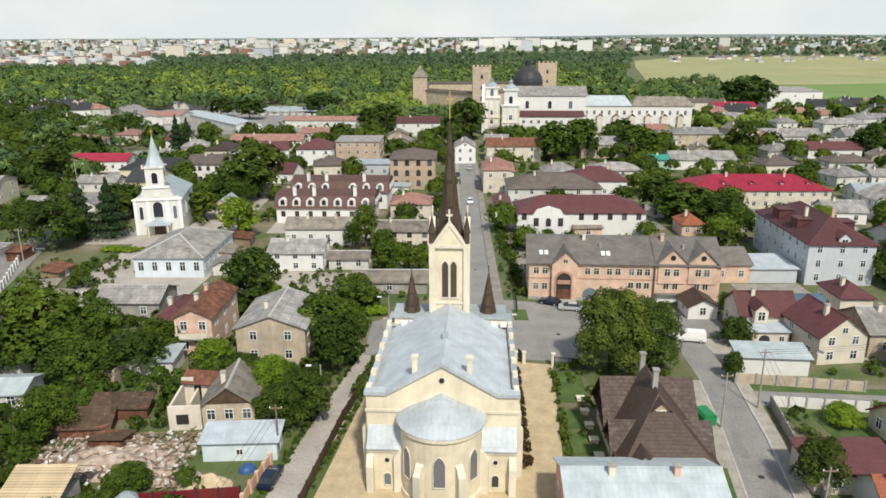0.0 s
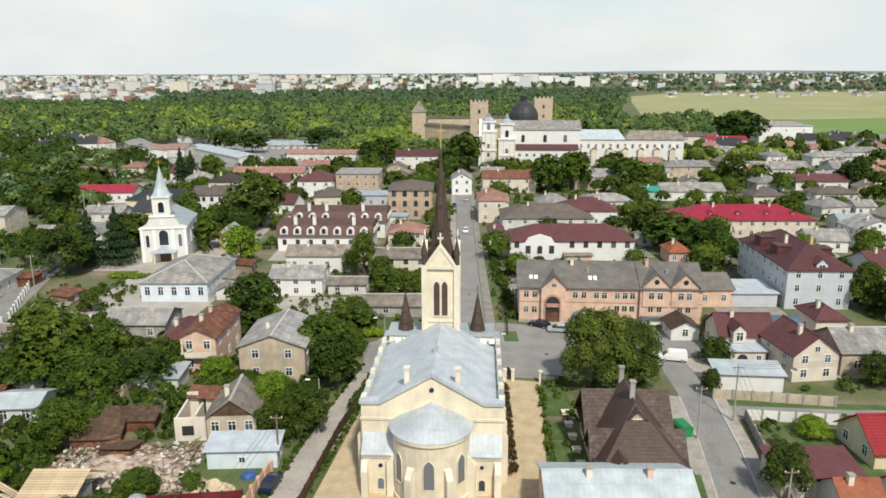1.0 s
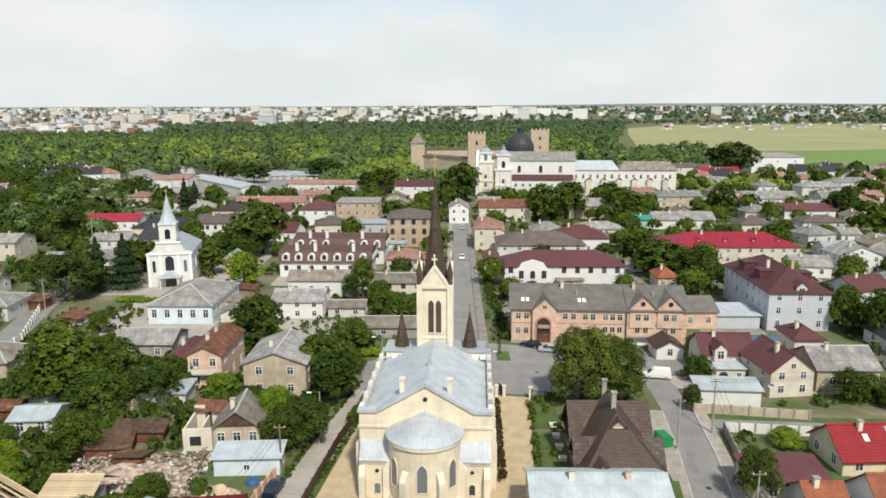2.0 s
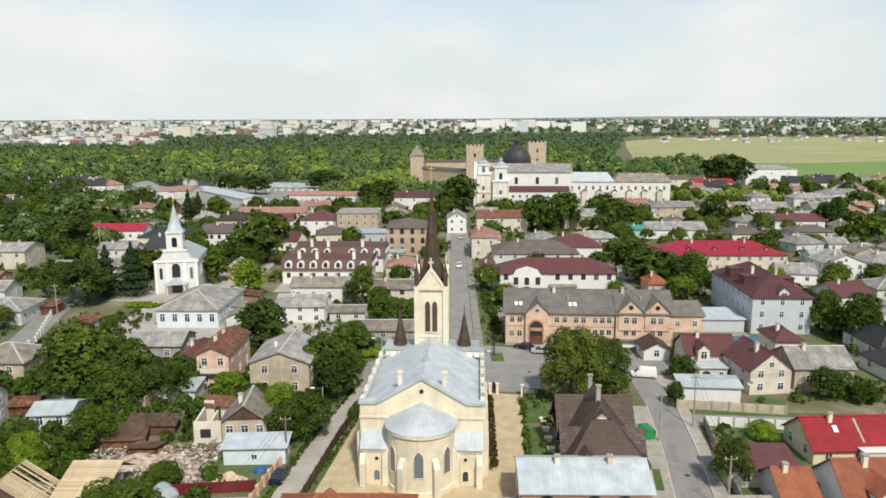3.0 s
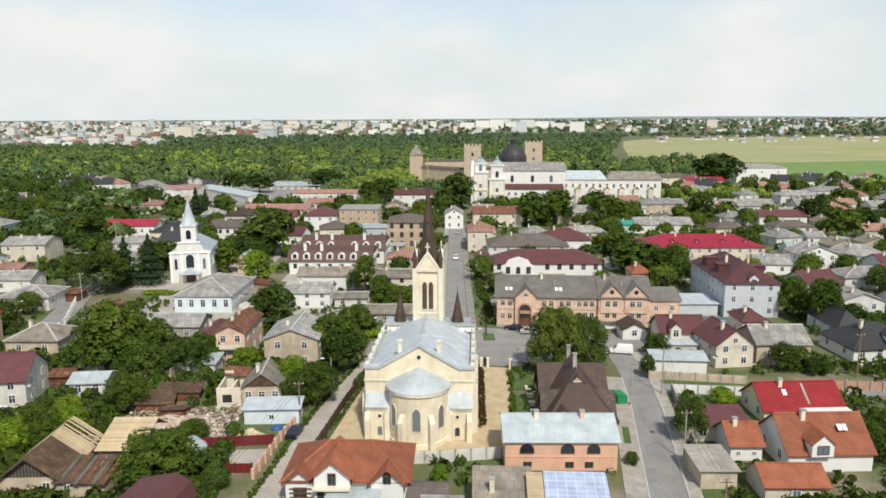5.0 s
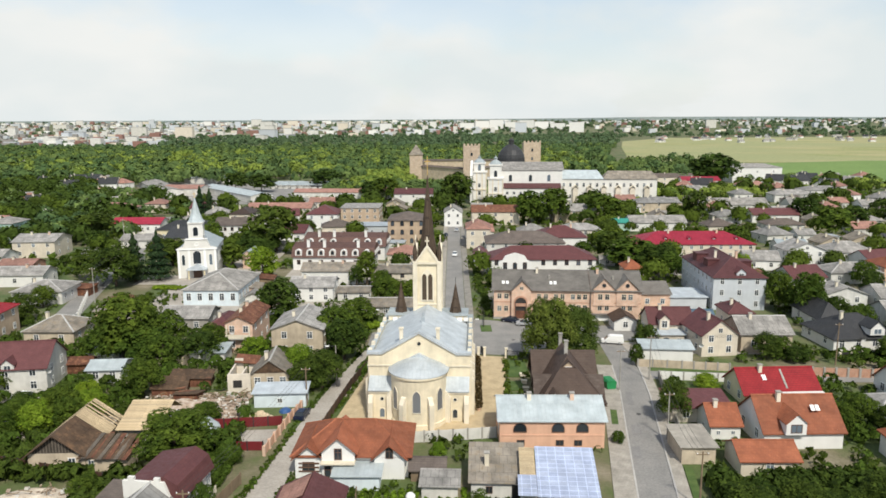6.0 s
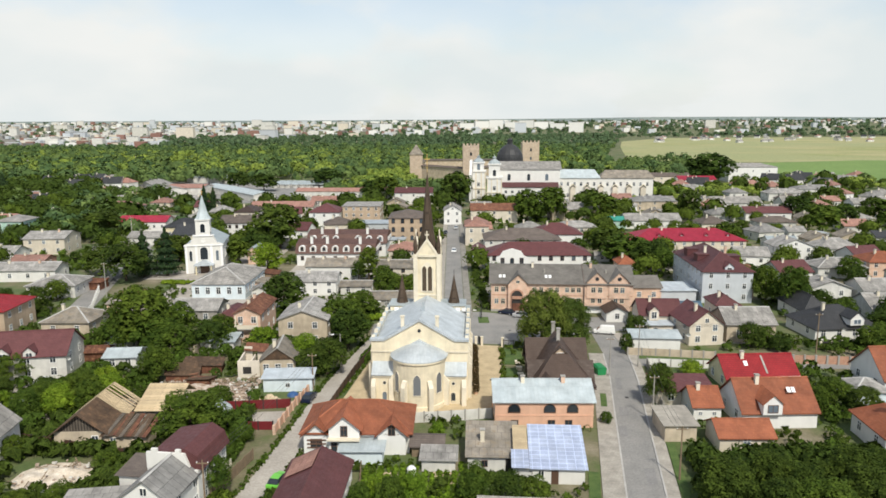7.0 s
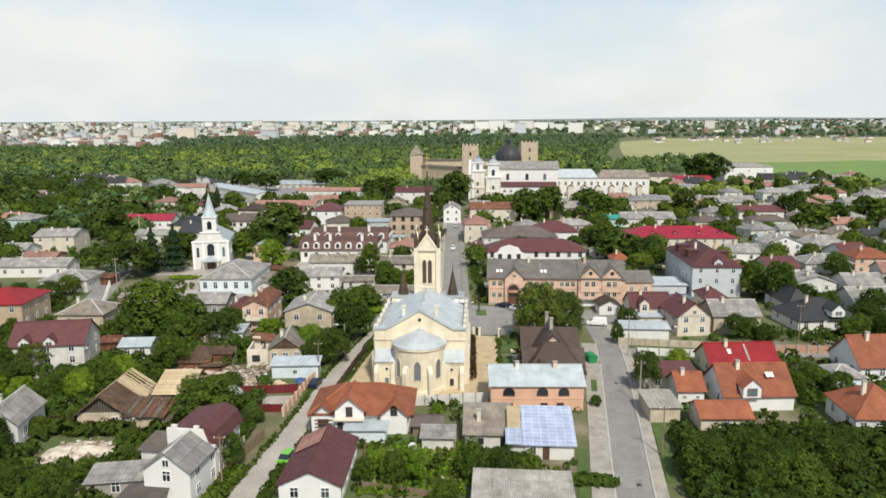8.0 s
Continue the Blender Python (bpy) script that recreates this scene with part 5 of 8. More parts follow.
gg = part("gateway_gable", prism([(4.4, 0), (9.2, 0), (9.2, 7.9), (7.0, 10.0), (4.4, 7.6)], -0.9, 6, "y"), M["brick_pale"], bh)
part("gateway_roof", prism([(4.0, 7.3), (7.0, 10.15), (9.6, 7.6), (9.6, 7.8), (7.0, 10.35), (4.0, 7.5)], -1.2, 7, "y"), M["grey_shingle_t"], gg)
arc = [(6.7 + u, v) for u, v in arch(2.8, 5.9)]
# no hollow here: a flat dark panel gives the gateway its shade by colour
part("gateway_recess", prism(arc, -0.95, -0.82, "y"), M["iron"], gg, "dark arched panel painted as the shade inside the gateway")
ring = bmesh.new()
for p0, p1 in zip(arc, arc[1:]):
    extrude(ring, [p0, p1, (6.7 + (p1[0] - 6.7) * 1.2, p1[1] * 1.07), (6.7 + (p0[0] - 6.7) * 1.2, p0[1] * 1.07)], -1.08, -0.88, "y")
bmesh.ops.remove_doubles(ring, verts=ring.verts, dist=0.001)
part("gateway_surround", ring, M["brick"], gg)
part("gate_leaf", boxes((5.5, 7.9, -1.0, -0.94, 0, 2.5)), M["rust"], gg, "rust-red gate leaf")
part("gate_balcony", boxes((5.45, 7.95, -1.3, -0.9, 3.7, 4.4)), M["brick"], gg)
window(gg, 0.8, 0.7, face(6.9, -0.904, 7.9), "cream_trim")
part("band_course", boxes((0, 36.5, -0.06, 0, 4.4, 4.6)), M["brick"], bh)
part("plinth", boxes((-0.08, 36.58, -0.1, 0, -0.2, 0.6)), M["concrete"], bh)
part("entrance_steps", boxes((4.6, 9.0, -2.4, -0.9, -0.2, 0.5)), M["concrete"], bh)
for x in (12.0, 16.4):
    part("ground_arch", prism([(x + u, v) for u, v in arch(3.0, 2.6)], -0.05, 0.1, "y"), M["glass"], bh, "low arched ground-floor glazing")
part("garage_door", boxes((24.8, 30.2, -0.12, 0, 0, 1.7)), M["frame_white"], bh, "wide white roller door")
part("garage_canopy", boxes((24.4, 30.6, -1.0, 0, 1.75, 1.9)), M["grey_shingle"], bh)
for x in (27.3, 33.0):
    ga = part("front_gable", prism([(x - 2.6, 3.9), (x + 2.6, 3.9), (x + 2.6, 8.2), (x, 10.7), (x - 2.6, 8.2)], -0.25, 6, "y"), M["brick_pale"], bh)
    part("gable_roof", prism([(x - 3.0, 7.85), (x, 10.8), (x + 3.0, 7.85), (x + 3.0, 8.05), (x, 11.0), (x - 3.0, 8.05)], -0.55, 7, "y"), M["grey_shingle_t"], ga)
    part("round_window", turned([(0, 0), (0.5, 0), (0.5, 0.1)], 16), M["glass"], ga, "", pose(x, -0.26, 9.1, 90))
part("party_wall", prism([(-0.5, -0.3), (14.3, -0.3), (14.3, 8.1), (7.0, 11.62), (-0.5, 7.95)], 23.95, 24.15, "x"), M["taupe"], bh)
for x in (2.0, 3.0, 14.0, 15.0):
    part("roof_light", prism([(1.6, 8.8), (2.6, 9.29), (2.6, 9.39), (1.6, 8.9)], x, x + 0.7, "x"), M["frame_white"], bh)
for x in (14.0, 27.0, 30.0):
    part("roof_vent", boxes((x - 0.2, x + 0.2, 3.6, 4.0, 9.2, 10.7)), M["concrete"], bh)

# the white house with the curved gable
part_gable = thing("curved_gable", "white curved parapet gable with windows", "gable", pose(21.5, 170.0, 0, 0, 0, -1))
part("wall", prism([(-0.5, 0), (9.5, 0), (9.5, 7.0), (8.3, 7.6), (7.4, 9.0), (4.5, 9.9), (1.6, 9.0), (0.7, 7.6), (-0.5, 7.0)], -0.6, 0.2, "y"), M["white"], part_gable)
for x in (1.5, 4.5, 7.5):
    window(part_gable, 1.1, 1.9, face(x, -0.604, 5.0), "frame_brown", "arch" if x == 4.5 else "box", 1)
    window(part_gable, 1.1, 1.6, face(x, -0.604, 1.2), "frame_brown", "box", 1)

# hotel of two mansard ranges with arched dormers
for k, (x, y, w, h) in enumerate(((-46.5, 193, 27, 4.4), (-45.8, 211, 29, 5.0))):
    ht = thing("hotel", "white hotel range with brown mansard roof and arched dormers", "hotel", pose(x, y, 0, 0, 0, -3))
    part("wall", boxes((0, w, 0, 13, -0.3, h)), M["white"], ht)
    part("roof", prism([(-0.5, h - 0.1), (1.4, h + 3.0), (6.5, h + 4.2), (11.6, h + 3.0), (13.5, h - 0.1)], -0.5, w + 0.5, "x"), M["umber"], ht)
    n = 7
    for i in range(n):
        if k == 0 or i != 3:
            dormer(ht, w * (i + 0.5) / n, -0.1, h + 0.5, 1.9, 2.0, 2.6, "white", "umber", False, "arch", "frame_brown")
        window(ht, 1.0, 1.4, face(w * (i + 0.5) / n, -0.004, h * 0.45), "frame_brown")
    for i in range(4):
        dormer(ht, w, 2.5 + i * 2.6, h + 0.5, 1.3, 1.5, 1.2, "white", "umber", False, "arch", "frame_brown")
    for x2 in (5.0, 10.5, 22.0):
        c = part("chimney", boxes((x2 - 0.45, x2 + 0.45, 1.6, 2.4, h + 2, h + 5.6)), M["white"], ht)
        part("cap", boxes((x2 - 0.55, x2 + 0.55, 1.5, 2.5, h + 5.6, h + 5.8)), M["concrete"], c)

# white chapel with bell tower
cp = thing("chapel", "white chapel with slender bell tower and pale spire", "chapel", pose(-80.7, 180.6, 0, 0, 0, 10))
part("wall", prism([(0.3, 0), (11.7, 0), (11.7, 9.4), (6, 12.2), (0.3, 9.4)], 0.4, 20, "y"), M["white"], cp)
part("roof", gable_roof(11.4, 0.3, 20.5, 9.4, 2.9, 0.3, "y"), M["pale_metal_t"], cp, "", pose(0.3, 0, 0.1))
part("front", prism([(0, 0), (12, 0), (12, 9.6), (10.2, 10.2), (9.2, 12.4), (2.8, 12.4), (1.8, 10.2), (0, 9.6)], -0.2, 1.2, "y"), M["white"], cp)
part("cornice", boxes((-0.25, 12.25, -0.5, 1.3, 9.2, 9.5), (2.6, 9.4, -0.45, 1.3, 12.4, 12.7)), M["frame_white"], cp)
bt = part("bell_tower", boxes((3.9, 8.1, 0, 4.4, 12.4, 17.6), (3.6, 8.4, -0.3, 4.7, 17.6, 17.95), (3.75, 4.1, -0.12, 0.3, 12.4, 17.6), (7.9, 8.25, -0.12, 0.3, 12.4, 17.6)), M["white"], cp)
part("bell_cap", turned([(2.75, 17.95), (2.2, 18.6), (1.5, 20.4), (0.55, 24.0), (0, 26.0)], 8, 6, 2.2, math.pi / 8), M["pale_metal"], bt, "pale metal spire cap")
part("cross", boxes((5.93, 6.07, 2.13, 2.27, 25.6, 27.6), (5.55, 6.45, 2.15, 2.25, 26.8, 26.95)), M["gold"], bt)
window(bt, 1.5, 2.9, face(6, -0.004, 13.6), "frame_white", "arch")
window(bt, 1.5, 2.9, face(8.104, 2.2, 13.6, "right"), "frame_white", "arch")
window(cp, 2.4, 4.2, face(6, -0.204, 4.6), "frame_white", "arch", 3)
for x in (1.8, 10.2):
    window(cp, 0.9, 3.4, face(x, -0.204, 4.2), "frame_white", "arch", 1)
for k in range(4):
    window(cp, 1.1, 3.2, face(11.704, 3.5 + k * 4.3, 4.0, "right"), "frame_white", "arch", 1)
for x in (0.35, 3.6, 8.4, 11.65):
    part("pilaster", boxes((x - 0.35, x + 0.35, -0.38, -0.19, 0, 9.2)), M["frame_white"], cp)
part("round_window", turned([(0.75, 0), (0.75, 0.1), (0.55, 0.12), (0.5, 0.03), (0, 0.03)], 20), M["frame_white"], cp, "", pose(6, -0.2, 10.9, 90))
pc = part("porch", boxes((3.4, 3.8, -3, -2.6, 0, 3), (8.2, 8.6, -3, -2.6, 0, 3)), M["yellow"], cp)
part("porch_roof", prism([(2.8, 3.0), (9.2, 3.0), (9.2, 3.2), (6, 4.6), (2.8, 3.2)], -3.2, -0.2, "y"), M["zinc_t"], pc)
part("door", boxes((4.6, 7.4, -0.3, -0.2, 0, 2.8)), M["door_wood"], cp)

# cathedral with two-towered front, and its convent wing
ct = thing("cathedral", "white baroque cathedral with grey roofs and lantern dome", "cathedral", pose(22, 380, 0, 0, 0, -4))
part("long_wall", prism([(0, 0), (22, 0), (22, 20), (11, 24), (0, 20)], 16, 54, "x"), M["white"], ct, "", pose(0, 8, 0))
part("long_roof", gable_roof(22, 15, 55, 20, 4.2, 0.5, "x"), M["slate"], ct, "", pose(0, 8, 0.15))
part("aisle", prism([(2, 0), (9, 0), (9, 11.5), (2, 9.5)], 18, 52, "x"), M["white"], ct)
part("aisle_roof", prism([(1.5, 9.5), (9, 12.2), (9, 12.5), (1.5, 9.8)], 17, 53, "x"), M["maroon"], ct)
for k in range(8):
    window(ct, 1.4, 1.6, face(21 + k * 4, 1.996, 6.0), "frame_white", "box")
for x in (23, 35, 46):
    window(ct, 1.9, 4.0, face(x, 7.99, 13.2), "frame_white", "arch")
for x, y, h1, h2, top in ((10, 0, 15, 23, 28.5), (0, 26, 17, 22.5, 27.5)):
    tw = part("front_tower", boxes((x - 0.5, x + 8.5, y, y + 9, 0, h1), (x - 1, x + 9, y - 0.5, y + 9.5, h1, h1 + 0.9), (x + 0.6, x + 7.4, y + 0.8, y + 8, h1 + 0.9, h2), (x, x + 8, y + 0.3, y + 8.5, h2, h2 + 0.8)), M["white"], ct)
    part("tower_dome", turned([(3.6, h2 + 0.8), (3.4, h2 + 1.6), (2.2, h2 + 2.6), (1.0, h2 + 3.3), (1.0, h2 + 4.2), (1.3, h2 + 4.4), (0.3, top - 0.4), (0, top + 1)], 12, x + 4, y + 4.4), M["pale_metal"], tw)
    window(tw, 1.9, 3.8, face(x + 4, y + 0.79, h1 + 1.4), "frame_white", "arch", 1)
    for z in (3, 8):
        window(tw, 1.5, 2.4, face(x + 4, y - 0.01, z), "frame_white", "box", 1)
    for u in (-0.5, 2.0, 5.4, 7.9):
        part("pilaster", boxes((x + u, x + u + 0.7, y - 0.3, y, 0, h1)), M["cream_trim"], tw)
    part("tower_band", boxes((x - 0.8, x + 8.8, y - 0.45, y, 6.2, 6.8)), M["cream_trim"], tw)
part("facade", prism([(0, 0), (36, 0), (36, 17), (30, 20), (24, 25), (12, 25), (6, 20), (0, 17)], -1.2, 0.2, "x"), M["white"], ct)
part("great_dome", turned([(8.6, 21), (8.6, 26), (8.2, 28.0), (6.6, 31.0), (3.6, 33.6), (1.7, 34.6), (1.7, 36.5), (2.0, 37), (0, 38.5)], 16, 24, 34), M["anthracite"], ct, "dark ribbed dome with lantern")
cw = thing("convent", "long white convent range with pale metal roof", "convent", pose(72, 391, 0, 0, 0, -6))
part("wall", boxes((0, 62, 0, 14, 0, 14.6)), M["white"], cw)
part("roof", hip_roof(30, 14, 14.6, 4.6, 0.5, 24), M["pale_metal"], cw)
part("roof", hip_roof(32, 14, 14.6, 4.2, 0.5, 26), M["old_slate"], cw, "", pose(30.5, 0, 0.02))
for k in range(15):
    for z in (2.5, 9.5):
        window(cw, 1.3, 2.2, face(2.5 + k * 4.0, -0.004, z), "frame_white", "box", 1)
for k in range(7):
    ba = part("buttress_arch", prism([(u + 5 + k * 8.5, v) for u, v in arch(3.0, 9.0)], -1.6, 0, "y"), M["sand"], cw)
    part("buttress_cap", prism([(3.1 + k * 8.5, 8.6), (5 + k * 8.5, 10.4), (6.9 + k * 8.5, 8.6), (6.9 + k * 8.5, 9.0), (5 + k * 8.5, 10.8), (3.1 + k * 8.5, 9.0)], -2.0, 0, "y"), M["cream_trim"], ba)

# the castle on its mound
cs = thing("castle", "old brick castle with square towers and long curtain wall", "castle")
sheet("castle_mound", "grassy castle mound", [(-50, 440), (90, 440), (120, 600), (-60, 600)], 4.0, "field_green", "mound", 4.2)
for x, y, w, h in ((20, 478, 12, 31), (72, 548, 14, 31)):
    tw = part("tower", boxes((x, x + w, y, y + w, 0, h)), M["castle_brick"], cs)
    for k in range(5):
        u = x + k * (w - 1.4) / 4
        part("merlon", boxes((u, u + 1.4, y, y + 1, h, h + 1.8)), M["castle_brick"], tw)
    for z in (10, 17, 24):
        window(tw, 1.5, 2.4, face(x + w / 2, y - 0.004, z), "frame_brown", "arch", 0)
tw = part("tower", boxes((-21, -11, 520, 530, 0, 23)), M["castle_brick"], cs)
part("tower_roof", turned([(8, 23), (0, 31)], 4, -16, 525, math.pi / 4), M["old_slate"], tw)
for (x0, y0), (x1, y1) in (((-12, 522), (22, 484)), ((30, 488), (74, 550)), ((-15, 528), (-12, 600)), ((-12, 600), (78, 600))):
    ln = math.hypot(x1 - x0, y1 - y0)
    wl2 = part("curtain_wall", boxes((0, ln, -1, 1, 0, 14)), M["castle_brick"], cs, "", pose(x0, y0, 0, 0, 0, math.degrees(math.atan2(y1 - y0, x1 - x0))))
    part("wall_roof", prism([(-1.8, 13.9), (0, 15.4), (1.8, 13.9)], -0.3, ln + 0.3, "x"), M["taupe"], wl2)

# market halls
for x, y, w, d, yaw, h, rise, c in ((-232, 512, 100, 15, -60, 4.5, 1.6, "slate"), (-186, 440, 26, 18, -6, 5.0, 1.8, "pink_roof"), (-166, 462, 84, 15, -52, 4.2, 1.5, "pale_metal"), (-92, 418, 46, 12, -4, 4.2, 1.8, "pink_roof"), (-205, 535, 60, 16, -4, 4.5, 1.4, "pale_metal")):
    house("market_hall", "long low market hall with sheet roof", x, y, w, d, yaw, h, "gx", rise, "white_old", c, floors=1, nf=0, ns=0, chimneys=0, category="market hall", group="market halls")
stall = thing("market_stall", "small pale market stall with sloping sheet roof", "stall", pose(-124, 486, 0, 0, 0, 4), "market stalls")
part("counter", boxes((0.3, 3.7, 0.3, 2.7, -0.2, 1.1)), M["white_old"], stall)
part("roof", prism([(-0.3, 2.6), (3.3, 3.1), (3.3, 3.2), (-0.3, 2.7)], -0.3, 4.3, "x"), M["pale_metal"], stall)
for x, y in ((0.1, 0.1), (3.9, 0.1), (0.1, 2.9), (3.9, 2.9)):
    part("post", boxes((x - 0.06, x + 0.06, y - 0.06, y + 0.06, -0.2, 2.65)), M["iron"], stall)
mk = random.Random(23)
for k in range(44):
    i, j = k % 8, k // 8
    if k:
        copy_thing(stall, pose(-124 + i * 5.2 + mk.uniform(-0.6, 0.6), 486 + j * 5.6 + mk.uniform(-0.6, 0.6), 0, 0, 0, 4 + mk.uniform(-5, 5)))
sheet("yard", "grey asphalt market ground", [(-240, 520), (-160, 392), (-105, 385), (-76, 430), (-72, 530), (-230, 545)], 0.03, "asphalt", "yard")


# ---- yards and houses before the church ----
for nm, pts, mat in (("grey paved yard behind the brick building", [(17, 148), (56, 146), (56, 165), (17, 168)], "pavement"), ("dusty yard beside the hotel", [(-47, 182), (-18, 180), (-18, 192), (-47, 194)], "lane"), ("grey yard between the town houses", [(-42, 136), (-14, 134), (-14, 148), (-42, 150)], "lane"), ("dusty yard of the cream house", [(-22, 172), (2, 172), (2, 186), (-22, 186)], "lane"), ("paved court behind the white house", [(18, 186), (60, 184), (60, 200), (18, 204)], "pavement"), ("dusty school court", [(66, 182), (112, 180), (112, 194), (66, 196)], "lane"), ("gravel yard by the garages", [(44, 104), (72, 103), (72, 110), (44, 112)], "lane"), ("bare court beside the chapel", [(-70, 186), (-56, 186), (-56, 240), (-70, 240)], "lane"), ("bare trodden yard of the burgundy house", [(-84, 62), (-62, 64), (-62, 82), (-84, 80)], "lane"), ("dusty garden yard inside the maroon fence", [(-34, 60), (-24, 60), (-23.4, 66.8), (-34, 66)], "lane")):
    sheet("yard", nm, pts, 0.025, mat, "yard")
wt = house("tall_house", "tall white gabled house with grey roof", -35.2, 29.4, 6.4, 8.5, -8, 5.2, "gy", 2.4, "white", "slate", floors=2, nf=1, ns=2, chimneys=0, skip=(("f", 0, 0),))
mh = thing("mansard_house", "white house with maroon mansard roof and stepped parapet", "house", pose(-34.5, 36.2, 0, 0, 0, -8))
part("wall", boxes((0, 6.9, 0, 8.2, -0.3, 5.4)), M["white"], mh)
part("front_parapet", prism([(0, 5.4), (0, 7.6), (0.7, 7.6), (0.7, 8.1), (1.5, 8.1), (1.5, 7.6), (4.0, 7.6), (4.0, 8.1), (4.7, 8.1), (4.7, 7.6), (5.2, 7.6), (6.0, 5.4)], -0.1, 0.3, "y"), M["white"], mh)
part("roof", prism([(0, 5.4), (7.4, 5.4), (6.7, 7.2), (5.0, 8.2), (0.3, 7.2)], 0.3, 8.5, "y"), M["maroon_t"], mh)
for y in (1.6, 4.6, 7.4):
    for z in (1.0, 3.6):
        window(mh, 1.0, 1.3, face(6.904, y, z, "right"), "frame_white")
part("balcony", boxes((6.9, 7.9, 4.8, 7.6, 2.4, 2.55), (7.82, 7.9, 4.8, 7.6, 2.55, 3.4)), M["cream_trim"], mh)
house("shed", "brown-roofed side wing of the white house", -39.0, 37.6, 5.2, 4.5, -8, 3.8, "flat", 0.6, "white_old", "taupe", floors=1, nf=1, ns=0, chimneys=0, category="shed")
house("garage", "low grey-roofed garage beside the white house", -43.5, 30.6, 7.4, 4.6, 8, 2.4, "flat", 0.4, "concrete", "slate", floors=1, nf=1, ns=0, chimneys=0, category="garage")
house("garage", "brown-grey roofed low store", -37.6, 26.0, 5.0, 3.8, -8, 2.2, "flat", 0.4, "concrete", "taupe", floors=1, nf=0, ns=0, chimneys=0, category="garage")
house("long_house", "long house with patched maroon roof and white side wall", -17.6, 29.2, 8.2, 14, -2, 2.9, "gy", 1.9, "white", "maroon", floors=1, nf=2, ns=4, chimneys=0, over=0.35)
patch = thing("roof_patch", "unpainted pale primer patch on the maroon roof", "roof patch", pose(-17.6, 29.2, 0, 0, 0, -2))
part("sheet", prism([(0.2, 3.19), (3.9, 4.91), (3.9, 4.95), (0.2, 3.23)], 8.2, 13.4, "y"), M["pink_roof_t"], patch)

# the old barn with its half-boarded roof
bn = thing("barn", "old timber barn with half-stripped brown roof", "barn", pose(-56.0, 53.0, 0, 0, 0, 2))
part("wall", boxes((0, 8, 0, 13, -0.3, 2.7)), M["beige"], bn)
part("gable_panel", prism([(0, 2.7), (8, 2.7), (4, 5.5)], 0.02, 0.14, "y"), M["grey_planks_t"], bn)
part("roof", gable_roof(8, -0.7, 6.5, 2.7, 3.0, 0.7, "y"), M["old_brown_t"], bn)
for s in (0, 1):
    for k in range(18):
        y = 6.6 + k * 0.38
        if s and k in (9, 11, 12, 14):
            continue
        m = pose(4, y, 5.62, 0, 36.8 if s else -36.8, 0)
        part("batten", boxes((0 if s else -5.6, 5.6 if s else 0, 0, 0.33, 0, 0.06)), M["planks"], bn, "bare new roofing boards" if k == 0 else "", m)
for y in (7, 9, 11, 13):
    part("rafter", prism([(-0.5, 2.3), (4, 5.5), (8.5, 2.3), (8.5, 2.15), (4, 5.35), (-0.5, 2.15)], y, y + 0.12, "y"), M["timber"], bn)
window(bn, 0.9, 1.0, face(6.2, -0.004, 0.9), "frame_white")
bl = thing("boarded_roof_house", "house with bare boarded new roof", "house", pose(-47.0, 61.0, 0, 0, 0, 0))
part("wall", boxes((0.3, 6.3, 0.6, 7.5, -0.3, 2.5)), M["concrete"], bl)
for k in range(20):
    part("board", boxes((0, 6.8, 0, 0.37, 0, 0.06)), M["planks"], bl, "", pose(-0.1, k * 0.36, 2.55 + k * 0.105, 16.2))
part("rear_slope", prism([(7.3, 4.5), (10.5, 2.4), (10.5, 2.25), (7.3, 4.35)], -0.1, 6.7, "x"), M["planks"], bl)
ln = thing("lean_to", "lean-to with loose rusty roof sheets", "lean-to", pose(-48.6, 52.6, 0, 0, 0, -3))
part("wall", boxes((0.2, 6.9, 0.4, 5, -0.3, 2.1)), M["beige"], ln)
lr = random.Random(4)
for k in range(12):
    part("roof_sheet", boxes((0, 0.66, 0, 5.9, 0, 0.05)), M[("old_brown_t", "grey_planks_t", "old_brown", "rust")[k % 4]], ln, "", pose(k * 0.6 - 0.1, lr.uniform(-0.4, 0.2), 2.15 + lr.uniform(0, 0.1), 12.5 + lr.uniform(-1, 1), lr.uniform(-3, 3), lr.uniform(-3, 3)))
window(ln, 0.8, 0.8, face(1.7, 0.396, 0.9), "frame_white")


def heap(name, label, category, x, y, w, d, h, material, seed):
    """A low uneven heap on the ground."""
    bm = bmesh.new()
    n = 22
    noise.seed_set(seed)
    grid = []
    for j in range(n + 1):
        row = []
        for i in range(n + 1):
            u, v = 2 * i / n - 1, 2 * j / n - 1
            f = max(0.0, 1 - (u * u + v * v))
            z = h * f * (0.65 + 0.8 * noise.noise((u * 2.5 + seed, v * 2.5, 0))) + 0.15 * f * noise.noise((u * 9, v * 9, seed))
            row.append(bm.verts.new((x + u * w / 2, y + v * d / 2, max(-0.05, z) if f > 0 else -0.05)))
        grid.append(row)
    for j in range(n):
        for i in range(n):
            bm.faces.new((grid[j][i], grid[j][i + 1], grid[j + 1][i + 1], grid[j + 1][i]))
    return tagged(new(name, mesh_of(name, bm, M[material])), label, category)


heap("sand_mound", "pale heap of building sand", "sand heap", -27.6, 70.6, 6.4, 4.4, 1.7, "dry_sand", 2)
heap("rubble_mound", "heap of broken bricks and plaster", "rubble", -41, 76, 17, 9, 1.3, "rubble", 3)
heap("rubble_mound", "pale rubble of a demolished house", "rubble", -51.5, 44.0, 11, 9.0, 0.9, "pale_rubble", 5)
heap("rubble_mound", "low spill of stones by the workshop", "rubble", -33, 72.5, 9, 4, 0.8, "rubble", 6)


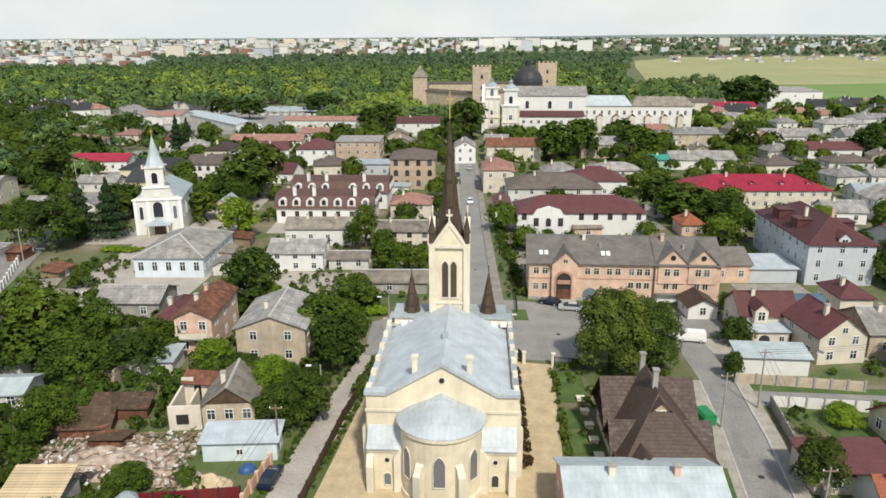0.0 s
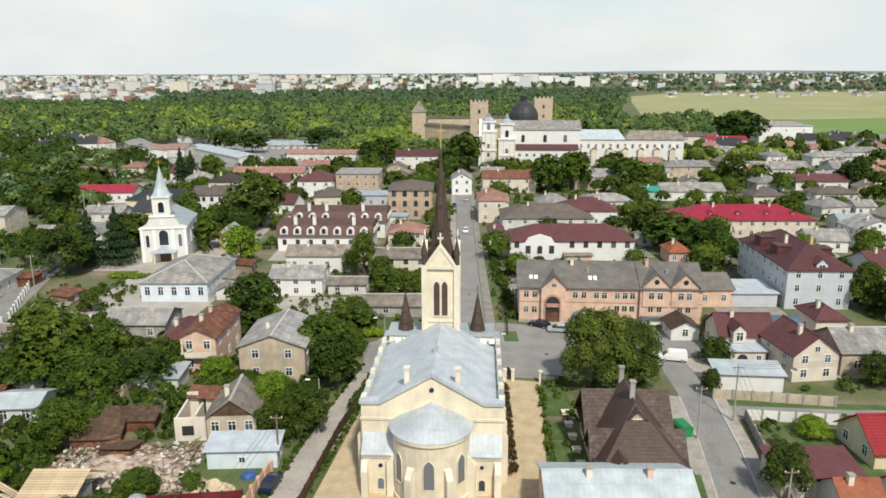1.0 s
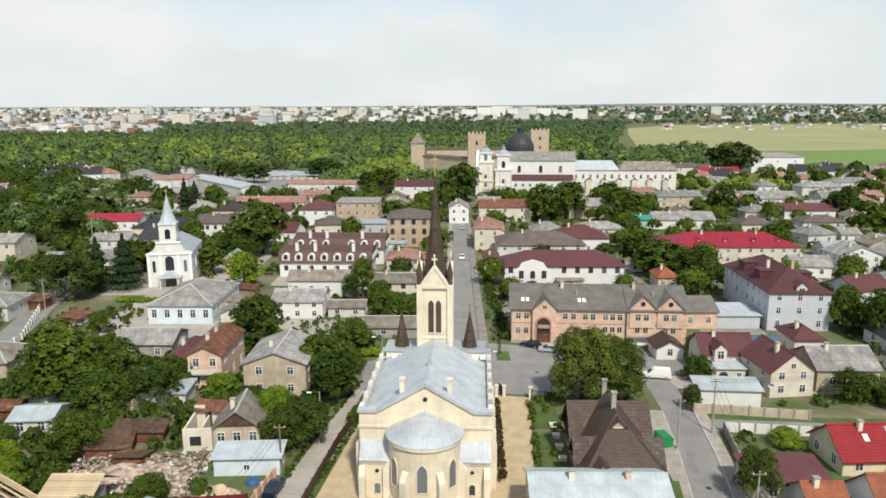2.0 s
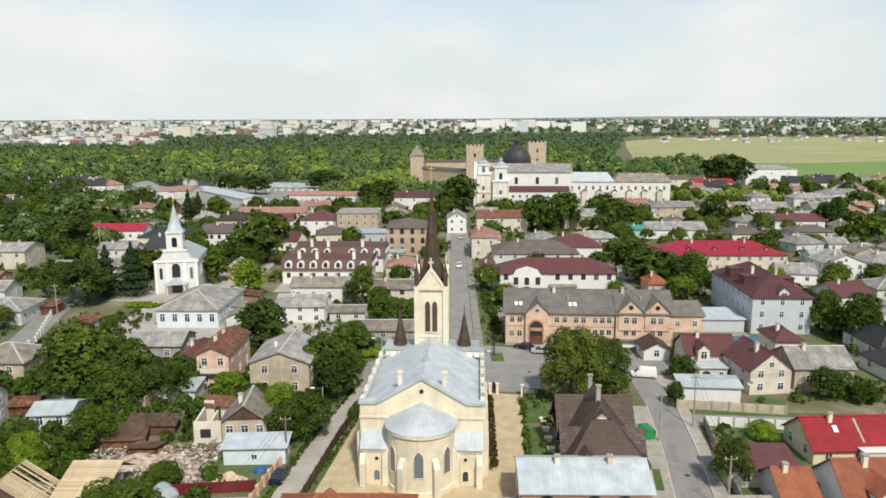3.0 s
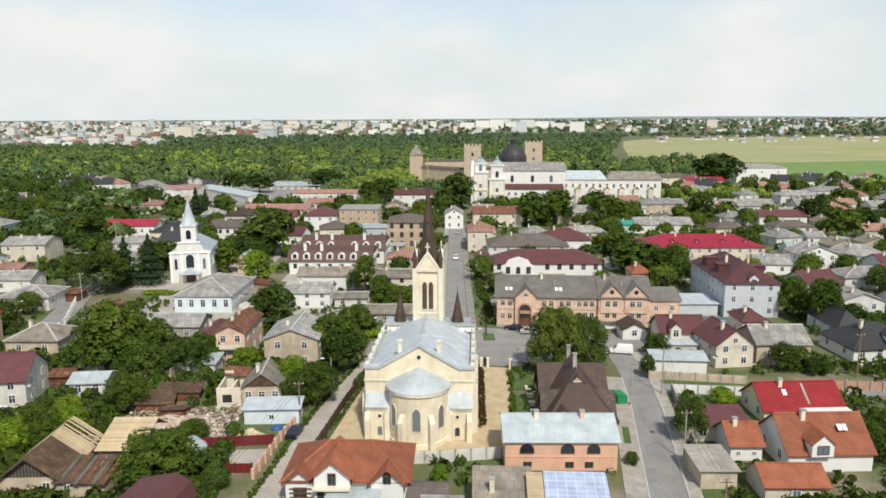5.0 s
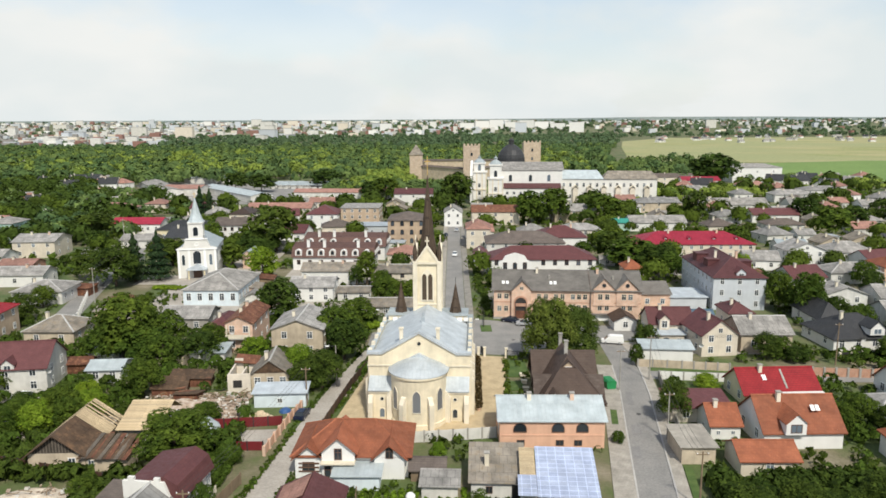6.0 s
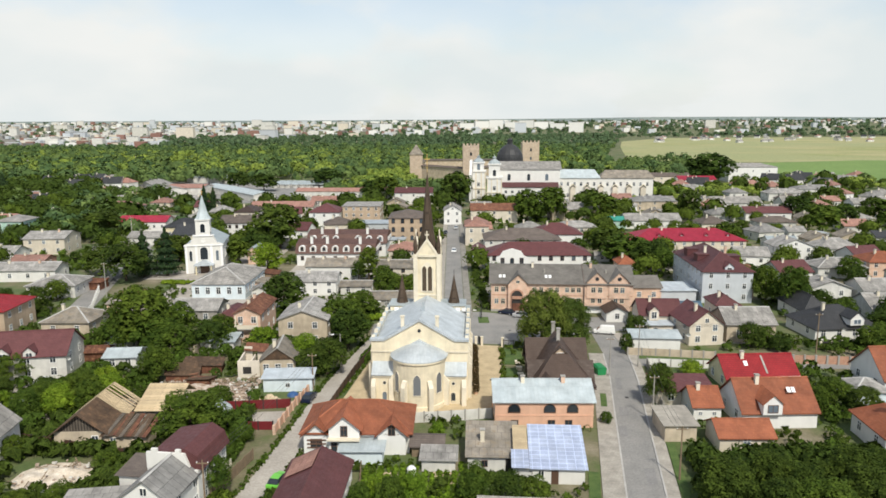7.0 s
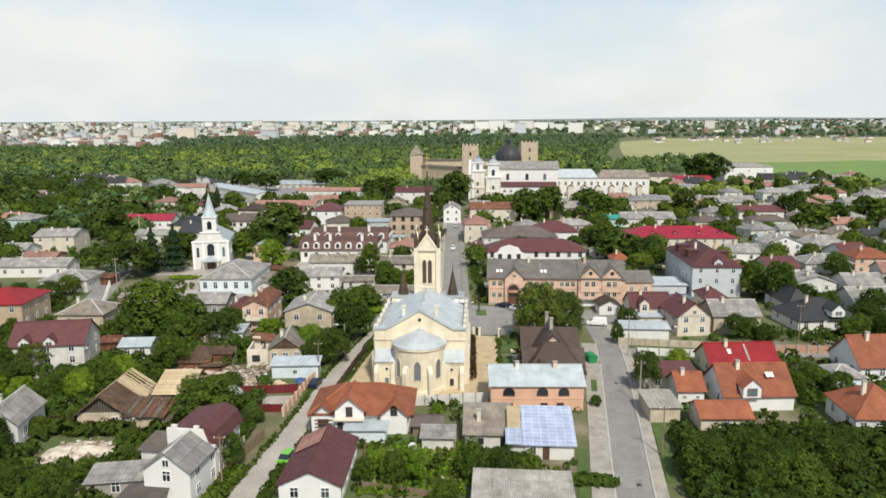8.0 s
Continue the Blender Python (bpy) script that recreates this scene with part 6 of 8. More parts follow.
def debris(x0, x1, y0, y1, n, seed):
    """Scattered blocks and boards, too many to count."""
    r = random.Random(seed)
    for mat, share in (("rubble", 0.5), ("timber", 0.25), ("white_old", 0.25)):
        bm = bmesh.new()
        for _ in range(int(n * share)):
            a, b, c = (r.uniform(0.2, 0.7), r.uniform(0.15, 0.5), r.uniform(0.1, 0.35)) if mat != "timber" else (r.uniform(1.0, 3.2), 0.14, 0.08)
            m = pose(r.uniform(x0, x1), r.uniform(y0, y1), r.uniform(0.1, 1.0 if mat == "timber" else 0.6), r.uniform(-25, 25), r.uniform(-20, 20), r.uniform(0, 180))
            v = [bm.verts.new(m @ Vector((sx * a / 2, sy * b / 2, sz * c / 2))) for sz in (-1, 1) for sx, sy in ((-1, -1), (1, -1), (1, 1), (-1, 1))]
            for f in ((0, 3, 2, 1), (4, 5, 6, 7), (0, 1, 5, 4), (1, 2, 6, 5), (2, 3, 7, 6), (3, 0, 4, 7)):
                bm.faces.new([v[i] for i in f])
        tagged(new("debris", mesh_of("debris", bm, M[mat])), "scattered demolition debris in a yard", "debris", "", "stuff")


debris(-50, -31, 70, 82, 800, 1)
debris(-56, -47, 40.5, 48, 60, 2)
debris(-72, -60, 64, 82, 110, 3)
# collapsed sheds with rusty roofs
for x, y, w, d, yaw, tilt, h in ((-49.5, 80, 6.5, 4.5, 12, 14, 2.0), (-45.0, 78.2, 5.0, 3.6, -6, -10, 1.7), (-48, 85, 8, 4, 6, 8, 2.2)):
    sd = thing("collapsed_shed", "collapsed shed with sagging rusty roof", "shed", pose(x, y, 0, 0, 0, yaw))
    part("wall", boxes((0.3, w - 0.3, 0.3, d - 0.3, -0.2, h - 0.5)), M["rust"], sd)
    part("roof", boxes((0, w, 0, d, 0, 0.12)), M["old_brown"], sd, "", pose(0, 0, h - 0.3, tilt, tilt * 0.4))
ru = house("ruined_house", "half-ruined beige cottage with broken grey roof", -32.0, 83.8, 7.0, 8, 4, 3.3, "gy", 2.6, "beige", "old_slate", floors=1, nf=3, ns=2, chimneys=1)
part("gable_panel", prism([(0.3, 3.4), (6.7, 3.4), (3.5, 5.75)], -0.1, -0.02, "y"), M["old_brown_t"], ru, "brown boarded gable")
part("roofless_wall", boxes((-4.2, 0, -0.6, -0.3, -0.2, 3.5), (-4.2, -3.9, -0.3, 6.5, -0.2, 3.3), (-4.2, -2.6, 6.2, 6.5, -0.2, 4.2), (-1.6, 0, 6.2, 6.5, -0.2, 3.0), (-2.2, -1.9, 2.0, 6.2, -0.2, 2.6)), M["sand"], ru, "roofless plastered walls")
# wall is uncut; a dark slab stands in for the window's inner shade
part("empty_opening", boxes((-3.2, -1.6, -0.66, -0.58, 0.9, 2.3)), M["iron"], ru, "dark panel painted as the shade in an empty window")
part("broken_roof", boxes((0, 4.6, 0, 3.0, 0, 0.1)), M["rust"], ru, "sagging rusty roof piece", pose(-4.2, 5.6, 3.6, 16, 6, 0))
bs2 = thing("burnt_shed", "roofless shed with charred rafters and a white sheet", "shed", pose(-55.0, 96.0, 0, 0, 0, -2))
part("wall", boxes((0, 6.0, 0, 0.3, -0.2, 2.3), (0, 0.3, 0.3, 5.0, -0.2, 2.2), (5.7, 6.0, 0.3, 5.0, -0.2, 2.4), (0.3, 5.7, 4.7, 5.0, -0.2, 2.0)), M["beige"], bs2)
for k in range(7):
    part("rafter", boxes((-0.08, 0.08, -0.4, 5.6, 0, 0.16)), M["iron"], bs2, "", pose(0.5 + k * 0.85, 0, 2.2 + 0.12 * (k % 3), 4 - 3 * (k % 3), 0, 5 * ((k % 4) - 1.5)))
part("roof_sheet", boxes((0, 3.0, 0, 4.6, 0, 0.08)), M["old_slate"], bs2, "", pose(0.3, 0.3, 1.9, 10, -8, 3))


def fence(name, label, pts, h, panel, material, post_material, post=0.09, bars=False):
    """A fence: posts, with one panel between each two."""
    f = thing(name, label, "fence")
    for (ax, ay), (bx, by) in zip(pts, pts[1:]):
        ln = math.hypot(bx - ax, by - ay)
        n = max(1, round(ln / panel))
        yaw = math.degrees(math.atan2(by - ay, bx - ax))
        st = ln / n
        pm = mesh_of("post", boxes((-post, post, -post, post, -0.2, h + 0.1)), M[post_material])
        if bars:
            qm = mesh_of("rail", boxes((0, st, -0.02, 0.02, 0.15, 0.25)), M[material])
            bar = mesh_of("bar", boxes((0, 0.04, -0.02, 0.02, 0.1, h)), M[material])
        else:
            qm = mesh_of("panel", boxes((0, st, -0.03, 0.03, 0.05, h)), M[material])
        for k in range(n + 1):
            m = pose(ax, ay, 0, 0, 0, yaw) @ pose(k * st, 0, 0)
            part("post", pm, None, f, "", m)
            if k < n and bars:
                part("rail", qm, None, f, "", m)
                part("rail", qm, None, f, "", m @ pose(0, 0, h - 0.35))
                for i in range(1, 8):
                    part("bar", bar, None, f, "", m @ pose(i * st / 8, 0, 0))
            elif k < n:
                part("panel", qm, None, f, "", m)
    return f


fence("yard_fence", "dark brown churchyard fence along the lane", [(-16.2, 64), (-13.6, 85), (-9.4, 107)], 1.7, 2.6, "brown_fence", "iron")
fence("sheet_fence", "maroon sheet-metal yard fence", [(-34.5, 67.0), (-22.8, 68.3)], 1.7, 2.4, "maroon_fence", "iron")
fence("sheet_fence", "low maroon sheet-metal fence by the garden", [(-31, 59.2), (-23.8, 59.2)], 1.5, 2.4, "maroon_fence", "iron")
fence("lane_wall", "pinkish brick wall with pillars along the lane", [(-23.2, 57.5), (-22.0, 69.5), (-21.0, 75)], 1.5, 2.2, "pink", "brick_pale", 0.22)
fence("board_fence", "pale weathered board fence by the lane", [(-27, 37.5), (-24.4, 49)], 1.7, 2.3, "timber", "timber")
fence("dark_fence", "dark brown fence across the gardens", [(-63, 55.6), (-41.5, 49.2)], 1.4, 2.4, "brown_fence", "iron")
fence("panel_wall", "pale concrete panel wall below the churchyard", [(-1.5, 61.5), (5.3, 62.2), (12.2, 63.2)], 1.9, 2.2, "white_old", "concrete", 0.12)
fence("boundary_wall", "long beige boundary wall by the crossroad", [(43.5, 95.6), (52, 94.2), (61, 92.6)], 1.7, 2.5, "beige", "concrete", 0.15)
fence("yard_wall", "white panel wall round the yard", [(45.6, 88.6), (52.5, 87.6), (58.5, 86.8)], 1.7, 2.2, "white", "concrete", 0.12)
fence("roadside_wall", "weathered roadside wall", [(45.6, 88.4), (42.8, 72), (40.2, 56)], 1.7, 2.4, "concrete", "concrete", 0.14)
fence("brick_wall", "dark red brick wall with pale pillars", [(76, 89.8), (87, 88.6), (99, 91)], 1.8, 2.4, "brick", "concrete", 0.2)
fence("pillar_fence", "dark fence with pale pillars by the villa", [(86.5, 99), (97, 101), (110, 109)], 1.6, 2.6, "iron", "cream_trim", 0.22)
fence("white_fence", "white pillared street fence", [(-88.8, 122), (-89.6, 134), (-98.8, 158), (-103, 178)], 1.6, 3.0, "white", "white", 0.25)
fence("iron_fence", "black iron fence by the gate", [(17.4, 101.6), (24, 99.8), (30, 98)], 1.7, 2.2, "iron", "iron", 0.08, True)
fence("iron_fence", "black iron fence beside the street", [(13.8, 124), (14.4, 133)], 1.6, 2.2, "iron", "iron", 0.08, True)
fence("school_fence", "low white fence before the pale blue hall", [(-76, 134), (-58, 133)], 1.3, 2.2, "white", "white", 0.12)
fence("garden_fence", "grey slat fence in the kitchen gardens", [(-8, 46), (-7, 33), (4, 30)], 1.1, 2.0, "timber", "timber")
gt = thing("gate", "open iron churchyard gate with white pillars", "gate")
for x, y in ((11.4, 102.6), (12.7, 102.5), (17.2, 101.8)):
    part("pillar", boxes((x - 0.25, x + 0.25, y - 0.25, y + 0.25, 0, 2.0), (x - 0.33, x + 0.33, y - 0.33, y + 0.33, 2.0, 2.15)), M["cream_trim"], gt)
part("gate_leaf", boxes((0, 0.05, 0, 2.2, 0.2, 1.7)), M["iron"], gt, "", pose(12.7, 102.7, 0, 0, 0, 20))

# small outbuildings between lane and side road
th = house("tarp_house", "small white house roofed with blue tarpaulin", 16.2, 41.4, 7.2, 8.5, -4, 2.4, "flat", 2.4, "white", "tarp", floors=1, nf=0, ns=1, chimneys=0)
part("door", boxes((2.6, 3.6, -0.06, 0.02, 0, 2.0)), M["door_wood"], th)
window(th, 0.7, 1.1, face(1.2, -0.004, 0.9))
part("boarded_roof", prism([(-0.2, 2.4), (8.6, 4.6), (8.6, 4.72), (-0.2, 2.52)], -2.6, -0.5, "x"), M["planks"], th)
part("boarded_wall", boxes((-2.5, -0.05, 0.2, 8.3, -0.2, 2.4)), M["white_old"], th)
part("lower_tarp", prism([(-0.5, 2.36), (3.2, 3.3), (3.2, 3.36), (-0.5, 2.42)], -2.9, -0.45, "x"), M["tarp"], th, "strip of blue tarpaulin", pose(0, 0, 0.12))
sl = house("store", "old store with mossy asbestos roof", 7.4, 45.0, 7.0, 7.5, -3, 2.4, "flat", 1.9, "white_old", "old_slate", floors=1, nf=0, ns=1, chimneys=1)
# interior shade of the open door, done as a dark slab on the wall
part("doorway", boxes((5.4, 6.6, -0.05, 0.02, 0, 2.0)), M["iron"], sl, "dark slab painted as the shade in an open door")
window(sl, 0.8, 0.9, face(2.4, -0.004, 0.8), "frame_brown")
house("shed", "shed with weathered corrugated roof", 7.6, 22.5, 12.4, 10, -5, 2.6, "flat", 0.5, "concrete", "corrugated", floors=1, nf=1, ns=1, chimneys=0, category="shed")
house("shed", "small brown-roofed wooden garden shed", -0.8, 49.5, 4.6, 3.6, -3, 2.0, "gx", 0.9, "timber", "taupe", floors=1, nf=0, ns=0, chimneys=0, category="shed")
house("shed", "grey-roofed lean shed beside the gardens", 0.8, 45.0, 4.8, 3.4, -3, 1.9, "flat", 0.5, "white_old", "slate", floors=1, nf=0, ns=0, chimneys=0, category="shed")
gar = random.Random(8)
for k in range(9):
    x, y = -6 + (k % 3) * 4.2, 33 + (k // 3) * 4.2
    sheet("garden_bed", "dug vegetable bed with green rows", [(x, y), (x + 3.4, y), (x + 3.4, y + 3.2), (x, y + 3.2)], 0.12, "lawn" if k % 2 else "dry_sand", "garden bed", 0.2)



def wires(label, a, b, spread=0.7):
    """Three sagging cables between two pole tops."""
    w = thing("power_cable", label, "cable")
    va, vb = Vector(a), Vector(b)
    side = Vector((-(vb - va).y, (vb - va).x, 0)).normalized() * spread
    for k in (-1, 0, 1):
        bm = bmesh.new()
        rings = []
        for i in range(13):
            t = i / 12
            c = va.lerp(vb, t) + side * k - Vector((0, 0, 3.2 * t * (1 - t)))
            rings.append([bm.verts.new(c + Vector((0.022 * math.cos(q * 2.094), 0, 0.022 * math.sin(q * 2.094)))) for q in range(3)])
        for p, q in zip(rings, rings[1:]):
            for i in range(3):
                bm.faces.new((p[i], p[(i + 1) % 3], q[(i + 1) % 3], q[i]))
        part("strand", bm, M["iron"], w)


wires("dark power cables along the side road", (43.6, 88, 8.6), (38.9, 62, 7.6))
wires("dark power cables above the road wall", (38.9, 62, 7.6), (36.8, 42, 7.6))
wires("dark power cables along the lane", (-20.4, 77, 6.6), (-26.2, 33, 7.6))
wires("dark power cables by the dark villa", (43.6, 88, 8.6), (84, 96, 8.6))
wires("dark power cables by the white fence", (-98, 175, 11.6), (-93, 150, 9.6))

# dark dormer boxes on the grey block, and its roof vents
db = thing("roof_dormers", "maroon dormer boxes on the grey block", "dormer", pose(75.0, 139.6, 0, 0, 0, -1))
for x, y in ((1.6, 9.0), (1.6, 18.0), (9.5, 6.5)):
    part("dormer", boxes((x, x + 3.0, y, y + 3.4, 9.4, 11.6)), M["maroon"], db)
    part("dormer_roof", boxes((x - 0.2, x + 3.2, y - 0.2, y + 3.6, 11.6, 11.8)), M["maroon"], db)
# details on larger houses
gb = thing("roof_dormers", "maroon-roofed dormers of the pale house", "dormer", pose(-84.5, 81.6, 0, 0, 0, 8))
for x in (3.4, 8.2):
    dormer(gb, x, -0.2, 4.4, 2.2, 1.3, 3.5, "white_old", "maroon")
gd = thing("attic_dormer", "white gabled attic dormer on the orange roof", "dormer", pose(56.9, 57.6, 0, 0, 0, 1))
dormer(gd, 0, 0.2, 2.7, 3.1, 1.9, 4.5, "white", "orange", fm="frame_brown")
for k in range(2):
    part("roof_light", boxes((3.6 + k * 0.75, 4.2 + k * 0.75, 0, 1.0, 0, 0.08)), M["frame_white"], gd, "", pose(0, 3.0, 5.35, 39))
ad = thing("attic_dormer", "white gabled dormer on the anthracite roof", "dormer", pose(97.5, 104.0, 0, 0, 0, 4))
dormer(ad, 0, 0.6, 3.6, 3.2, 1.6, 4.0, "white", "anthracite")
ag = thing("attic_gable", "cream attic gable of the maroon roof", "dormer", pose(53.5, 111.0, 0, 0, 0, -1))
dormer(ag, 0, -0.1, 3.2, 2.2, 2.4, 4.0, "sand", "maroon", fm="frame_white")
rb = thing("rear_gable", "little cream gable over the grey block's eaves", "dormer", pose(82.2, 139.4, 0, 0, 0, -1))
dormer(rb, 0, -0.15, 8.4, 2.4, 1.6, 3.5, "grey_wall", "maroon")
bc = thing("balcony", "brick house balcony with white railing", "balcony", pose(-43.4, 106.2, 0, 0, 0, -1))
part("slab", boxes((0.4, 5.8, -1.2, 0, 3.2, 3.4)), M["concrete"], bc)
part("railing", boxes((0.4, 5.8, -1.2, -1.12, 3.4, 4.3)), M["cream_trim"], bc)
for x in (0.6, 5.5):
    part("post", boxes((x, x + 0.2, -1.2, -1.0, -0.2, 6.4)), M["cream_trim"], bc)


# satellite dishes on walls and roofs
for x, y, z, yaw in ((-41.9, 106.4, 4.6, 10), (-33.5, 107.6, 2.9, -20), (-69.8, 84.6, 4.0, 15), (-27.0, 38.5, 5.0, 60), (57.6, 99.6, 3.4, -15), (-22.9, 106.9, 5.0, 30), (94, 104.2, 3.0, 0)):
    ds = thing("satellite_dish", "white satellite dish on a bracket", "satellite dish", pose(x, y, z, 0, 0, yaw), "satellite dishes")
    part("bowl", turned([(0, 0.0), (0.3, 0.05), (0.48, 0.16), (0.5, 0.18), (0.3, 0.09), (0, 0.04)], 16), M["frame_white"], ds, "", pose(0, -0.5, 0, 115))
    part("bracket", boxes((-0.03, 0.03, -0.5, 0.6, -0.04, 0.04)), M["iron"], ds)


# ---- vehicles, poles, bins ----
def car(label, x, y, yaw, paint, van=False):
    length, w, h = (4.9, 1.9, 1.95) if van else (4.3, 1.75, 1.42)
    c = thing("van" if van else "car", label, "van" if van else "car", pose(x, y, 0.05, 0, 0, yaw), "parked vehicles")
    low = [(-length / 2, 0.32), (-length / 2, 0.85), (-length * 0.2, 0.95), (length * 0.3, 0.95), (length / 2, 0.8), (length / 2, 0.32)]
    cab = [(-length * 0.49, 0.9), (-length * 0.46, h), (length * 0.16, h), (length * 0.36, 0.95)] if van else [(-length * 0.44, 0.9), (-length * 0.30, h), (length * 0.10, h), (length * 0.28, 0.93)]

    def swept(sec, half, inset):
        bm = bmesh.new()
        rings = [[bm.verts.new((s * (half - (inset if z > 1.2 else 0)), u, z)) for u, z in sec] for s in (-1, 1)]
        bm.faces.new(rings[0]), bm.faces.new(rings[1][::-1])
        for i in range(len(sec)):
            j = (i + 1) % len(sec)
            bm.faces.new((rings[0][i], rings[1][i], rings[1][j], rings[0][j]))
        bmesh.ops.bevel(bm, geom=bm.edges[:], offset=0.06, segments=2, affect="EDGES")
        return bm
    part("body", swept(low, w / 2, 0), M[paint], c)
    part("cabin", swept(cab, w / 2 - 0.06, 0.14), M[paint] if van else M["glass"], c)
    part("roof", boxes((-w / 2 + 0.26, w / 2 - 0.26, -length * (0.44 if van else 0.28), length * (0.14 if van else 0.08), h - 0.02, h + 0.03)), M[paint], c)
    part("windscreen", prism([(cab[2][0] + 0.05, h - 0.08), (cab[3][0] + 0.03, 1.0), (cab[3][0], 0.98), (cab[2][0], h - 0.1)], -w / 2 + 0.2, w / 2 - 0.2, "x"), M["glass"], c)
    for sx in (-1, 1):
        for yy in (-length * 0.3, length * 0.31):
            wh = part("wheel", turned([(0, -0.1), (0.3, -0.1), (0.32, 0), (0.3, 0.1), (0, 0.1)], 14), M["rubber"], c, "", pose(sx * (w / 2 - 0.1), yy, 0.3, 0, 90))
            part("rim", turned([(0, -0.12), (0.17, -0.12), (0.17, 0.12), (0, 0.12)], 10), M["car_silver"], wh)
        part("headlight", boxes((sx * 0.55 - 0.16, sx * 0.55 + 0.16, length / 2 - 0.03, length / 2 + 0.02, 0.62, 0.76)), M["frame_white"], c)
    return c


car("dark blue car parked on the dusty lane", -20.2, 71.5, -8, "car_dark")
car("lime green car parked beside the lane", -19.0, 41.6, -12, "car_green")
car("white van parked by the verge", 42.0, 111.0, 78, "car_white", True)
car("white car driving on the town street", 8.6, 217, 176, "car_white")
car("silver car before the brick building", 24.0, 125.6, 80, "car_silver")
car("dark car before the brick building", 20.6, 128.6, 60, "car_dark")
car("white car in a cluttered yard", -72.5, 80, 80, "car_white")
car("silver car in a cluttered yard", -70.5, 69, 70, "car_silver")
car("dark car at the kerb of the street", 5.6, 262, 176, "car_dark")
car("silver car at the kerb of the street", 10.6, 276, 176, "car_silver")


def pole(label, x, y, h, lamp=True, material="concrete", yaw=0):
    p = thing("street_lamp" if lamp else "utility_pole", label, "street lamp" if lamp else "pole", pose(x, y, 0, 0, 0, yaw))
    part("post", turned([(0.16, -0.2), (0.13, 3), (0.09, h), (0, h)], 10), M[material], p)
    if lamp:
        part("arm", boxes((0, 1.4, -0.04, 0.04, h - 0.15, h - 0.07)), M["iron"], p)
        part("lamp_head", boxes((1.2, 1.9, -0.14, 0.14, h - 0.2, h - 0.05)), M["frame_white"], p)
    else:
        part("crossarm", boxes((-0.8, 0.8, -0.06, 0.06, h - 0.5, h - 0.38)), M["timber"], p)
        for s in (-0.7, 0, 0.7):
            part("insulator", turned([(0.05, h - 0.38), (0.07, h - 0.3), (0.03, h - 0.2), (0, h - 0.2)], 8, s, 0), M["frame_white"], p)
    return p


pole("grey concrete street lamp beside the lane", -16.4, 86, 8, True, "concrete", 180)
pole("grey street lamp by the church", 9.6, 103.8, 8, True, "concrete")
pole("grey street lamp at the lane's end", -9.2, 112, 8, True, "concrete", 180)
pole("concrete utility pole by the side road", 43.6, 88, 9, False)
pole("concrete utility pole by the pavement", 36.6, 83, 8, False)
pole("concrete utility pole beside the road wall", 38.9, 62, 8, False)
pole("timber utility pole near the orange roofs", 36.8, 42, 8, False, "timber")
pole("timber utility pole in the gardens", -26.2, 33, 8, False, "timber")
pole("timber utility pole by the workshop", -20.4, 77, 7, False, "timber")
pole("tall pole in the old quarter", -98, 175, 12, False)
pole("tall pole by the white fence", -93, 150, 10, False)
pole("tall pole behind the chapel", -115, 220, 14, False)
pole("timber pole beside the dark villa", 84, 96, 9, False, "timber")

bn2 = thing("waste_container", "green waste container on the verge", "container", pose(35.0, 84.5, 0, 0, 0, 10))
part("body", prism([(-0.8, 0.1), (0.8, 0.1), (0.95, 1.4), (-0.95, 1.4)], -1.3, 1.3, "y"), M["bin_green"], bn2)
part("lid", prism([(-1.0, 1.4), (1.0, 1.4), (0.7, 1.75), (-0.7, 1.75)], -1.35, 1.35, "y"), M["bin_green"], bn2)
bs = thing("covered_pile", "pile covered with blue plastic sheet", "pile", pose(-23.6, 74.0, 0, 0, 0, 20))
part("cover", turned([(1.1, 0), (0.95, 0.35), (0.6, 0.6), (0, 0.7)], 9), M["blue_sheet"], bs)
tank = thing("water_tank", "white plastic water tank in a garden", "tank", pose(-0.6, 43.6, 0))
part("barrel", turned([(0.6, 0), (0.65, 0.3), (0.65, 1.2), (0.4, 1.5), (0, 1.5)], 14), M["frame_white"], tank)
for x, y in ((-34.6, 66.2), (-33.4, 65.0)):
    hut = thing("tent", "small pale blue shelter in the yard", "shelter", pose(x, y, 0))
    part("cover", turned([(1.5, 0), (1.4, 1.6), (0.6, 2.3), (0, 2.4)], 6), M["pale_metal"], hut)

# clutter along the south side of the church
for k in range(5):
    st = thing("bench_stone", "grey stone block in the memorial garden", "stone block", pose(19.0 + 0.1 * k, 76 + k * 3.6, 0.0), "memorial stones")
    part("stone", boxes((-0.5, 0.5, -0.4, 0.4, -0.1, 0.6), (-0.6, 0.6, -0.5, 0.5, 0.6, 0.7)), M["cream_trim"], st)

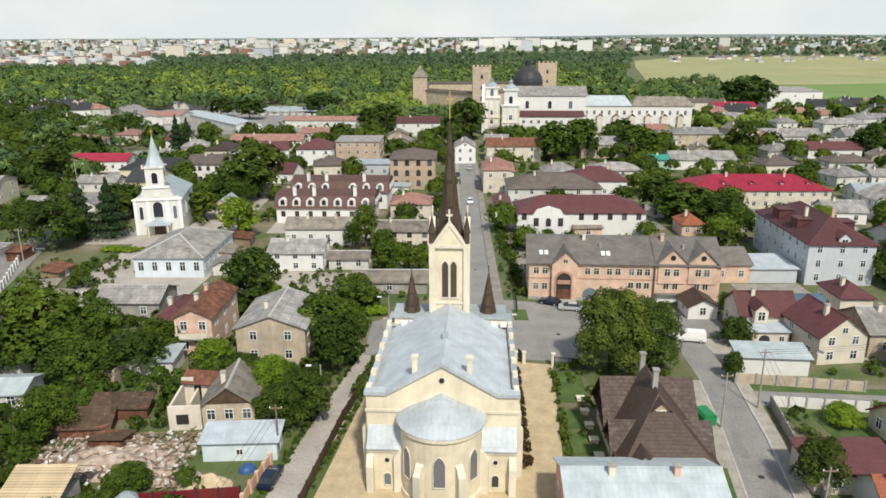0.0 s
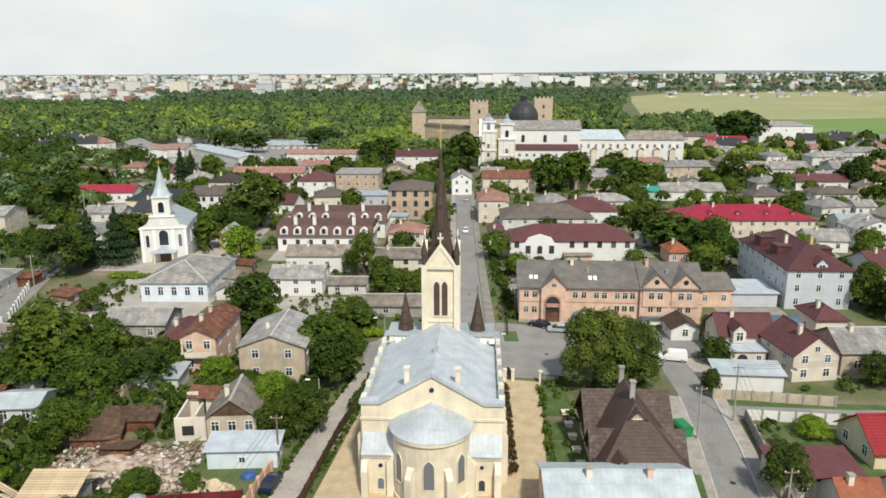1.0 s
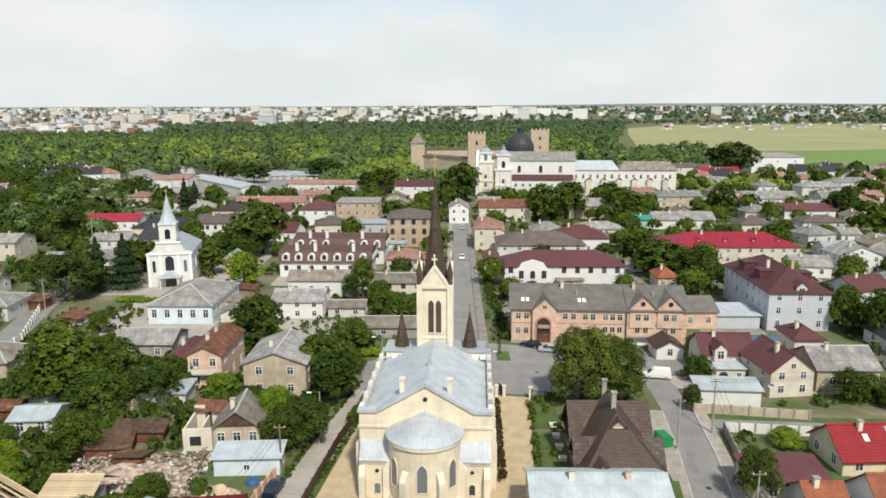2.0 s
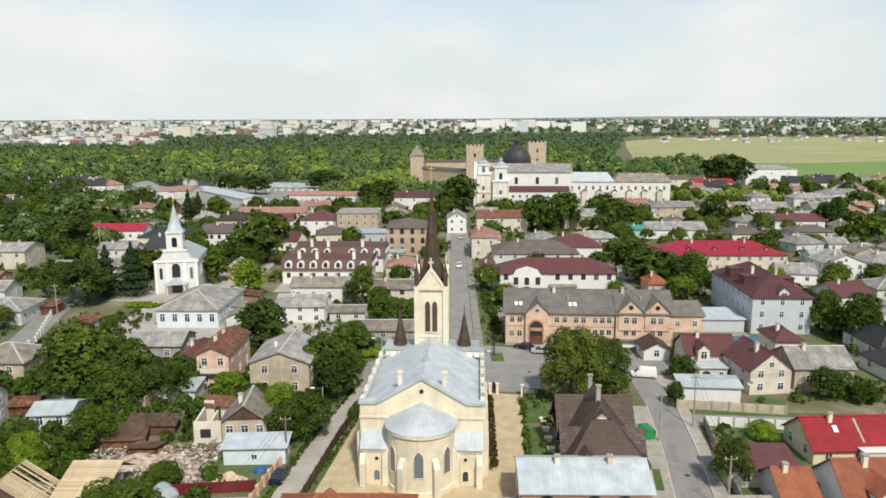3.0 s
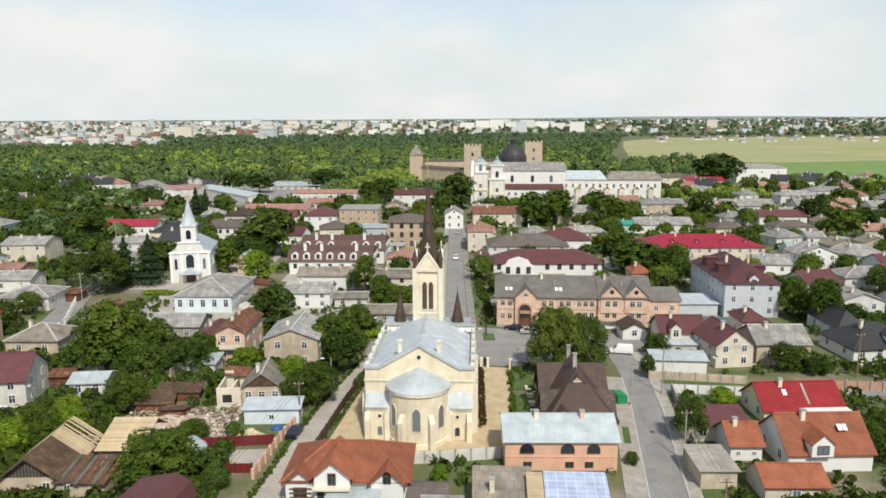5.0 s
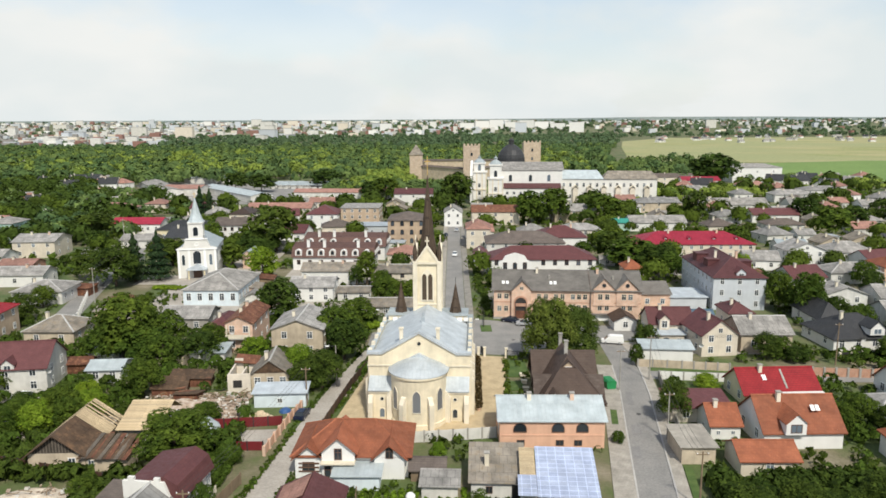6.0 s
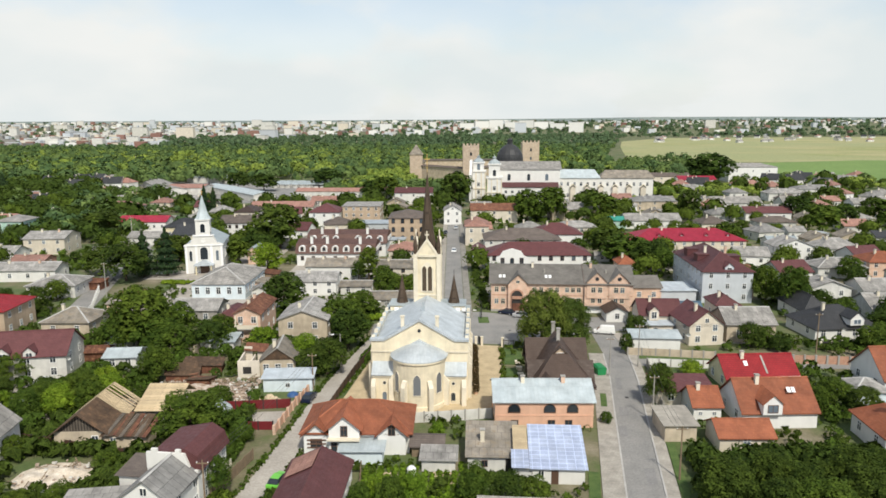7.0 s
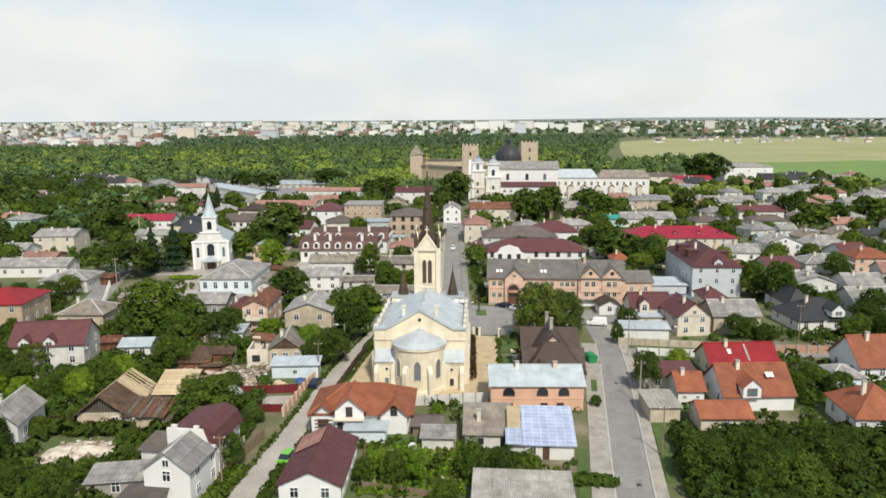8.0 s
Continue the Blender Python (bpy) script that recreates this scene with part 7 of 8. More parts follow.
# ---- trees ----
def crown_mesh(name, seed, material, shape, leaves, leaf):
    """A crown in a unit space, 1 wide and from z 0 to 1: many small leaf clumps on a few uneven boughs."""
    r = np.random.RandomState(seed)
    if shape == "fir":
        z = r.rand(leaves) ** 1.3
        ang = r.rand(leaves) * 2 * np.pi
        tier = 0.72 + 0.28 * np.cos(z * 38)
        rad = 0.5 * (1 - z) ** 0.85 * tier * (0.75 + 0.3 * r.rand(leaves))
        p = np.stack([rad * np.cos(ang), rad * np.sin(ang), z], 1)
        nrm = np.stack([np.cos(ang), np.sin(ang), 0.6 + 0 * ang], 1)
    else:
        k = 44 if shape == "dense" else 24
        blobs = []
        for i in range(k):
            a = i * 2.399 + r.rand() * 0.9
            h = 0.18 + 0.68 * (i + 0.5) / k
            spread = 0.34 * math.sin(math.pi * min(0.93, 0.18 + 0.80 * h)) * (0.75 + 0.45 * r.rand())
            blobs.append((spread * math.cos(a), spread * math.sin(a), h, (0.105 + 0.06 * r.rand()) if shape == "dense" else (0.13 + 0.09 * r.rand())))
        blobs = np.array(blobs)
        i = r.randint(0, k, leaves)
        v = r.normal(size=(leaves, 3))
        v /= np.linalg.norm(v, axis=1)[:, None]
        v[:, 2] = np.where(v[:, 2] < -0.35, -v[:, 2], v[:, 2])
        inner = np.arange(leaves) % 4 == 0
        dist = blobs[i, 3] * np.where(inner, 0.80, 0.86 + 0.22 * r.rand(leaves) ** 2)
        p = blobs[i, :3] + v * dist[:, None]
        nrm = v + np.array([0, 0, 0.35])
    core = (np.arange(leaves) % 4 == 0) & (shape != "fir")
    nrm = nrm + r.normal(size=nrm.shape) * np.where(core, 0.12, 0.45)[:, None]
    nrm /= np.linalg.norm(nrm, axis=1)[:, None]
    t = np.cross(nrm, r.normal(size=nrm.shape))
    t /= np.linalg.norm(t, axis=1)[:, None]
    b = np.cross(nrm, t)
    s = (leaf * (0.55 + 0.9 * r.rand(len(p))) * np.where(core, 1.55, 1.0))[:, None]
    lift = nrm * s * 0.25
    vs = np.stack([p - t * s - b * s * 0.6, p + t * s - b * s * 0.6, p + b * s + lift], 1).reshape(-1, 3)
    me = bpy.data.meshes.new(name)
    n = len(p)
    me.from_pydata(vs.tolist(), [], [(3 * q, 3 * q + 1, 3 * q + 2) for q in range(n)])
    me.materials.append(M[material])
    return me


def limbs_mesh(seed):
    r = np.random.RandomState(seed)
    bm = turned([(0.050, -0.03), (0.036, 0.2), (0.026, 0.45), (0.010, 0.8), (0, 0.85)], 7)
    for i in range(6):
        a, z = i * 1.05 + r.rand(), 0.25 + 0.07 * i
        c = turned([(0.014, 0), (0.008, 0.18), (0, 0.34)], 5)
        bmesh.ops.transform(c, matrix=pose(0, 0, z, 0, 0, math.degrees(a)) @ pose(0, 0, 0, 0, 48 - 3 * i, 0), verts=c.verts)
        tmp = bpy.data.meshes.new("tmp")
        c.to_mesh(tmp)
        c.free()
        bm.from_mesh(tmp)
        bpy.data.meshes.remove(tmp)
    return mesh_of("trunk", bm, M["bark"])


TRUNKS = [limbs_mesh(k) for k in range(3)]
CROWNS = {}
for kind, mat, shape in (("d", "leaf_dark", "broad"), ("m", "leaf_mid", "broad"), ("b", "leaf_bright", "broad"), ("f", "leaf_fir", "fir")):
    for size, leaves, leaf in (("near_", 6400, 0.0180), ("", 3000, 0.0260), ("far_", 1000, 0.045)):
        CROWNS[size + kind] = [crown_mesh("crown", 10 * k + ord(kind), mat, shape, leaves, leaf) for k in range(3)]
CROWNS["big"] = [crown_mesh("crown", 77 + k, "leaf_olive", "dense", 17000, 0.0120) for k in range(2)]
WORDS = {"d": "dark green broadleaf tree among the houses", "m": "green broadleaf tree in a garden", "b": "bright yellow-green young tree", "f": "dark conical fir tree", "big": "large dense chestnut tree beside the church"}
trng = random.Random(5)


def tree(x, y, h, w, kind, name="tree"):
    tr = thing(name, WORDS[kind], "tree", pose(x, y, 0, 0, 0, trng.uniform(0, 360)), "trees")
    foot = 0.10 if h > 5 and kind != "big" else 0.0
    part("trunk", trng.choice(TRUNKS), None, tr, "", Matrix.Diagonal((h * 0.8, h * 0.8, h, 1)))
    part("crown", trng.choice(CROWNS[kind if kind == "big" or 95 <= y < 190 else ("near_" if y < 95 else "far_") + kind]), None, tr, "", pose(0, 0, h * foot) @ Matrix.Diagonal((w * 1.12, w * 1.12, h * (1.02 - foot), 1)))
    return tr


def grove(kind, rows):
    for x, y, h, w in rows:
        tree(x, y, h, w, kind)


grove("f", [(-119, 332, 14.3, 7.8), (-124, 332, 15.6, 7.8), (-287, 422, 15.2, 15.3), (-86, 178, 15.5, 9.5), (-93, 177, 14.8, 9.4)])
grove("b", [(-25, 92, 6.0, 6.2), (-5, 63, 2.5, 2.4), (-53, 178, 10.6, 9.5), (-62, 66, 5.4, 6.2), (0, 35, 5.1, 4.0), (3, 56, 2.7, 2.7), (53, 84, 2.7, 4.9)])
grove("d", [(-103, 128, 4.0, 4.5), (-108, 179, 9.7, 11.5), (-124, 462, 12.5, 19), (-149, 265, 10.4, 20.7), (-153, 252, 8.8, 12.4), (-146, 474, 12.8, 18), (-17, 101, 8.8, 7.9), (-19, 85, 7.4, 7.3), (-22, 166, 6.9, 4.5), (-22, 85, 5.2, 7.1), (-36, 101, 4.1, 5.2), (-37, 129, 10.9, 10.7), (-41, 411, 11.2, 14.9), (-47, 100, 6.7, 7.8), (-60, 227, 17.3, 17.9)])
grove("m", [(-63, 102, 14.0, 13.0), (-57, 108, 9, 8), (-67, 98, 8, 7)])
grove("d", [(-74, 235, 5.9, 7.1), (-76, 70, 5.6, 6.4), (-84, 496, 13.2, 22.0), (-96, 170, 12.2, 14.8), (107, 109, 5.4, 8.2), (12, 35, 5.1, 4.0), (12, 361, 20.0, 19.4), (127, 300, 15.2, 11.5), (182, 304, 11.7, 14.5), (190, 274, 10.7, 10.7), (212, 504, 23.5, 35.8), (43.5, 97, 4.4, 3.0), (42, 69, 7.2, 5.3), (49, 110, 4.7, 5.5), (63, 203, 11.1, 12.7), (71.5, 100, 5.6, 5.2), (75, 63, 5.2, 5.4), (74, 184, 9.9, 13.7), (77, 98, 3.4, 4.6)])
grove("m", [(-17, 126, 6.9, 9.0), (-19, 168, 11.1, 6.4), (-20, 110, 9.2, 9.7), (-27, 39, 5.7, 4.5), (-29, 93, 5.2, 5.6), (-3, 34, 5.0, 3.9), (-31, 403, 14.7, 18.4), (-36, 56, 7.7, 10.5), (-36, 70, 3.3, 5.3), (-46, 106, 6.3, 6.7), (-51, 81, 7.2, 6.9), (-53, 96, 7.2, 7.6), (-57, 67, 5.5, 5.2), (-59, 100, 8.0, 10.4), (-68, 196, 8.7, 9.2), (-7, 35, 3.4, 3.2), (-80, 83, 5.5, 7.0)])
grove("m", [(117, 229, 9.3, 9.3), (16, 35, 4.2, 4.0), (169, 254, 13.1, 15.1), (206, 274, 13.4, 13.3), (31, 61, 2.1, 2.0), (46, 295, 16.1, 14.1), (59, 303, 16.8, 15.9), (68, 66, 4.6, 5.0), (68, 192, 10.2, 16.2), (72, 67, 5.4, 5.8), (74, 199, 7.4, 10.4), (75, 101, 4.6, 4.6), (8, 37, 5.2, 4.0), (83, 302, 13.9, 17.3), (92, 138, 10.5, 7.5), (95.5, 130, 12, 8.5), (100, 137, 8.5, 7.0)])
grove("m", [(-60, 36, 3.2, 4.0), (-56, 33, 3.4, 4.2), (-51, 34.5, 3.0, 4.0), (-46, 36, 3.4, 4.0), (-63, 41, 4.2, 5.0), (-44, 45, 3.6, 3.8), (-61, 50, 3.4, 4.0), (-40, 43, 2.6, 3.0), (-31, 52, 3.0, 4.5), (-28, 55, 2.6, 4.0), (-33, 48, 2.8, 4.0)])
grove("big", [(25.8, 100, 13.6, 11.6), (32.2, 101.5, 11.2, 9.6)])

for k in range(9):
    pl = thing("potted_shrub", "dark reddish shrub in a pot by the church wall", "potted shrub", pose(10.0 + 0.12 * k, 74 + k * 2.9, 0.06), "potted shrubs")
    part("pot", turned([(0.3, 0), (0.42, 0.45), (0.46, 0.5), (0, 0.45)], 10), M["brick_pale"], pl)
    part("shrub", crown_mesh("shrub", 300 + k, "leaf_russet", "broad", 700, 0.055), None, pl, "", pose(0, 0, 0.3) @ Matrix.Diagonal((1.5, 1.5, 1.5 + 0.15 * (k % 3), 1)))

# woods and gardens: trees kept clear of houses and roads
TAKEN = []
for ob in list(scene.objects):
    if ob.type == "EMPTY" and not ob.parent and ob.get("category") != "tree" and ob.name not in ("castle",) and ob.get("category") != "fence":
        pts = [ob.matrix_basis @ c.matrix_basis @ Vector(q) for c in ob.children if c.type == "MESH" for q in c.bound_box]
        if pts:
            TAKEN.append((min(p.x for p in pts), max(p.x for p in pts), min(p.y for p in pts), max(p.y for p in pts)))


def line_gap(x, y, pts):
    best = 1e9
    for (ax, ay), (bx, by) in zip(pts, pts[1:]):
        dx, dy = bx - ax, by - ay
        t = max(0, min(1, ((x - ax) * dx + (y - ay) * dy) / (dx * dx + dy * dy)))
        best = min(best, math.hypot(x - ax - t * dx, y - ay - t * dy))
    return best


def clear(x, y, r):
    if any(a - r < x < b + r and c - r < y < d + r for a, b, c, d in TAKEN):
        return False
    for line, w in ((east_road, 6.5), (lane_line, 3.2), (street, 5.0), (left_street, 4.5), ([(42, 91), (130, 87)], 3.5)):
        if line_gap(x, y, line) < w + r * 0.6:
            return False
    if -50 < x < -30 and 69 < y < 82 or -58 < x < -45 and 38.5 < y < 49.5:
        return False
    if 56 < x < 90 and 108 < y < 139.5:
        return False
    if -93 < x < -57 and 158 < y < 182 or -70 < x < -48 and 133 < y < 147:
        return False
    if -15 < x < 18 and 62 < y < 108 or -12 < x < 50 and 102 < y < 131 or 50 < x < 59 and 64 < y < 87:
        return False
    return True


def plant(n, x0, x1, y0, y1, hs, kinds, seed, tight=0.35):
    r = random.Random(seed)
    for _ in range(n):
        x, y, h = r.uniform(x0, x1), r.uniform(y0, y1), r.uniform(*hs)
        w = h * r.uniform(0.8, 1.15)
        if clear(x, y, w * tight):
            tree(x, y, h, w, r.choice(kinds))


# ---- more houses of the old town ----
hrng = random.Random(17)
KINDS = [house("cottage", lab, 100 + 24 * k, 336 + 3 * k, w, d, 0, h, roof, rise, wall, cover, floors=1, nf=2, ns=1, group="town cottages")
         for k, (lab, w, d, h, roof, rise, wall, cover) in enumerate((
             ("white cottage with grey sheet roof", 11, 9, 3.6, "gx", 2.4, "white", "slate"),
             ("pale cottage with hipped grey roof", 12, 10, 3.8, "hip", 2.6, "white_old", "slate"),
             ("beige cottage with old mossy roof", 10, 9, 3.4, "gy", 2.4, "beige", "old_slate"),
             ("white cottage with maroon roof", 11, 10, 4.0, "gx", 2.8, "white", "maroon"),
             ("sand-coloured house with taupe roof", 12, 11, 5.2, "hip", 2.6, "sand", "taupe"),
             ("pale house with faded red roof", 11, 9, 3.8, "gx", 2.4, "white_old", "pink_roof")))]


def settle(n, x0, x1, y0, y1):
    for _ in range(n):
        x, y = hrng.uniform(x0, x1), hrng.uniform(y0, y1)
        if x > -0.38 * (y + 30) and clear(x + 5, y + 5, 7.5):
            copy_thing(hrng.choice(KINDS), pose(x, y, 0, 0, 0, hrng.uniform(-14, 14)))
            TAKEN.append((x - 1, x + 12, y - 1, y + 11))


settle(150, 85, 300, 165, 400)
settle(70, -260, -105, 175, 420)
settle(45, -100, 70, 250, 370)
settle(26, 80, 150, 95, 165)
SHEDS = [house("outbuilding", lab, x, y, w, d, 0, h, roof, rise, wall, cover, floors=1, nf=1, ns=0, chimneys=0, category="shed", group="yard sheds")
         for lab, x, y, w, d, h, roof, rise, wall, cover in (
             ("small shed with rusty sheet roof", -30, 176, 6, 4, 2.3, "flat", 0.6, "timber", "rust"),
             ("small pale shed with grey roof", -8, 196, 5, 4, 2.4, "gx", 1.0, "white_old", "slate"),
             ("brick shed with mossy roof", 34, 176.5, 7, 4, 2.5, "flat", 0.5, "brick_pale", "old_slate"),
             ("low white garage with metal roof", 46, 196, 6, 5, 2.6, "flat", 0.3, "white", "zinc"))]


def put_sheds(n, x0, x1, y0, y1):
    for _ in range(n):
        x, y = hrng.uniform(x0, x1), hrng.uniform(y0, y1)
        if clear(x + 3, y + 2, 3.6):
            copy_thing(hrng.choice(SHEDS), pose(x, y, 0, 0, 0, hrng.choice((-1, 89)) + hrng.uniform(-8, 8)))
            TAKEN.append((x - 1, x + 7, y - 1, y + 5))


put_sheds(60, -66, 70, 134, 330)
put_sheds(26, 46, 130, 96, 165)
put_sheds(40, 85, 280, 165, 330)
put_sheds(24, -130, -44, 62, 180)
put_sheds(24, -230, -100, 185, 330)


plant(76, 40, 95, 10, 42, (4.0, 7.2), "ddmdmd", 1, 0.2)
plant(26, -84, -60, 12, 48, (4, 7.5), "ddm", 2, 0.2)
plant(10, -60, -44, 12, 28, (3, 5), "dmm", 16, 0.2)
plant(14, -47, 12, 14, 40, (2.5, 4.5), "mbm", 3)
plant(34, -100, -52, 58, 96, (3.0, 6.5), "mmbbd", 4)
plant(16, -150, -98, 110, 200, (5, 9), "dmm", 15)
plant(22, -40, -14, 60, 130, (2.5, 5), "mbd", 6)
plant(55, 50, 135, 95, 165, (3.0, 8), "mdm", 7, 0.22)
plant(20, 60, 240, 160, 220, (4, 9), "mdmdb", 8, 0.22)
plant(18, -170, -60, 190, 250, (5, 10), "dmmd", 9, 0.3)
plant(20, -60, 60, 130, 240, (3.5, 8), "mdm", 10, 0.25)
plant(26, -105, -44, 95, 185, (3, 6.5), "mdmb", 18, 0.22)


def clumps(name, label, category, x0, x1, y0, y1, n, hs, leaves, leaf, material, seed, keep=None):
    """Uncounted growth: many small leaf clumps over a stretch of ground, in one mesh."""
    r = np.random.RandomState(seed)
    y = y0 + (y1 - y0) * r.rand(n)
    x = x0 + (x1 - x0) * r.rand(n)
    ok = np.array([keep(a, b) for a, b in zip(x, y)]) if keep else np.ones(n, bool)
    x, y = x[ok], y[ok]
    n = len(x)
    h = hs[0] + (hs[1] - hs[0]) * r.rand(n)
    v = r.normal(size=(n, leaves, 3))
    v /= np.linalg.norm(v, axis=2)[:, :, None]
    v[:, :, 2] = np.abs(v[:, :, 2]) * 1.1 - 0.25
    core = np.arange(leaves) % 3 == 0
    p = v * (h * 0.55)[:, None, None] * np.where(core[None, :], 0.80, 0.84 + 0.26 * r.rand(n, leaves))[:, :, None]
    p[:, :, 2] *= 0.9
    p += np.stack([x, y, h * 0.48 + land(y)], 1)[:, None, :]
    p, nv = p.reshape(-1, 3), v.reshape(-1, 3) + r.normal(size=(n * leaves, 3)) * np.where(np.tile(core, n), 0.06, 0.30)[:, None]
    nv /= np.linalg.norm(nv, axis=1)[:, None]
    t = np.cross(nv, r.normal(size=nv.shape))
    t /= np.linalg.norm(t, axis=1)[:, None]
    b = np.cross(nv, t)
    s = (leaf * np.repeat(h, leaves) * (0.6 + 0.8 * r.rand(n * leaves)) * np.where(np.tile(core, n), 2.0, 0.9))[:, None]
    vs = np.stack([p - t * s - b * s * 0.6, p + t * s - b * s * 0.6, p + b * s], 1).reshape(-1, 3)
    me = bpy.data.meshes.new(name)
    me.from_pydata(vs.tolist(), [], [(3 * q, 3 * q + 1, 3 * q + 2) for q in range(len(p))])
    me.materials.append(M[material])
    return tagged(new(name, me), label, category, "", "stuff")


def in_field(x, y):
    return x > 0.27 * y - 20 and 760 < y < 1950 or x > 270 and 500 < y <= 760


def town_far(x, y):
    """The ground of the distant town, where woods are thin."""
    return (y > 1250 and x < -0.40 * y or y > 2050 and x < -0.10 * y) and int(abs(x) * 7 + y * 13) % 10 > 2


def wood_here(x, y):
    return not town_far(x, y) and not in_field(x, y) and abs(x) < 0.75 * (y + 150) and not (-60 < x < 130 and y < 610) and not (-220 < x < -60 and y < 520)


clumps("woods", "garden trees between the far houses", "woods", -330, 330, 290, 520, 620, (5, 11), 90, 0.10, "leaf_mid", 31, lambda x, y: clear(x, y, 4) and not (-245 < x < 140 and y > 370) and not (x > 105 and y > 315 and int(x * 7 + y * 5) % 10 > 2))
clumps("woods", "dark trees between the far houses", "woods", -360, 330, 290, 520, 420, (6, 13), 90, 0.10, "leaf_dark", 32, lambda x, y: clear(x, y, 4) and not (-245 < x < 140 and y > 370) and not (x > 105 and y > 315 and int(x * 7 + y * 5) % 10 > 2))
for x0, x1, y0, y1, n, seed in ((60, 250, 165, 330, 130, 70), (-230, -60, 190, 340, 110, 72), (-60, 60, 150, 370, 60, 74)):
    clumps("woods", "green garden trees among the town houses", "woods", x0, x1, y0, y1, n, (4, 9), 260, 0.062, "leaf_mid", seed, lambda x, y: clear(x, y, 2.2))
    clumps("woods", "dark garden trees among the town houses", "woods", x0, x1, y0, y1, n * 2 // 3, (4, 9), 260, 0.062, "leaf_dark", seed + 1, lambda x, y: clear(x, y, 2.2))
clumps("woods", "dense dark gardens at the edge of the old town", "woods", -360, -90, 240, 560, 520, (5, 13), 84, 0.085, "leaf_dark", 36, lambda x, y: clear(x, y, 2) and x < -0.40 * (y + 30) and y > 240)
clumps("woods", "lighter trees at the edge of the old town", "woods", -360, -90, 240, 560, 800, (4, 11), 84, 0.085, "wood_mixed", 37, lambda x, y: clear(x, y, 2) and x < -0.36 * (y + 30))
clumps("woods", "bright hedge trees before the meadow", "woods", 100, 330, 360, 500, 620, (4.5, 8), 80, 0.10, "wood_bright", 33, lambda x, y: clear(x, y, 2) and abs(y - 392 - 0.40 * (x - 119)) < 17)
clumps("woods", "broad belt of mixed green woodland", "woods", -900, 900, 500, 1150, 3600, (6, 16), 84, 0.082, "wood_mixed", 21, wood_here)
clumps("woods", "trees on the slope below the castle", "woods", -75, 24, 428, 474, 110, (6, 11), 110, 0.085, "wood_mixed", 51, lambda x, y: clear(x, y, 3))
clumps("woods", "light green trees on the castle mound", "woods", -66, -18, 438, 600, 260, (5, 10), 84, 0.085, "wood_bright", 52, lambda x, y: True)
clumps("woods", "trees round the castle walls", "woods", 30, 125, 440, 476, 130, (5, 10), 84, 0.085, "wood_mixed", 53, lambda x, y: True)
clumps("woods", "dark distant woodland with haze tinted into its colour", "woods", -1700, 1700, 1150, 2100, 4600, (7, 15), 34, 0.14, "wood_far", 22, wood_here)
clumps("woods", "mid-green crowns of the woodland", "woods", -900, 900, 480, 1300, 1800, (6, 15), 84, 0.082, "wood_mixed", 41, wood_here)
clumps("woods", "bright willow belt by the river", "woods", -560, 160, 560, 1000, 1200, (7, 14), 84, 0.082, "wood_bright", 23, wood_here)
clumps("undergrowth", "dense scrub below the trees", "undergrowth", 37, 95, 8, 49, 1300, (1.0, 3.2), 22, 0.15, "leaf_dark", 34, lambda x, y: clear(x, y, 0.5))
clumps("undergrowth", "dense scrub in the lower gardens", "undergrowth", -85, -40, 8, 57, 1700, (1.0, 3.0), 22, 0.15, "leaf_dark", 35, lambda x, y: clear(x, y, 0.5))
clumps("undergrowth", "weeds and shrubs of the gardens", "undergrowth", -110, 110, 12, 175, 4200, (0.5, 1.5), 16, 0.18, "leaf_mid", 24, lambda x, y: clear(x, y, 0.6))
clumps("undergrowth", "dark shrubs of the gardens", "undergrowth", -110, 130, 12, 175, 3600, (0.7, 2.0), 18, 0.17, "leaf_dark", 44, lambda x, y: clear(x, y, 0.6))
clumps("undergrowth", "overgrown bushes round the sheds", "undergrowth", -112, -13, 52, 132, 1500, (1.2, 3.2), 34, 0.12, "leaf_mid", 45, lambda x, y: clear(x, y, 1.0))
clumps("undergrowth", "dark bushes round the sheds", "undergrowth", -112, -13, 52, 132, 800, (1.2, 3.0), 34, 0.12, "leaf_dark", 46, lambda x, y: clear(x, y, 1.0))
clumps("undergrowth", "bushes of the gardens by the side road", "undergrowth", 36, 125, 46, 135, 1000, (1.0, 2.8), 34, 0.12, "leaf_mid", 47, lambda x, y: clear(x, y, 1.2))
clumps("undergrowth", "lush young growth below the trees", "undergrowth", 38, 98, 6, 47, 1200, (1.8, 4.2), 60, 0.085, "leaf_dark", 48, lambda x, y: clear(x, y, 0.8))
clumps("undergrowth", "shrubs between the far houses", "undergrowth", -260, 300, 175, 470, 4200, (1.0, 3.0), 12, 0.24, "leaf_mid", 25, lambda x, y: clear(x, y, 1.5))
clumps("woods", "woods along the skyline with haze tinted into their colour", "woods", -3000, 3000, 2100, 4700, 3000, (8, 15), 16, 0.26, "wood_far", 26, lambda x, y: abs(x) < 0.72 * y and not town_far(x, y))

clumps("grass_strip", "rough grass along the edges of the lane", "grass", -34, -10, 10, 110, 9000, (0.2, 0.5), 8, 0.40, "leaf_mid", 64, lambda x, y: 2.0 < line_gap(x, y, lane_line) < 2.9)
clumps("vegetable_rows", "green rows of vegetables in dug beds", "vegetables", -8, 8, 31, 46.5, 3000, (0.35, 0.9), 14, 0.20, "leaf_bright", 61, lambda x, y: clear(x, y, 0.2) and x % 1.05 < 0.4)
clumps("vegetable_rows", "darker garden rows beside the lane", "vegetables", -34, -24.5, 48, 59, 1500, (0.4, 1.1), 14, 0.20, "leaf_mid", 62, lambda x, y: clear(x, y, 0.2) and x % 1.2 < 0.7)
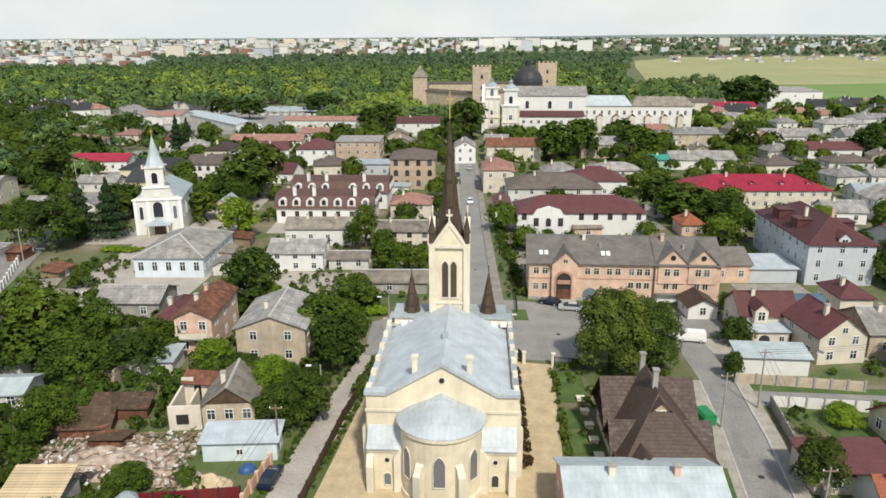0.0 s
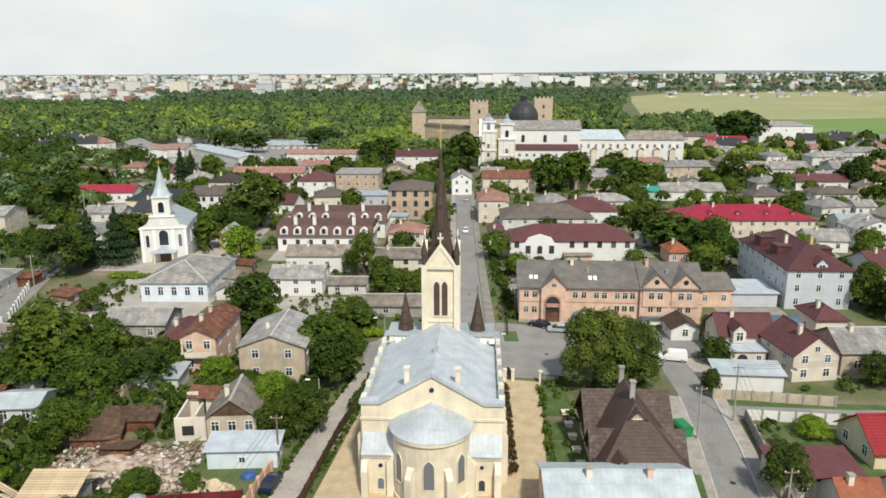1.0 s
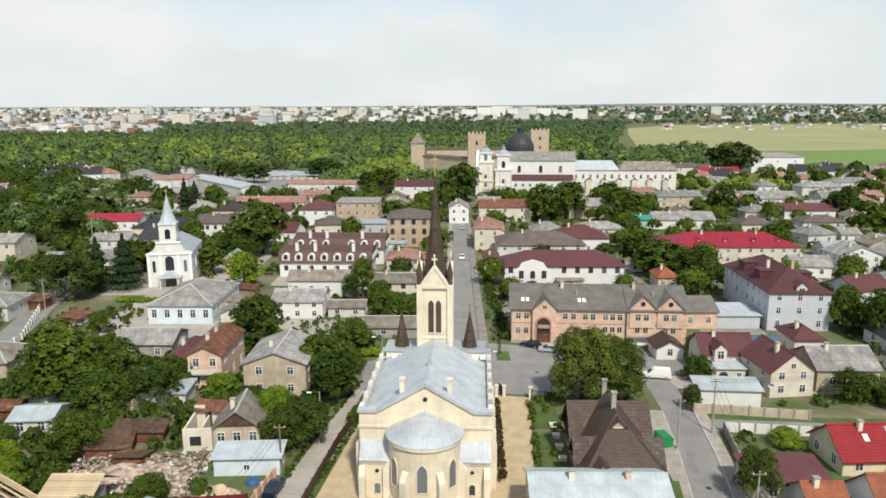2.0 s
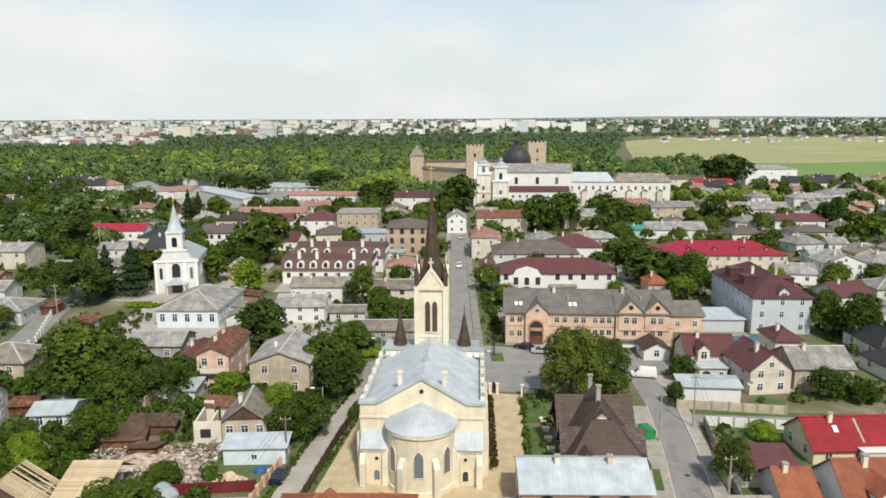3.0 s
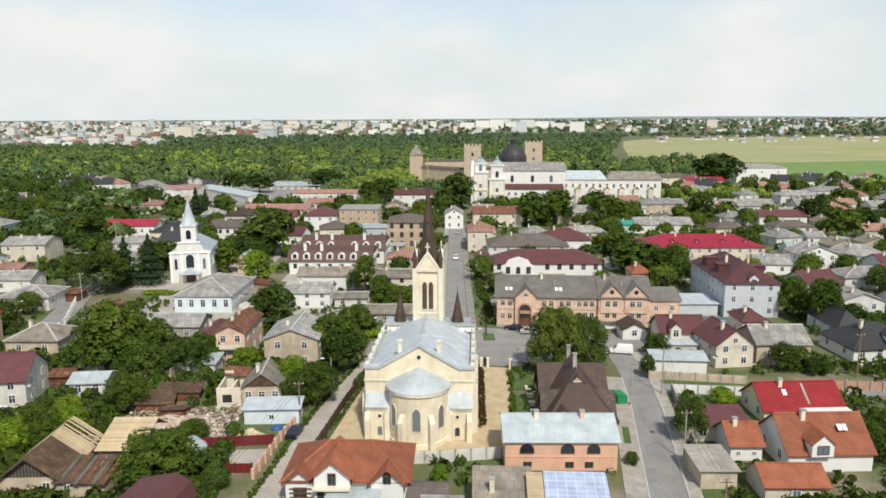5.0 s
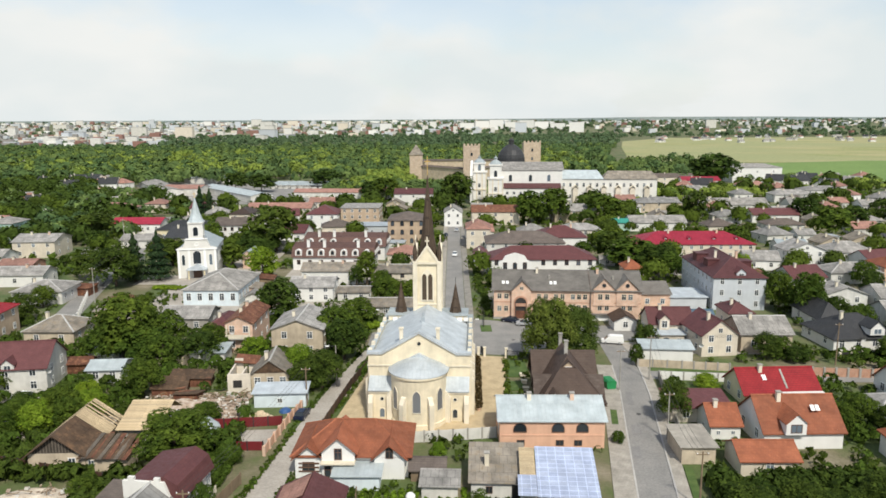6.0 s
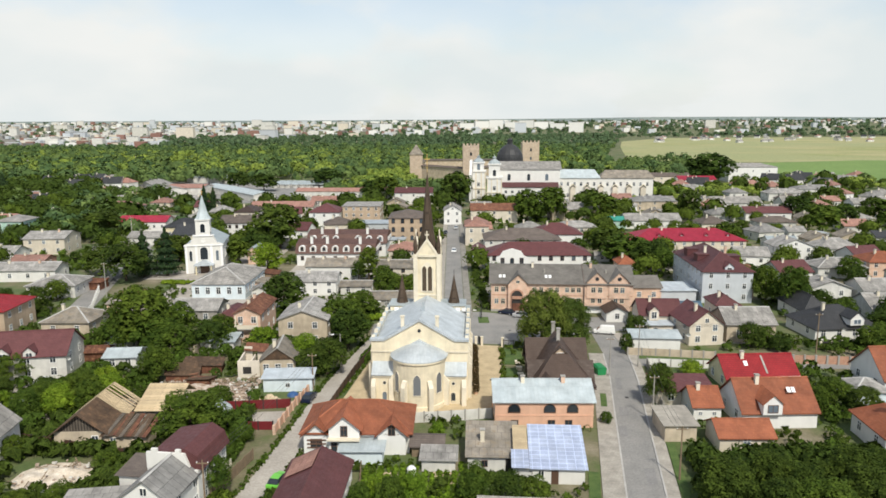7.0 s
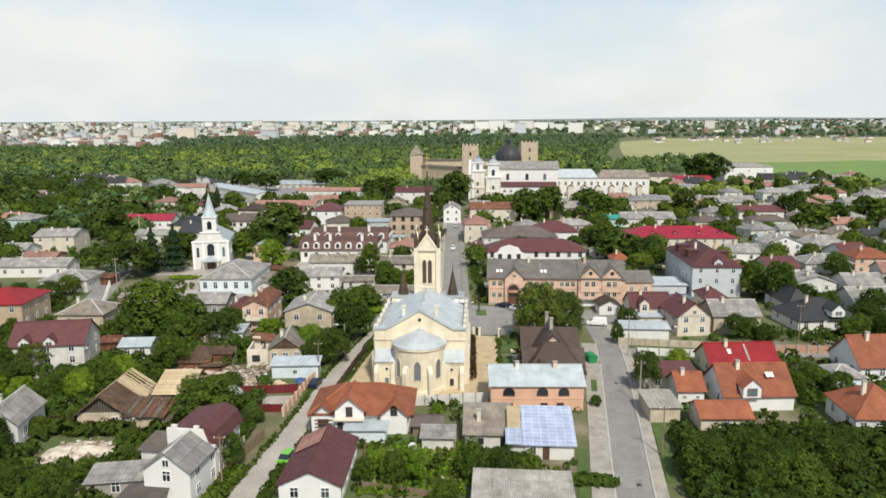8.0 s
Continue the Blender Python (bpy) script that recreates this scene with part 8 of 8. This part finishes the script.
for x0, y0, x1, y1, h, w, mat in ((15.6, 134, 15.0, 190, 1.7, 1.2, "leaf_dark"), (-12.6, 92, -9.6, 106, 1.6, 1.0, "leaf_mid"), (-27, 126, -12, 124, 1.6, 2.4, "leaf_bright"), (-82, 166, -64, 164, 1.2, 2.5, "leaf_bright"), (15.4, 76, 16.8, 100, 0.9, 0.8, "leaf_mid"), (88, 98.5, 100, 102, 1.6, 1.6, "leaf_dark"), (20, 34.5, 27, 33.5, 1.4, 1.6, "leaf_mid"), (59.5, 88, 75, 87, 1.0, 1.6, "leaf_mid"), (-27.6, 20, -25.6, 37, 1.5, 2.0, "leaf_mid"), (-20.6, 22, -19.2, 38, 1.2, 1.4, "leaf_dark"), (7.4, 42.6, 15.6, 41.6, 1.3, 1.6, "leaf_dark")):
    def near(x, y, a=(x0, y0), b=(x1, y1), w=w):
        return line_gap(x, y, [a, b]) < w / 2
    n = int(260 * (abs(x1 - x0) + 2 * w) * (abs(y1 - y0) + 2 * w) / max(6, (math.hypot(x1 - x0, y1 - y0) * 4)))
    clumps("hedge", "clipped green garden hedge", "hedge", min(x0, x1) - w, max(x0, x1) + w, min(y0, y1) - w, max(y0, y1) + w, min(2600, n), (h * 0.75, h * 1.1), 14, 0.17, mat, int(abs(x0) * 7) + 3, near)

# fields
sheet("field", "dry tan meadow", [(225, 790), (500, 770), (1200, 800), (1900, 1500), (1900, 1950), (620, 1900), (420, 1600), (330, 1250)], 0.5, "field_dry", "field", 0.6)
sheet("field", "green meadow", [(285, 520), (800, 520), (900, 760), (500, 800), (300, 740)], 0.6, "field_green", "field", 0.7)

# ---- distance: town on the skyline ----
frng = random.Random(9)


def block(x, y, w, d, h, mat, name="apartment_block", label="distant pale apartment block"):
    b = thing(name, label, "building", pose(x, y, float(land(y)), 0, 0, frng.uniform(-20, 20)), "skyline blocks")
    bm = boxes((-w / 2, w / 2, -d / 2, d / 2, -0.5, h))
    part("wall", bm, M[mat], b)
    part("roof", boxes((-w / 2 - 0.4, w / 2 + 0.4, -d / 2 - 0.4, d / 2 + 0.4, h, h + 0.8)), M["slate"], b)


for k in range(150):
    y = frng.uniform(1700, 4300)
    if k % 6 == 0:
        y = max(y, 2500)
    x = frng.uniform(-0.66, -0.20 if y < 2300 else 0.04) * y if k % 6 else frng.uniform(0.0, 0.6) * y
    big = frng.random() < (0.4 if k % 6 else 0.1)
    block(x, y, frng.uniform(20, 55) if big else frng.uniform(12, 26), frng.uniform(12, 18), frng.uniform(14, 36) if big else frng.uniform(7, 16), frng.choice(("white", "white_old", "white_old", "grey_wall", "sand", "grey_wall")))
for k in range(7):
    block(110 + k * 62, 2900 + 20 * (k % 3), 58, 18, (26, 34, 38, 30, 36, 30, 24)[k], "white", label="long white apartment block on the skyline")
block(-560, 2300, 40, 20, 44, "white_old")
block(-480, 2000, 26, 18, 36, "white_old")

for mat, n, seed in (("white", 200, 1), ("white_old", 330, 2), ("grey_wall", 380, 6), ("sand", 200, 3), ("pink_roof", 260, 4), ("slate", 260, 5)):
    r0 = random.Random(seed)
    bm = bmesh.new()
    for _ in range(n):
        y = r0.uniform(1300, 4600)
        if r0.random() < 0.76:
            x = r0.uniform(-0.68, -0.40 if y < 2050 else 0.05) * y
        else:
            y = max(y, r0.uniform(2150, 4500))
            x = r0.uniform(0.05, 0.66) * y
        w, d, h = r0.uniform(8, 26), r0.uniform(8, 16), r0.uniform(5, 13) * (1.6 if r0.random() < 0.2 else 1)
        g0 = float(land(y))
        box(bm, x, x + w, y, y + d, g0 - 1.5, g0 + h)
    tagged(new("distant_town", mesh_of("distant_town", bm, M[mat])), "uncounted low buildings of the far town", "town", "", "stuff")

proto = house("far_house", "small distant house with pitched roof", 700, 1500, 12, 10, 0, 4, "gx", 3.2, "white_old", "slate", floors=1, nf=2, ns=1, group="far houses")
proto2 = house("far_house", "small distant white house with red roof", 660, 1600, 12, 10, 10, 5, "hip", 3.0, "white", "pink_roof", floors=1, nf=2, ns=1, group="far houses")
proto3 = house("far_house", "small distant house with dark roof", 600, 1650, 12, 11, -10, 5, "gx", 4.0, "white", "anthracite", floors=1, nf=2, ns=1, group="far houses")
for k in range(150):
    if k < 40:
        y = frng.uniform(1450, 2000)
        x = frng.uniform(0.30, 0.62) * y
    elif k < 62:
        y = frng.uniform(430, 1000)
        x = -frng.uniform(0.45, 0.66) * y
    else:
        y = frng.uniform(300, 520)
        x = frng.choice((-1, 1)) * frng.uniform(0.36, 0.66) * y
    if clear(x, y, 9):
        copy_thing(frng.choice((proto, proto2, proto3)), pose(x, y, 0, 0, 0, frng.uniform(-40, 40)))
# skyline backdrop, its haze put into the material colour
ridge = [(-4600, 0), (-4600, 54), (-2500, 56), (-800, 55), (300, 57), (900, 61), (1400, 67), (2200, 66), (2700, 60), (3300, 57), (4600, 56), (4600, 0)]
tagged(new("backdrop", mesh_of("backdrop", prism(ridge, 4700, 4800, "y"), M["far_ridge"])), "low wooded ridge on the skyline, haze painted into its colour", "ridge", "", "structure")
